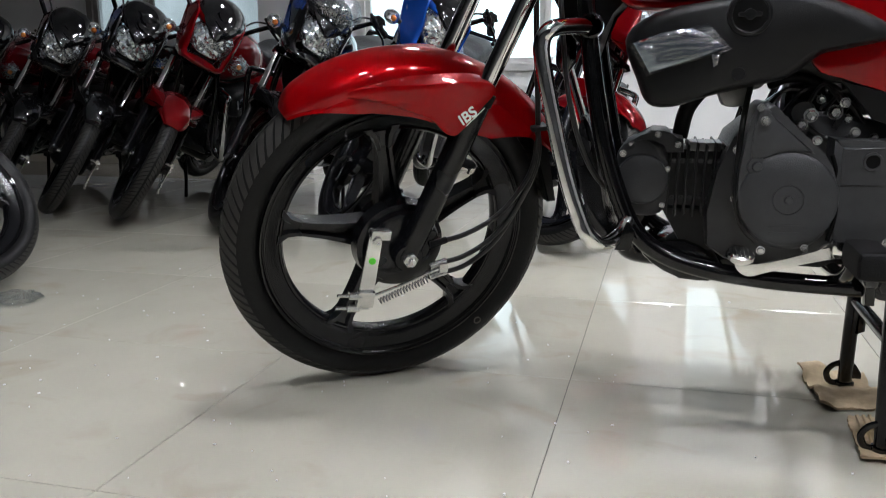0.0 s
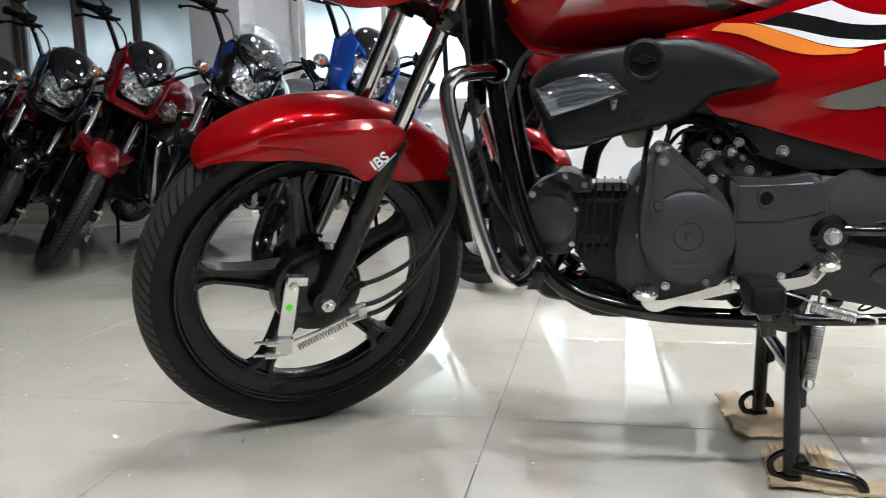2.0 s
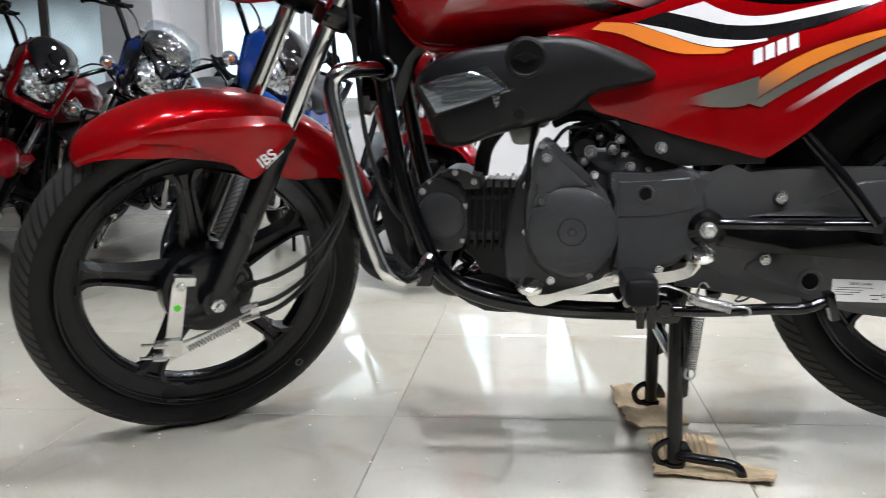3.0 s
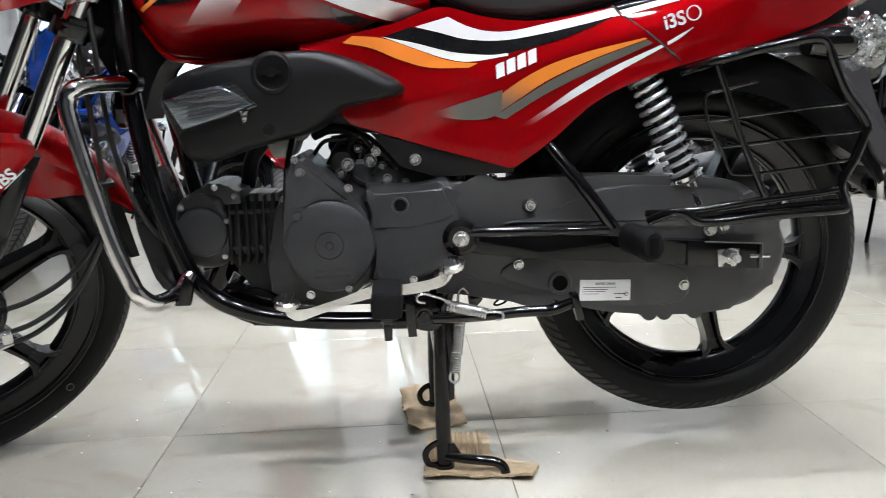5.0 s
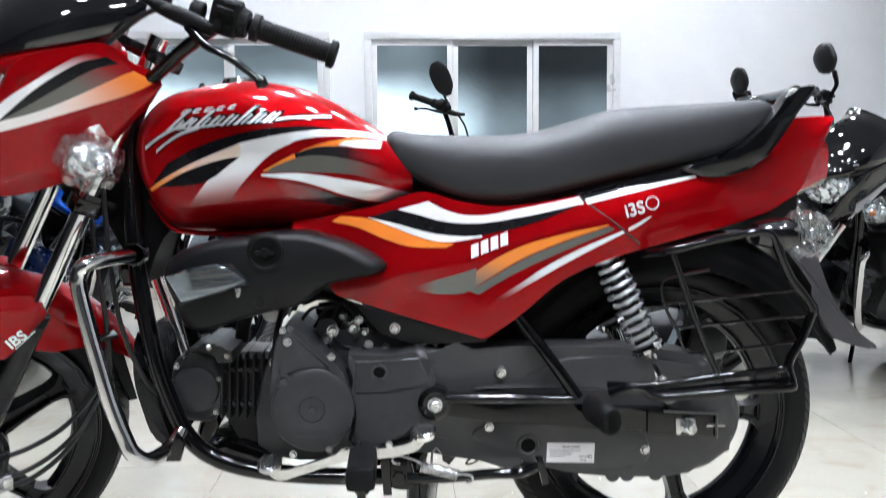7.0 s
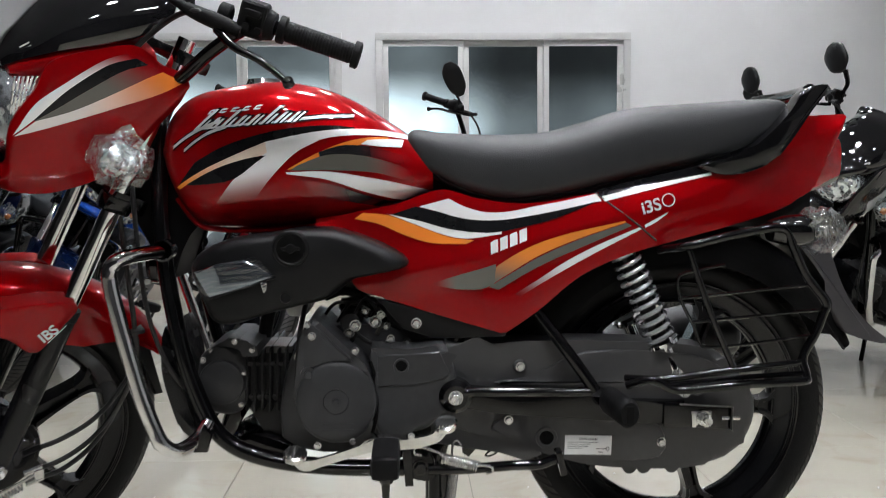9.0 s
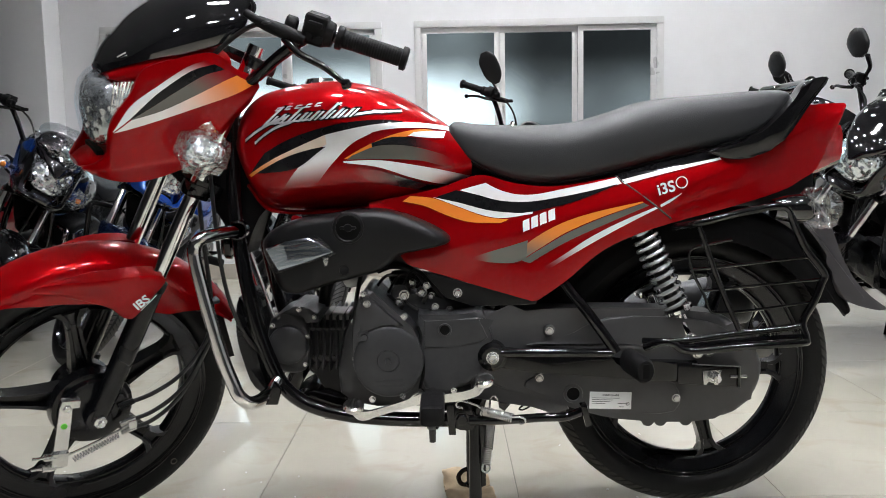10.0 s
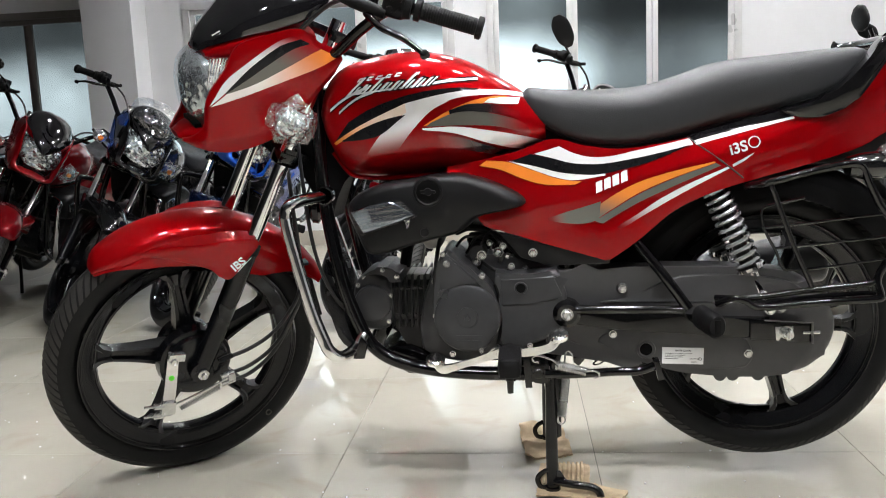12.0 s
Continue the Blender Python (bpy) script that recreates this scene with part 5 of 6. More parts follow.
    part("print_mark", box(0.010, 0.0003, 0.0012), INK, lab, m=at(0.022, -0.0006, -0.0125))
    for x, z, rr in ((0.945, 0.428, 0.0065), (0.925, 0.335, 0.0065), (1.192, 0.290, 0.0068), (1.233, 0.379, 0.0085), (1.256, 0.382, 0.006)):
        part("case_bolt", bolt(rr, 0.007), STEEL, case, m=at(x, -0.131, z))
    arm_shape = [(0.835, 0.400), (0.900, 0.392), (0.980, 0.374), (1.156, 0.367), (1.230, 0.364), (1.230, 0.321), (1.155, 0.329), (0.980, 0.344), (0.900, 0.352), (0.835, 0.360)]
    for y0, y1 in ((-0.147, -0.112), (0.105, 0.140)):
        part("swing_arm", slab(arm_shape, y0, y1, 0.014, 5), FRAME, bike, "glossy black box-section swing arm")
    part("axle_bracket", slab([(1.190, 0.366), (1.306, 0.357), (1.306, 0.316), (1.190, 0.324)], -0.152, -0.1475, 0.001), FRAME, bike)
    part("bracket_hem", put(box(0.0014, 0.008, 0.042), box(0.090, 0.006, 0.0014), at(-0.046, 0, 0.0235, 0, 4, 0)), ALUMINIUM, bike, m=at(1.307, -0.155, 0.3365))
    part("chain_adjuster", put(slab([(1.236, 0.350), (1.272, 0.351), (1.270, 0.336), (1.266, 0.322), (1.259, 0.322), (1.256, 0.329), (1.247, 0.329), (1.244, 0.322), (1.238, 0.323)], -0.156, -0.151, 0.001), tube([(1.29, -0.15, 0.337), (1.322, -0.15, 0.336)], 0.0042, 8, smooth=False)), STEEL, bike, "bright chain adjuster plate")
    part("rear_axle_nut", put(bolt(0.0105, 0.014), lathe([(0.0001, -0.024), (0.007, -0.024), (0.007, 0)], 12)), STEEL, bike, m=at(1.257, -0.157, 0.339))
    part("pivot_nut", bolt(0.0100, 0.012), STEEL, bike, m=at(0.832, -0.170, 0.386))
    part("pivot_boss", lathe([(0.0001, -0.008), (0.02, -0.008), (0.028, 0.0), (0.03, 0.02)], 28), FRAME, bike, m=at(0.832, -0.162, 0.386))
    # pillion peg holder
    part("peg_holder", put(tube([(0.836, -0.160, 0.392), (0.86, -0.163, 0.394), (0.98, -0.165, 0.392), (1.06, -0.165, 0.391)], 0.0085, 12), tube([(0.945, -0.110, 0.562), (0.982, -0.132, 0.512), (1.028, -0.156, 0.450), (1.068, -0.165, 0.392)], 0.0105, 12)), FRAME, bike, "black tubular pillion peg holder")
    peg = lathe([(0.0001, -0.055), (0.018, -0.055), (0.0225, -0.048), (0.0225, 0.03), (0.018, 0.036), (0.0001, 0.036)], 22)
    peg.transform(Matrix.Diagonal((0.82, 1, 1.06, 1)))
    peg = part("pillion_peg", peg, GRIP, bike, "black rubber pillion peg", at(1.094, -0.205, 0.378, 0, 0, 8))
    # Black bar set on the peg's end as the groove's shade.
    part("peg_groove", box(0.012, 0.003, 0.026, 0.001), HOLE_SHADE, peg, m=at(0, -0.0555, 0))
    # shock absorbers
    for sy in (-1, 1):
        a, b = Vector((1.121, sy * 0.106, 0.640)), Vector((1.219, sy * 0.118, 0.408))
        d = (b - a).normalized()
        shock = new("shock_absorber")
        shock.parent = bike
        part("damper", tube([a + d * 0.02, a + d * 0.19], 0.015, 14, smooth=False), FIN, shock)
        part("spring", spring(a + d * 0.020, a + d * 0.192, 0.0245, 0.0042, 11, 8, 16), SPRING_WHITE, shock, "pale grey coil spring")
        part("spring_seat", tube([a + d * 0.190, a + d * 0.196, a + d * 0.202], lambda s: 0.031 if s < 0.9 else 0.024, 20, smooth=False), CHROME, shock)
        part("lower_body", tube([a + d * 0.190, b], 0.0145, 14, smooth=False), CHROME, shock)
        part("top_cup", tube([a - d * 0.01, a + d * 0.016], 0.020, 18, smooth=False), FIN, shock)
        part("eye", put(lathe([(0.008, -0.012), (0.018, -0.012), (0.018, 0.012), (0.008, 0.012)], 18, True), bolt(0.009, 0.008), at(0, -0.012 * 1, 0)), STEEL, shock, m=Matrix.Translation(b))
    # rear mudguard
    # Mudguard coloured near black for the shade below the tail.
    part("rear_mudguard", fender_bm(REAR[0], REAR[1], 0.352, 165, 20, 0.078, ((0, 0.15, 0.85, 1), (0.03, 0.075, 0.075, 0.03))), SHADE_BLACK, bike)
    flap = rounded([(1.440, 0.652), (1.497, 0.648), (1.517, 0.602), (1.535, 0.556), (1.560, 0.512), (1.596, 0.474), (1.632, 0.446), (1.600, 0.448), (1.556, 0.462), (1.526, 0.488), (1.512, 0.545), (1.485, 0.588), (1.458, 0.622)], 3)
    part("tail_flap", slab(flap, -0.075, 0.075, 0.008, 3), FLAP, bike, "long black plastic rear mudguard flap")
    for sy in (-1, 1):
        ind = Hull(-0.045, 0.040, [(-0.045, 0.018), (-0.01, 0.026), (0.02, 0.024), (0.04, 0.006)], [(-0.045, -0.018), (-0.01, -0.026), (0.02, -0.024), (0.04, -0.008)], [(-0.045, 0.02), (-0.01, 0.028), (0.02, 0.028), (0.04, 0.010)], 2.4)
        ri = part("rear_indicator", ind.bm(14, 18), BLACK_PAINT if main else REFLECTOR, bike, "rear indicator", at(1.400, sy * 0.175, 0.660))
        part("indicator_stalk", tube([(0, 0, 0), (0, -sy * 0.09, 0.0)], 0.012, 10, smooth=False), PLASTIC, ri)
        if main:
            wrap = part("film_wrap", crumple(0.040, 0.036, 0.038, 9 + sy, 0.010), WRAP, ri, "crumpled clear plastic film", at(0.040, 0, 0))
            wrap.data.shade_flat()
    # saree guard on the left
    gy = -0.195
    guard = new("side_guard")
    guard.parent = bike
    tagged(guard, "black tubular side guard with thin cross rods")
    part("guard_tube", tube([(1.185, -0.13, 0.625), (1.213, gy, 0.638), (1.267, gy, 0.651), (1.313, gy, 0.660), (1.353, gy, 0.666), (1.375, gy, 0.660), (1.388, gy, 0.630), (1.410, gy, 0.585), (1.443, gy, 0.542), (1.440, gy, 0.522), (1.427, gy, 0.488), (1.408, gy, 0.450), (1.412, gy - 0.006, 0.420), (1.400, gy - 0.012, 0.413), (1.301, gy - 0.012, 0.409), (1.196, gy - 0.012, 0.402), (1.165, gy - 0.01, 0.415), (1.145, gy - 0.006, 0.418), (1.120, -0.175, 0.403)], 0.0072, 10, 6), FRAME, guard)
    part("guard_tube", tube([(1.407, gy, 0.446), (1.390, gy, 0.440), (1.282, gy, 0.430), (1.177, gy, 0.418), (1.12, -0.16, 0.412)], 0.0062, 10, 5), FRAME, guard)
    part("guard_tube", tube([(1.402, gy - 0.008, 0.425), (1.30, gy - 0.008, 0.420), (1.18, gy - 0.008, 0.409)], 0.0045, 8, 5), FRAME, guard)
    part("guard_upright", tube([(1.213, gy, 0.632), (1.252, gy, 0.524), (1.291, gy, 0.435)], 0.0056, 10), FRAME, guard)
    part("guard_rod", tube([(1.273, gy, 0.606), (1.233, gy, 0.598), (1.204, gy, 0.592), (1.195, gy, 0.582), (1.198, gy, 0.560), (1.206, gy, 0.538), (1.223, gy, 0.506), (1.233, gy, 0.480), (1.248, gy, 0.470), (1.316, gy, 0.474), (1.422, gy, 0.487)], 0.0027, 8, 5), FRAME, guard)
    for z0, z1, x0, x1 in ((0.551, 0.572, 1.197, 1.426), (0.512, 0.530, 1.221, 1.443)):
        part("guard_rod", tube([(x0, gy, z0), (x1, gy, z1)], 0.0027, 8, smooth=False), FRAME, guard)
    # pegs, gear lever, side stand
    rest = box(0.042, 0.105, 0.036, 0.0155, at=(0.718, -0.292, 0.327), seg=4)
    put(rest, slab([(0.704, 0.316), (0.734, 0.314), (0.728, 0.299), (0.710, 0.300)], -0.325, -0.26, 0.005, 3))
    part("stand_bracket", slab([(0.733, 0.296), (0.816, 0.294), (0.820, 0.262), (0.731, 0.260)], -0.100, -0.070, 0.004), FRAME, bike, "black bracket of the centre stand")
    part("stand_lug", slab([(0.845, 0.290), (0.874, 0.288), (0.870, 0.271), (0.858, 0.258), (0.847, 0.266)], -0.098, -0.086, 0.003), FRAME, bike)
    part("case_lip", slab([(0.790, 0.330), (0.950, 0.320), (0.985, 0.268), (0.955, 0.257), (0.910, 0.274), (0.870, 0.285), (0.795, 0.292)], -0.122, -0.108, 0.004), CASE, bike)
    rest = part("footrest", rest, GRIP, bike, "black rubber footrest")
    for k in range(4):
        part("footrest_rib", box(0.0435, 0.006, 0.0375, 0.014), GRIP, rest, m=at(0.718, -0.258 - 0.022 * k, 0.3275))
    part("footrest_bolt", lathe([(0.0001, -0.018), (0.0055, -0.018), (0.0065, 0.004), (0.009, 0.006), (0.011, 0.014)], 14), FRAME, bike, m=at(0.718, -0.318, 0.294, 90, 0, 0))
    part("footrest_bar", tube([(0.718, -0.25, 0.326), (0.715, -0.15, 0.275), (0.715, 0.15, 0.275), (0.718, 0.25, 0.326)], 0.011, 10), FRAME, bike)
    lever = rounded([(0.566, 0.303), (0.573, 0.298), (0.590, 0.297), (0.613, 0.301), (0.673, 0.320), (0.694, 0.334), (0.712, 0.333), (0.731, 0.328), (0.758, 0.330), (0.782, 0.334), (0.798, 0.341), (0.806, 0.352), (0.818, 0.350), (0.812, 0.333), (0.800, 0.323),
                     (0.780, 0.317), (0.757, 0.313), (0.717, 0.311), (0.686, 0.308), (0.612, 0.287), (0.588, 0.279), (0.574, 0.283), (0.566, 0.293)], 3)
    lever = part("gear_lever", slab(lever, -0.208, -0.198, 0.0025, 2), POLISHED, bike, "polished flat gear lever")
    part("lever_boss", put(box(0.050, 0.024, 0.020, 0.005), lathe([(0.0001, -0.014), (0.011, -0.013), (0.012, 0.012)], 18)), POLISHED, lever, m=at(0.716, -0.200, 0.324, 0, 4, 0))
    part("lever_bolt", bolt(0.0045, 0.006), STEEL, lever, m=at(0.757, -0.208, 0.335))
    for x, z, tilt in ((0.571, 0.312, 6), (0.813, 0.357, -7)):
        pad = lathe([(0.0001, -0.006), (0.015, -0.006), (0.018, -0.003), (0.018, 0.003), (0.015, 0.006), (0.0001, 0.006)], 20)
        pad.transform(Matrix.Rotation(radians(90), 4, "X"))
        for k in range(5):
            put(pad, box(0.0015, 0.026, 0.003), at(-0.010 + 0.005 * k, 0, 0.0065))
        part("lever_pad", pad, POLISHED, bike, "ribbed metal lever pad", at(x, -0.222, z, 12, tilt, 0) @ Matrix.Diagonal((1.08, 1.3, 1, 1)))
    coil = spring((0.807, -0.172, 0.284), (0.868, -0.172, 0.268), 0.0080, 0.0018, 15, 6, 14)
    put(coil, tube([(0.774, -0.170, 0.289), (0.763, -0.170, 0.292), (0.762, -0.170, 0.300), (0.774, -0.170, 0.303), (0.800, -0.170, 0.294), (0.808, -0.170, 0.288)], 0.0020, 6))
    put(coil, tube([(0.866, -0.178, 0.272), (0.878, -0.183, 0.274), (0.890, -0.184, 0.271), (0.891, -0.184, 0.263), (0.881, -0.183, 0.260)], 0.0020, 6))
    part("stand_spring", coil, ZINC, bike, "bright coil spring")
    part("spring_eye", tube([(0.886, -0.12, 0.270), (0.898, -0.12, 0.280), (0.906, -0.12, 0.281), (0.906, -0.12, 0.274), (0.893, -0.12, 0.268)], 0.0018, 6, closed=True), FRAME, bike)
    bracket = slab(rounded([(0.748, 0.306), (0.764, 0.308), (0.790, 0.292), (0.797, 0.262), (0.792, 0.244), (0.766, 0.244), (0.752, 0.258)], 2), -0.166, -0.11, 0.003)
    put(bracket, slab([(0.741, 0.300), (0.757, 0.302), (0.760, 0.236), (0.746, 0.236)], -0.172, -0.15, 0.003))
    bracket = part("stand_bracket", bracket, FRAME, bike)
    part("stand_bolt", bolt(0.0115, 0.008), FRAME, bracket, m=at(0.772, -0.167, 0.266))
    if main:
        part("side_stand", put(tube([(0.785, -0.170, 0.264), (0.850, -0.170, 0.264), (0.924, -0.170, 0.268), (0.968, -0.171, 0.269), (0.994, -0.172, 0.277), (1.004, -0.173, 0.281)], 0.0088, 12, 5), box(0.012, 0.026, 0.042, 0.003), at(1.007, -0.176, 0.275, 0, -13, 0)), FRAME, bike, "folded black side stand")
        centre = new("centre_stand")
        centre.parent = bike
        tagged(centre, "black tubular centre stand")
        for sy in (-1, 1):
            part("stand_leg", tube([(0.799, sy * 0.115, 0.250), (0.797, sy * 0.128, 0.12), (0.797, sy * 0.140, 0.008)], 0.0125, 14, 4), FRAME, centre)
            part("stand_shoe", tube([(0.797, sy * 0.140, 0.007), (0.797, sy * 0.140, 0.013)], 0.0165, 14, smooth=False), FRAME, centre)
            part("stand_foot", tube([(0.790, sy * 0.14, 0.008), (0.772, sy * 0.14, 0.012), (0.766, sy * 0.14, 0.028), (0.775, sy * 0.14, 0.042), (0.792, sy * 0.14, 0.050)], 0.0034, 8, flat=1.6), FRAME, centre)
            part("stand_gusset", slab([(0.806, 0.25), (0.822, 0.245), (0.818, 0.150), (0.818, 0.116), (0.806, 0.110)], sy * 0.126, sy * 0.116, 0.002), FRAME, centre)
            part("foot_gusset", slab([(0.806, 0.048), (0.814, 0.046), (0.824, 0.030), (0.824, 0.020), (0.806, 0.020)], sy * 0.146, sy * 0.138, 0.001), FRAME, centre)
        part("cross_tube", tube([(0.800, -0.12, 0.17), (0.800, 0.12, 0.17)], 0.011, 12, smooth=False), FRAME, centre)
        part("tread_arm", tube([(0.80, -0.145, 0.026), (0.835, -0.158, 0.025), (0.872, -0.166, 0.023), (0.888, -0.170, 0.016), (0.893, -0.172, 0.004), (0.893, -0.173, -0.002)], 0.0080, 12, 6), FRAME, centre)
        coil = spring((0.829, -0.130, 0.244), (0.819, -0.130, 0.162), 0.0078, 0.0018, 22, 6, 14)
        put(coil, tube([(0.824, -0.130, 0.164), (0.826, -0.130, 0.152), (0.819, -0.130, 0.145), (0.811, -0.130, 0.150), (0.812, -0.130, 0.162)], 0.0020, 6))
        put(coil, tube([(0.826, -0.130, 0.244), (0.828, -0.130, 0.290), (0.836, -0.130, 0.300), (0.844, -0.130, 0.292)], 0.0020, 6))
        part("centre_spring", coil, ZINC, bike, "bright coil spring")
    else:
        part("side_stand", put(tube([(0.782, -0.15, 0.262), (0.74, -0.22, 0.13), (0.70, -0.285, -0.035)], 0.0095, 12), box(0.05, 0.04, 0.006, 0.002), at(0.70, -0.288, -0.036)), FRAME, bike)
    return bike, tank, tk, sp, side


def crumple(a, b, c, seed, amount):
    """A crushed film bag: a fine ball with sharp folds."""
    bm = bmesh.new()
    bmesh.ops.create_icosphere(bm, subdivisions=3, radius=1)
    o = Vector((seed * 7.3, seed * 3.1, seed * 1.7))
    r = random.Random(seed)
    for v in bm.verts:
        d = v.co.normalized()
        k = 1 + amount / a * (0.9 - 2.4 * abs(noise.noise(d * 1.7 + o)) - 1.2 * abs(noise.noise(d * 3.6 + o)) + r.uniform(-0.25, 0.25))
        v.co = Vector((d.x * a * k, d.y * b * k, d.z * c * k))
    return bm


def film_patch(corners, y):
    bm = bmesh.new()
    n = 30
    rows = []
    a, b, c, d = [Vector((x, 0, z)) for x, z in corners]
    for i in range(n + 1):
        row = []
        for j in range(n + 1):
            u, v = i / n, j / n
            p = (a * (1 - u) + b * u) * (1 - v) + (d * (1 - u) + c * u) * v
            w = abs(noise.noise(Vector((u * 2 + v * 2, v * 6 - u * 2, 2.2)))) * 0.006 + abs(noise.noise(Vector((u * 5 + 4, v * 8 - u * 4, 1)))) * 0.002
            row.append(bm.verts.new((p.x, y - 0.003 - w, p.z)))
        rows.append(row)
    for r0, r1 in zip(rows, rows[1:]):
        for j in range(n):
            bm.faces.new((r0[j], r1[j], r1[j + 1], r0[j + 1]))
    return bm


rng = random.Random(4)


# ---- room ----
FLOOR_X0, FLOOR_X1, FLOOR_Y0, FLOOR_Y1, CEILING = -5.2, 5.2, -4.2, 3.7, 3.0
TILE_SIZE = 0.592
JOINT_X, JOINT_Y = 0.309, 0.066
SOUTH = FLOOR_Y0


def wall(name, x0, x1, y0, y1, z0, z1, holes=(), label="plain white painted wall", paint=WALL):
    """A wall along x with openings (x0, x1, z0, z1), made of butted blocks in one mesh."""
    bm = bmesh.new()
    xs = sorted({x0, x1, *[h[0] for h in holes], *[h[1] for h in holes]})
    for a, b in zip(xs, xs[1:]):
        cuts = [h for h in holes if h[0] <= a and h[1] >= b]
        spans = [(z0, z1)] if not cuts else [(z0, cuts[0][2]), (cuts[0][3], z1)]
        for c, d in spans:
            put(bm, box(b - a, y1 - y0, d - c, at=((a + b) / 2, (y0 + y1) / 2, (c + d) / 2)))
    bmesh.ops.remove_doubles(bm, verts=bm.verts, dist=1e-5)
    return thing(name, bm, paint, label, "wall", "structure")


WIN = [(0.56, 2.17, 0.62, 1.655), (-1.47, 0.35, 0.62, 1.655), (-3.50, -2.10, 0.62, 1.655)]
wall("wall_north", FLOOR_X0, FLOOR_X1, 3.7, 3.86, 0, CEILING, WIN)
# South and west walls are out of view, darkened to keep reflections low.
wall("wall_south", FLOOR_X0, FLOOR_X1, SOUTH - 0.16, SOUTH, 0, CEILING, label="unseen grey wall, made dark to cut reflections", paint=LOW_BOUNCE)
for nm, x in (("wall_west", FLOOR_X0 - 0.08), ("wall_east", FLOOR_X1 + 0.08)):
    thing(nm, box(0.16, FLOOR_Y1 - SOUTH + 0.32, CEILING, at=(x, (SOUTH + FLOOR_Y1) / 2, CEILING / 2)), LOW_BOUNCE if nm == "wall_west" else WALL, "unseen painted wall closing the room", "wall", "structure")
# Ceiling is never in view; its grey keeps it dim in glossy parts.
thing("ceiling", box(10.7, 8.3, 0.12, at=(0, -0.25, CEILING + 0.06)), GREY_CEIL, "unseen ceiling, greyed to cut reflections", "ceiling", "structure")
thing("column", box(0.34, 0.22, CEILING, 0.006, at=(-1.90, 3.59, CEILING / 2)), WALL, "white painted column on the wall", "column", "structure")
thing("baseboard", box(10.4, 0.012, 0.10, 0.003, at=(0, 3.694, 0.05)), mat("cream_skirting_tile", (0.55, 0.50, 0.43), 0.15, vary=0.06), "cream tiled skirting", "baseboard", "structure")

GLASS = clear("frosted_window_glass", (0.72, 0.80, 0.80), 0.13, 1.4)
DAY = bpy.data.materials.new("daylight_backdrop")
DAY.use_nodes = True
nt = DAY.node_tree
p = nt.nodes["Principled BSDF"]
p.inputs["Base Color"].default_value = (0, 0, 0, 1)
tc = nt.nodes.new("ShaderNodeTexCoord")
sep = nt.nodes.new("ShaderNodeSeparateXYZ")
nt.links.new(tc.outputs["Object"], sep.inputs[0])
nz = nt.nodes.new("ShaderNodeTexNoise")
nz.inputs["Scale"].default_value = 2.0
nt.links.new(tc.outputs["Object"], nz.inputs["Vector"])
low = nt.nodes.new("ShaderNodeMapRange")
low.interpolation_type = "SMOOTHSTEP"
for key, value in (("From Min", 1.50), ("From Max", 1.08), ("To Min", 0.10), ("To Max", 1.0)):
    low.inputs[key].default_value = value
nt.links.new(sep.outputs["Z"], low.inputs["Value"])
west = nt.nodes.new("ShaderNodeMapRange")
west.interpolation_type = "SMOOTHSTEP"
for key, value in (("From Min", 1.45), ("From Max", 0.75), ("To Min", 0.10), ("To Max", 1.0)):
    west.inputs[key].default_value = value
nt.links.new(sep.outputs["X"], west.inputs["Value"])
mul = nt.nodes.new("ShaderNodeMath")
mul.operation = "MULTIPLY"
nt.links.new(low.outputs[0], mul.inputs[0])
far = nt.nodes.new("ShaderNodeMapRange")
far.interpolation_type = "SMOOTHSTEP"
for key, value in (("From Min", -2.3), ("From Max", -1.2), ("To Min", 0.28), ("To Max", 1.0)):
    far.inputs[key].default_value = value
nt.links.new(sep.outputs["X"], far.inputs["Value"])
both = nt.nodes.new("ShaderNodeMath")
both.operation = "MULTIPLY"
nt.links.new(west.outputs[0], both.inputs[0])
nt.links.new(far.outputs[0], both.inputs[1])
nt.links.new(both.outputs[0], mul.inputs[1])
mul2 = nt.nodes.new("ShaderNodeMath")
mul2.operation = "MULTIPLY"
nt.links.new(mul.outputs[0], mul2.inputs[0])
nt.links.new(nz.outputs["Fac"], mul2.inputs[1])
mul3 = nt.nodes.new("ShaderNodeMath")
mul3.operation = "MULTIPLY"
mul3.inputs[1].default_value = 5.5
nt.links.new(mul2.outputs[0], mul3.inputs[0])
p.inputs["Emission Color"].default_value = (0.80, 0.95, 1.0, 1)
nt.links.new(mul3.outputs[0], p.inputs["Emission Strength"])


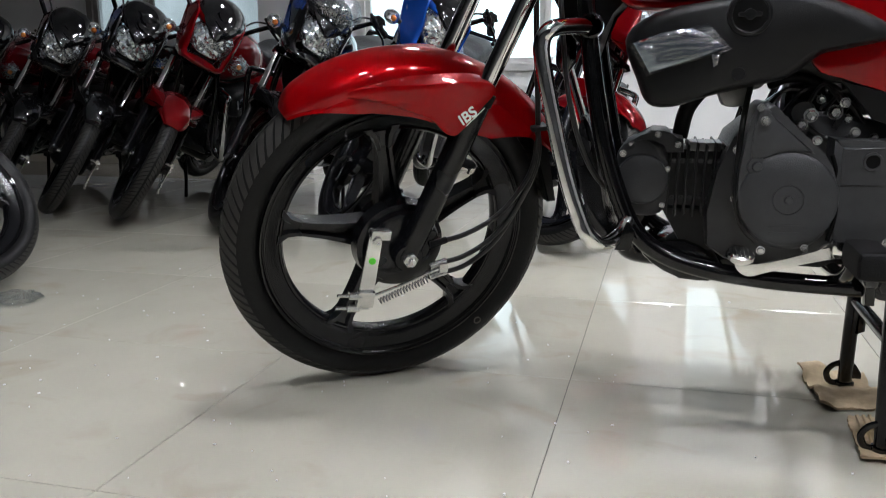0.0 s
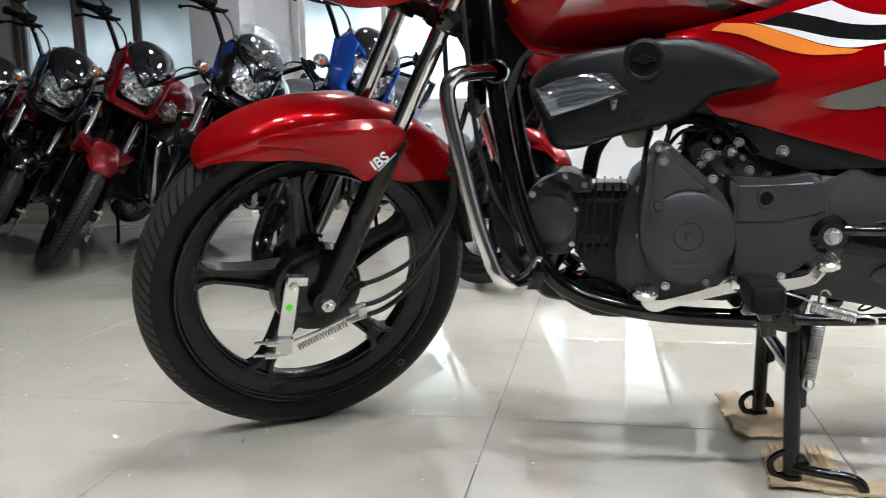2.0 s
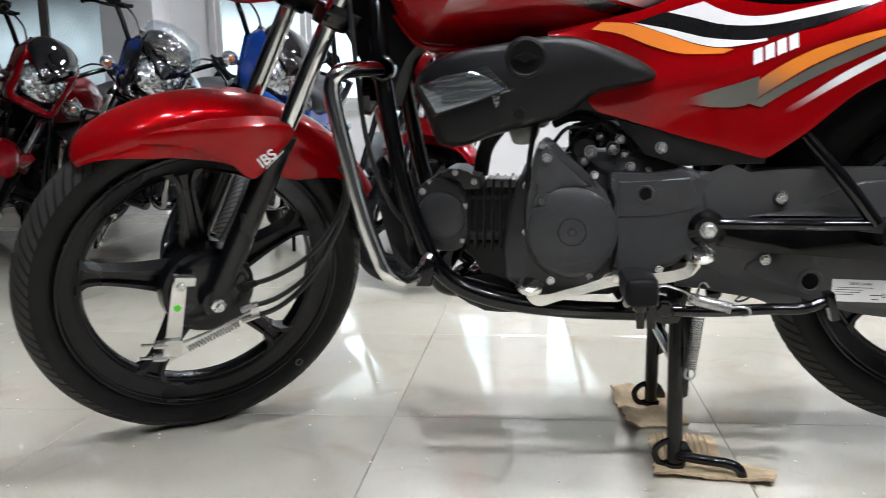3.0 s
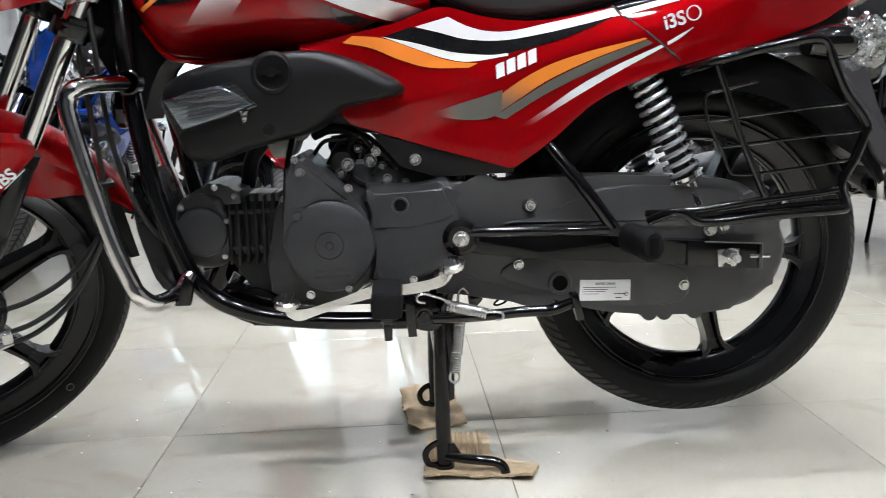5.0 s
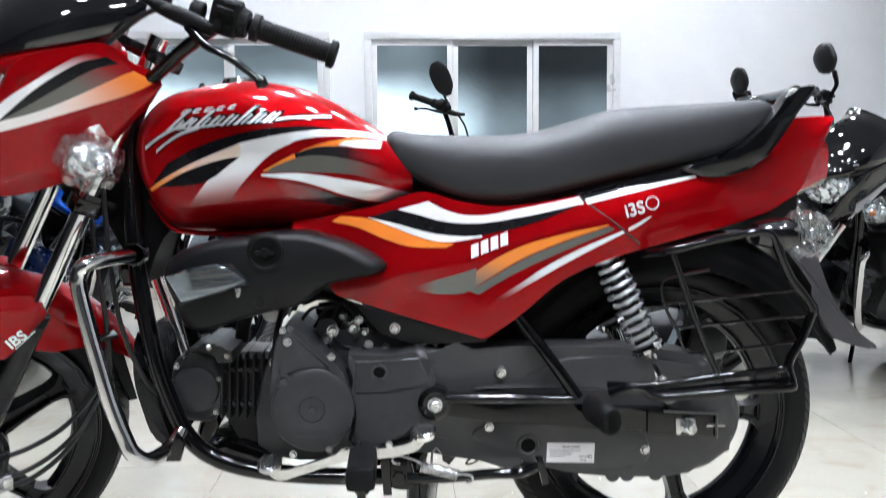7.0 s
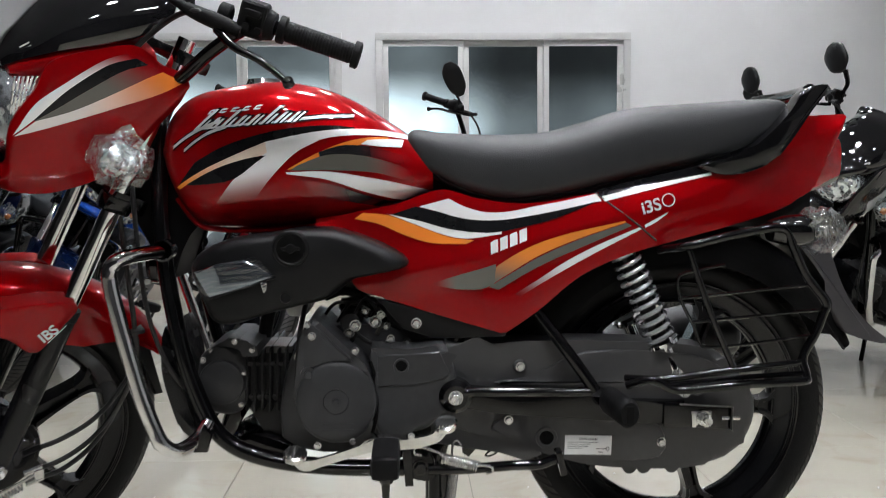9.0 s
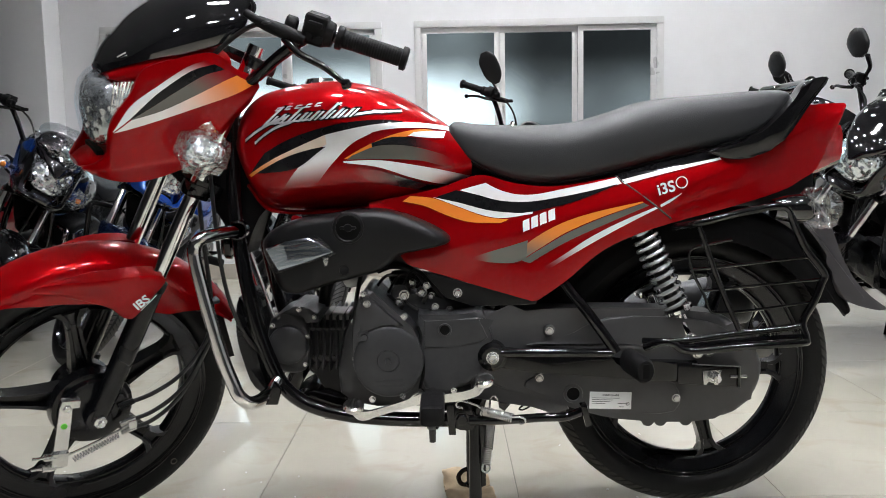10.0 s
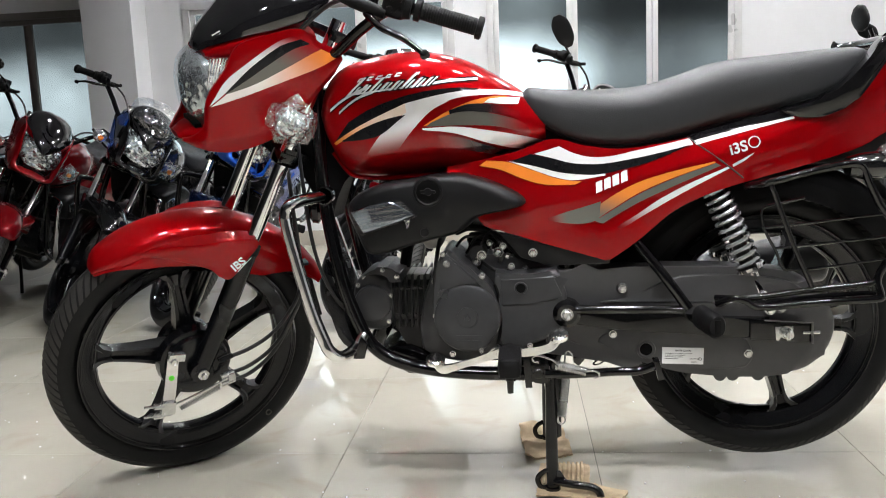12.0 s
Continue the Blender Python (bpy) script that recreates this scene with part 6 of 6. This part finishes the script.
def window(name, x0, x1, z0, z1, panes, frame_mat, label):
    root = tagged(new(name), label, "window", "", "structure")
    y = 3.70
    w = 0.045
    for nm, a, b, c, d in (("window_frame", x0, x1, z1 - w, z1), ("window_sill", x0, x1, z0, z0 + w)):
        part(nm, box(b - a, 0.07, d - c, 0.004, at=((a + b) / 2, y + 0.018, (c + d) / 2)), frame_mat, root)
    for a in (x0, x1 - w):
        part("window_frame", box(w, 0.07, z1 - z0 - 2 * w, 0.004, at=(a + w / 2, y + 0.018, (z0 + z1) / 2)), frame_mat, root)
    step = (x1 - x0 - 2 * w) / panes
    for k in range(panes):
        a = x0 + w + step * k
        yy = y + (0.030 if k % 2 else 0.012)
        for nm, bx_ in (("sash_rail", (step, 0.022, 0.035, a + step / 2, z1 - w - 0.0175)), ("sash_rail", (step, 0.022, 0.035, a + step / 2, z0 + w + 0.0175))):
            part(nm, box(bx_[0] - 0.002, bx_[1], bx_[2], 0.003, at=(bx_[3], yy, bx_[4])), frame_mat, root)
        for xx in (a + 0.018, a + step - 0.018):
            part("sash_stile", box(0.034, 0.024, z1 - z0 - 2 * w - 0.072, 0.003, at=(xx, yy, (z0 + z1) / 2)), frame_mat, root)
        pane = part("pane", box(step - 0.07, 0.005, z1 - z0 - 2 * w - 0.07, at=(a + step / 2, yy, (z0 + z1) / 2)), GLASS, root, "frosted glass pane")
        pane.visible_shadow = False
    return root


window("window_1", *WIN[0], 3, ALU_FRAME, "three-pane sliding window with frosted glass")
window("window_2", *WIN[1], 3, ALU_FRAME, "three-pane sliding window with frosted glass")
window("window_3", *WIN[2], 3, GREY_FRAME, "brown-grey sliding window with frosted bluish glass")
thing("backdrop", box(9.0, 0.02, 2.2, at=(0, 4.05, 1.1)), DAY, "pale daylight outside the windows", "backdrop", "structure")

# ceiling lights: recessed round lamps in rows; wall row added to brighten the wall
LAMP = emitter("lamp_diffuser", (0.94, 1.0, 1.01), 262.0)
for y, xs in ((-2.6, (0.6, 1.8)), (-1.3, (0.45, 1.25, 2.05)), (-0.1, (0.45, 1.25)), (1.0, (0.7, 1.6)), (2.75, (-0.5, 0.8, 1.9, 3.0))):
    for x in xs:
        root = tagged(new("ceiling_light"), "small round recessed ceiling light, lit", "ceiling light", "ceiling lights")
        root.location = (x, y, CEILING)
        part("trim_ring", lathe([(0.110, -0.006), (0.122, -0.008), (0.130, 0.0), (0.110, 0.0)], 32, True), CEIL, root, m=at(0, 0, -0.001, 90, 0, 0))
        # Unseen baffle, added to narrow the beam and keep the far floor dark.
        part("baffle", lathe([(0.112, 0.0), (0.112, -0.065), (0.118, -0.065), (0.118, 0.0)], 32), LOW_BOUNCE, root, "dark round baffle, added to narrow the beam", at(0, 0, 0, 90, 0, 0))
        part("diffuser", lathe([(0.0001, -0.002), (0.110, -0.002), (0.110, 0.004)], 32), LAMP, root, m=at(0, 0, -0.006, -90, 0, 0))

# floor
thing("floor", box(10.4, 7.9, 0.10, at=(0, -0.25, -0.0535)), GROUT, "glossy cream vitrified tile floor with thin dark joints", "floor", "structure")
floor = bpy.data.objects["floor"]

# ---- things ----
main, tank, tk, sp, side = build_bike("motorcycle", RED, RED, "red commuter motorcycle with white and orange stripes on its centre stand", True)

# tank stripes
strip(tank, [(0.407, 0.781), (0.455, 0.806), (0.513, 0.825), (0.569, 0.836), (0.625, 0.840), (0.669, 0.837)], [(0.373, 0.741), (0.418, 0.767), (0.466, 0.789), (0.524, 0.812), (0.591, 0.826), (0.669, 0.833)], BLACK_VINYL, tk)
strip(tank, [(0.370, 0.740), (0.418, 0.767), (0.466, 0.789), (0.524, 0.813)], [(0.375, 0.736), (0.418, 0.758), (0.465, 0.778), (0.527, 0.793)], CREAM_FADE, tk)
strip(tank, [(0.524, 0.813), (0.580, 0.825), (0.636, 0.833), (0.702, 0.834), (0.760, 0.827)], [(0.527, 0.793), (0.582, 0.807), (0.635, 0.821), (0.701, 0.824), (0.763, 0.818)], WHITE_VINYL, tk)
strip(tank, [(0.527, 0.796), (0.497, 0.776), (0.469, 0.750), (0.438, 0.712)], [(0.611, 0.815), (0.573, 0.795), (0.535, 0.758), (0.504, 0.720)], WHITE_FADE_OUT, tk)
strip(tank, [(0.391, 0.745), (0.442, 0.770), (0.489, 0.785), (0.525, 0.791)], [(0.393, 0.743), (0.440, 0.746), (0.475, 0.755), (0.511, 0.781)], BLACK_VINYL, tk)
strip(tank, [(0.559, 0.768), (0.601, 0.791), (0.646, 0.810), (0.690, 0.820), (0.723, 0.821)], [(0.562, 0.767), (0.614, 0.784), (0.659, 0.802), (0.690, 0.811), (0.726, 0.818)], ORANGE_VINYL, tk)
strip(tank, [(0.690, 0.816), (0.723, 0.818), (0.751, 0.817)], [(0.679, 0.809), (0.714, 0.805), (0.747, 0.804)], WHITE_VINYL, tk)
strip(tank, [(0.610, 0.796), (0.650, 0.807), (0.700, 0.804), (0.748, 0.790)], [(0.612, 0.788), (0.660, 0.791), (0.710, 0.785), (0.752, 0.774)], BLACK_OUT, tk)
strip(tank, [(0.575, 0.774), (0.623, 0.791), (0.678, 0.790), (0.735, 0.776), (0.765, 0.762)], [(0.564, 0.766), (0.633, 0.766), (0.699, 0.762), (0.740, 0.752), (0.768, 0.744)], GREY_OUT, tk)
strip(tank, [(0.556, 0.763), (0.622, 0.764), (0.688, 0.754), (0.743, 0.743), (0.809, 0.727)], [(0.558, 0.760), (0.621, 0.751), (0.687, 0.729), (0.748, 0.715), (0.795, 0.719)], WHITE_VINYL, tk)
strip(tank, [(0.580, 0.752), (0.632, 0.742), (0.686, 0.724), (0.735, 0.712), (0.772, 0.714)], [(0.600, 0.726), (0.650, 0.715), (0.700, 0.705), (0.740, 0.701), (0.770, 0.707)], BLACK_FADE, tk)


def ribbon(surface, line, half, material, parent, name="emblem_stroke", label=""):
    up = [(x, z + half) for x, z in line]
    lo = [(x, z - half) for x, z in line]
    return part(name, decal(surface, up, lo, 20, 8, 0.0016), material, parent, label)


# the tank's name badge as plain slanted silver shapes over a dark shadow


def slant(surface, x, z, w, h, material, parent, lean=0.85, rise=0.10, lift=0.0016):
    """A slanting lozenge standing on (x, z)."""
    top = [(x + lean * h, z + h), (x + lean * h + w * 0.5, z + h + rise * w * 0.5 + 0.001), (x + lean * h + w, z + h + rise * w)]
    low = [(x, z), (x + w * 0.5, z + rise * w * 0.5 - 0.001), (x + w, z + rise * w)]
    return part("emblem_stroke", decal(surface, top, low, 6, 4, lift), material, parent)


for layer, (material, grow) in enumerate(((BLACK_VINYL, 0.0022), (SILVER, 0.0))):
    lift = 0.0014 + 0.0022 * layer
    for i in range(8):
        x, z = 0.405 + 0.0220 * i, 0.833 + 0.0018 * i
        tall = (0.034, 0.018, 0.029, 0.017, 0.017, 0.029, 0.018, 0.016)[i]
        slant(tank, x - grow * 1.6, z - grow, 0.0068 + 2 * grow, tall + 2 * grow, material, tk, 1.05, lift=lift)
        slant(tank, x + 0.0105 - grow * 1.6, z + 0.001 - grow, 0.0052 + 2 * grow, 0.015 + 2 * grow, material, tk, 1.05, lift=lift)
    for line, half in (([(0.368, 0.806), (0.395, 0.824), (0.425, 0.839), (0.450, 0.848)], 0.0028), ([(0.388, 0.800), (0.408, 0.815), (0.432, 0.829), (0.460, 0.838)], 0.0026),
                       ([(0.410, 0.835), (0.450, 0.838), (0.500, 0.843), (0.560, 0.847)], 0.0016), ([(0.575, 0.850), (0.62, 0.855), (0.668, 0.857)], 0.0024)):
        ribbon(tank, line, half + grow, material, tk)
for i in range(5):
    slant(tank, 0.428 + 0.0190 * i, 0.8600 + 0.0018 * i, 0.0030, 0.0058, SILVER, tk, 0.8, 0.08, 0.0022)
    slant(tank, 0.4275 + 0.0190 * i, 0.8598 + 0.0018 * i, 0.0125, 0.0012, SILVER, tk, 0.8, 0.08, 0.0022)
    slant(tank, 0.4320 + 0.0190 * i, 0.8650 + 0.0018 * i, 0.0110, 0.0012, SILVER, tk, 0.8, 0.08, 0.0022)

# side panel stripes
strip(sp, [(0.825, 0.717), (0.852, 0.703), (0.885, 0.694), (0.923, 0.694), (0.972, 0.703), (1.026, 0.713), (1.074, 0.723)], [(0.775, 0.704), (0.808, 0.695), (0.852, 0.683), (0.906, 0.680), (0.961, 0.687), (1.015, 0.697), (1.082, 0.711)], WHITE_VINYL, side)
strip(sp, [(0.769, 0.704), (0.808, 0.695), (0.852, 0.683), (0.906, 0.680), (0.961, 0.687), (1.015, 0.697), (1.078, 0.711)], [(0.728, 0.691), (0.774, 0.680), (0.829, 0.665), (0.889, 0.658), (0.938, 0.666), (0.993, 0.679), (1.040, 0.696), (1.076, 0.7105)], BLACK_VINYL, side)
strip(sp, [(0.721, 0.692), (0.774, 0.680), (0.829, 0.665), (0.884, 0.659), (0.913, 0.661)], [(0.728, 0.690), (0.774, 0.672), (0.818, 0.656), (0.856, 0.650), (0.913, 0.657)], WHITE_VINYL, side)
strip(sp, [(0.680, 0.694), (0.725, 0.689), (0.774, 0.671), (0.823, 0.653), (0.867, 0.647)], [(0.665, 0.684), (0.707, 0.675), (0.751, 0.656), (0.795, 0.643), (0.853, 0.641)], ORANGE_VINYL, side)
strip(sp, [(1.081, 0.718), (1.132, 0.730), (1.205, 0.745), (1.270, 0.757)], [(1.087, 0.710), (1.132, 0.721), (1.205, 0.738), (1.273, 0.753)], WHITE_VINYL, side)
strip(sp, [(1.074, 0.728), (1.132, 0.743), (1.206, 0.759), (1.263, 0.771)], [(1.081, 0.718), (1.132, 0.730), (1.206, 0.745), (1.271, 0.757)], BLACK_VINYL, side)
strip(sp, [(0.871, 0.574), (0.913, 0.609), (0.968, 0.639), (1.032, 0.659), (1.119, 0.677)], [(0.897, 0.573), (0.935, 0.597), (0.978, 0.622), (1.043, 0.649), (1.122, 0.675)], ORANGE_FADE, side)
strip(sp, [(0.798, 0.576), (0.837, 0.588), (0.870, 0.597), (0.903, 0.607)], [(0.801, 0.571), (0.836, 0.565), (0.874, 0.564), (0.900, 0.572)], GREY_FADE, side)
strip(sp, [(0.891, 0.568), (0.937, 0.596), (0.981, 0.621), (1.045, 0.648), (1.122, 0.674)], [(0.907, 0.563), (0.951, 0.589), (0.994, 0.611), (1.059, 0.639), (1.132, 0.669)], GREY_VINYL, side)
strip(sp, [(0.934, 0.555), (0.976, 0.581), (1.021, 0.610), (1.077, 0.638), (1.145, 0.666)], [(0.943, 0.551), (0.986, 0.577), (1.032, 0.603), (1.085, 0.631), (1.149, 0.663)], WHITE_FADE, side)
strip(sp, [(1.154, 0.670), (1.171, 0.679), (1.194, 0.691)], [(1.155, 0.665), (1.174, 0.675), (1.194, 0.690)], WHITE_VINYL, side)
# plain emblem bars and the small mark
for i in range(4):
    x = 0.894 + 0.0162 * i
    z = 0.629 + 0.0062 * i
    ribbon(sp, [(x, z + 0.004), (x + 0.006, z + 0.007), (x + 0.0125, z + 0.009)], 0.0105, WHITE_VINYL, side, label="white emblem in four blocks" if i == 0 else "")
mark = letters("i3S", 0.029)
part("lettering", mark, WHITE_VINYL, side, "white letters", at(1.150, min(sp.y(1.152, 0.697), sp.y(1.19, 0.71)) - 0.0022, 0.688, 0, -15, 1))
part("mark_ring", lathe([(0.0095, -0.0004), (0.0115, -0.0004), (0.0115, 0.001), (0.0095, 0.001)], 24, True), WHITE_VINYL, side, m=at(1.194, sp.y(1.194, 0.712) - 0.0030, 0.7115))
seam = [(x, sp.y(x, z) - 0.0003, z) for x, z in ((1.071, 0.726), (1.092, 0.709), (1.134, 0.677), (1.176, 0.643))]
part("panel_gap", tube(seam, 0.0016, 6, 4), INK, side)

# ---- row of parked motorcycles ----
row, *_ = build_bike("parked_motorcycle", BLACK_PAINT, BLACK_PAINT, "black motorcycle with red trim on its side stand in a row", False, "parked motorcycles")


def repaint(ob, table):
    for o in (ob, *ob.children_recursive):
        if o.type == "MESH":
            key = o.name.split(".")[0]
            if key in table:
                o.material_slots[0].link = "OBJECT"
                o.material_slots[0].material = table[key]


def parked(x, y, heading=76, lean=18, size=0.95):
    """The pose of a parked machine whose front tyre meets the floor at (x, y)."""
    turn = Matrix.Rotation(radians(heading), 4, "Z") @ Matrix.Rotation(radians(lean), 4, "X") @ Matrix.Diagonal((size, size, size, 1))
    foot = turn @ Vector((-0.045, -0.085, 0.0))
    return Matrix.Translation((x - foot.x, y - foot.y, -foot.z - 0.002)) @ turn


SPOTS = [(-2.96, 1.66, "deep"), (-2.50, 1.66, "deep"), (-2.01, 1.51, "blueblack"), (-1.603, 1.436, "red"), (-1.104, 1.363, "blueblack"), (-0.63, 1.34, "blue"), (0.125, 1.30, "red"),
         (0.78, 1.60, "black"), (1.27, 1.78, "black"), (2.26, 2.25, "black")]
LOOKS = {
    "deep": ({"cowl_fin": RED_DARK, "cowl_flash": RED_DARK, "fuel_tank": RED_DEEP, "side_panel": RED_DEEP, "tank_seam": RED_DEEP}, "black and dark red motorcycle on its side stand in a row"),
    "blueblack": ({"cowl_fin": BLUE_MID, "cowl_flash": BLUE_MID, "fuel_tank": BLACK_PAINT, "side_panel": BLACK_PAINT, "cowl_chin": BLACK_PAINT}, "black and dark blue motorcycle on its side stand in a row"),
    "red": ({"cowl_fin": RED_DARK, "cowl_flash": RED_DARK, "cowl_brow": RED_DARK, "headlamp_cowl": RED_DARK, "fuel_tank": RED_DARK, "side_panel": RED_DARK, "cowl_chin": RED_DARK, "front_mudguard": RED_DARK, "mudguard_bracket": RED_DARK, "tank_seam": RED_DARK, "tail_top": RED_DARK}, "dark red motorcycle on its side stand in a row"),
    "blue": ({"cowl_fin": BLUE, "cowl_flash": BLUE, "cowl_brow": BLUE, "headlamp_cowl": BLUE, "fuel_tank": BLUE, "side_panel": BLUE, "cowl_chin": BLUE, "front_mudguard": BLUE_DEEP, "mudguard_bracket": BLUE_DEEP, "tank_seam": BLUE, "tail_top": BLUE}, "bright blue motorcycle on its side stand in a row"),
    "black": ({"cowl_fin": BLACK_PAINT, "cowl_flash": BLACK_PAINT, "fuel_tank": BLACK_PAINT, "side_panel": BLACK_PAINT, "tank_seam": BLACK_PAINT}, "black motorcycle on its side stand in a row"),
}
bare = []
for n, (x, y, kind) in enumerate(SPOTS):
    turn, size = (90, 0.892) if n < 6 else (99, 0.90) if n == 6 else (76, 0.74 if n == 8 else 0.90)
    ob = copy_thing(row, parked(x, y, turn, 18.8, size)) if n else row
    table, words = LOOKS[kind]
    repaint(ob, table)
    tagged(ob, words)
    if n == 4:
        part("film_wrap", crumple(0.125, 0.125, 0.065, 31, 0.018), WRAP, ob, "crumpled clear film over the visor", STEER @ at(0.16, 0, 1.045, 0, -20, 0))
    if n == 7:
        for o in [c for c in ob.children_recursive if c.name.split(".")[0] == "mirror_head"]:
            o.matrix_basis = at(0.338, 0.345, 1.158, 0, -30, 80) @ Matrix.Diagonal((1.3, 1, 1.15, 1))
    if n in (4, 5, 6, 8):
        bare.append(ob)
angled, *_ = build_bike("parked_motorcycle", BLACK_PAINT, BLACK_PAINT, "black motorcycle with white cowl stripes standing at an angle", False, "parked motorcycles", steered(29), True)
repaint(angled, {"cowl_flash": WHITE_VINYL})
behind = copy_thing(angled, parked(1.88, 1.70, 11, 19, 0.889))
for o in [c for c in behind.children if c.name.split(".")[0] == "mirror"]:
    o.matrix_basis = o.matrix_basis @ Matrix.Translation((0.052, 0.080, -0.084))
angled.matrix_basis = parked(1.965, 1.357, 11, 19, 0.889)
other = copy_thing(row, parked(-1.362, 0.31, 215, 24, 0.90))
row.matrix_basis = parked(*SPOTS[0][:2], 90, 18.8, 0.892)
repaint(other, LOOKS["black"][0])
tagged(other, "black motorcycle parked apart from the row")

for ob in bare:
    for o in [c for c in ob.children_recursive if c.name.split(".")[0] in ("mirror", "mirror_head")]:
        bpy.data.objects.remove(o)

# cardboard under the stand
def cardboard(cx, cy, w, d, turn, seed, crush, label):
    """A torn, rumpled sheet with ragged edges."""
    bm = bmesh.new()
    n = 22
    r = random.Random(seed)
    o = Vector((seed * 3.7, seed * 1.3, 0.5))
    grids = []
    edge = [r.uniform(0.945, 1.0) for _ in range(4 * n)]
    for lay in (0, 1):
        grid = []
        for i in range(n + 1):
            row = []
            for j in range(n + 1):
                u, v = 2 * i / n - 1, 2 * j / n - 1
                k = max(abs(u), abs(v))
                ang = int((math.atan2(v, u) / math.pi + 1) * 2 * n) % (4 * n)
                e = 1 if k < 0.75 else 1 + (edge[ang] - 1) * (k - 0.75) * 4
                x, y = u * w * e, v * d * e
                p = Vector((x * 16, y * 16, 0)) + o
                z = crush * max(0, 0.25 + noise.noise(p) + 0.5 * noise.noise(p * 2.3)) * (0.4 + 0.6 * k * k)
                row.append(bm.verts.new((x, y, 0.0012 + z + lay * 0.004)))
            grid.append(row)
        grids.append(grid)
    a, b = grids
    for i in range(n):
        for j in range(n):
            bm.faces.new((a[i][j], a[i][j + 1], a[i + 1][j + 1], a[i + 1][j]))
            bm.faces.new((b[i][j], b[i + 1][j], b[i + 1][j + 1], b[i][j + 1]))
    for i in range(n):
        bm.faces.new((a[i][0], a[i + 1][0], b[i + 1][0], b[i][0]))
        bm.faces.new((a[i][n], b[i][n], b[i + 1][n], a[i + 1][n]))
        bm.faces.new((a[0][i], b[0][i], b[0][i + 1], a[0][i + 1]))
        bm.faces.new((a[n][i], a[n][i + 1], b[n][i + 1], b[n][i]))
    bm.transform(at(cx, cy, 0, 0, 0, turn))
    return thing("cardboard_piece", bm, CARD, label, "cardboard")


cardboard(0.787, 0.125, 0.054, 0.098, 5, 2, 0.022, "crushed brown cardboard under the far stand foot")
cc2 = cardboard(0.822, -0.095, 0.056, 0.086, -4, 3, 0.008, "torn corrugated cardboard under the near stand foot")
cardboard(0.905, -0.160, 0.040, 0.030, -20, 8, 0.012, "torn scrap of brown cardboard beside the stand")
for i in range(9):
    x = 0.784 + 0.0098 * i
    part("flute", tube([(x + 0.004, -0.014 + 0.002 * (i % 3), 0.0085), (x + 0.001, -0.060, 0.0085), (x - 0.004, -0.120 - 0.004 * (i % 2), 0.008)], 0.0034, 6, 3), CARD, cc2)

# bits of film and grit on the floor
bm = bmesh.new()
r = random.Random(11)
for i in range(210):
    x, y = r.uniform(-1.3, 1.9), r.uniform(-0.75, 0.75)
    if i < 26:
        x, y = r.gauss(-0.75, 0.22), r.gauss(0.12, 0.25)
    elif i < 120:
        x, y = r.uniform(-1.4, 0.4), r.uniform(-0.9, 0.3)
    a, k = r.uniform(0, 3.1), r.uniform(0.0012, 0.0035)
    ca, sa = math.cos(a) * k, math.sin(a) * k
    q = r.uniform(0.3, 1.0)
    pts = [(x + ca, y + sa), (x - sa * q, y + ca * q), (x - ca, y - sa), (x + sa * q, y - ca * q)]
    lo = [bm.verts.new((u, v, 0.0003)) for u, v in pts]
    hi = [bm.verts.new((u, v, 0.0012 + r.uniform(0, 0.0012))) for u, v in pts]
    bm.faces.new(hi)
    for n in range(4):
        bm.faces.new((lo[n], lo[(n + 1) % 4], hi[(n + 1) % 4], hi[n]))
thing("floor_litter", bm, LABEL, "tiny scraps of clear film and grit on the floor", "litter", "stuff")
scrap = crumple(0.060, 0.045, 0.016, 21, 0.016)
scrap.transform(Matrix.Translation((-1.150, 0.295, 0.014)))
thing("plastic_film", scrap, WRAP, "crumpled clear plastic film beside a tyre", "plastic film")

# floor tiles, last
nx0, nx1 = math.floor((FLOOR_X0 - JOINT_X) / TILE_SIZE), math.ceil((FLOOR_X1 - JOINT_X) / TILE_SIZE)
ny0, ny1 = math.floor((FLOOR_Y0 - JOINT_Y) / TILE_SIZE), math.ceil((FLOOR_Y1 - JOINT_Y) / TILE_SIZE)
shared = None
for i in range(nx0, nx1):
    for j in range(ny0, ny1):
        x0, x1 = max(FLOOR_X0, JOINT_X + i * TILE_SIZE), min(FLOOR_X1, JOINT_X + (i + 1) * TILE_SIZE)
        y0, y1 = max(FLOOR_Y0, JOINT_Y + j * TILE_SIZE), min(FLOOR_Y1, JOINT_Y + (j + 1) * TILE_SIZE)
        whole = abs(x1 - x0 - TILE_SIZE) < 1e-6 and abs(y1 - y0 - TILE_SIZE) < 1e-6
        if min(x1 - x0, y1 - y0) < 0.01:
            continue
        if whole and shared:
            ob = new("tile", shared)
        else:
            me = mesh_of("tile", box(x1 - x0 - 0.0014, y1 - y0 - 0.0014, 0.008, 0.0006, seg=1), TILE, False)
            ob = new("tile", me)
            if whole:
                shared = me
        ob.parent = floor
        ob.location = ((x0 + x1) / 2, (y0 + y1) / 2, -0.004)
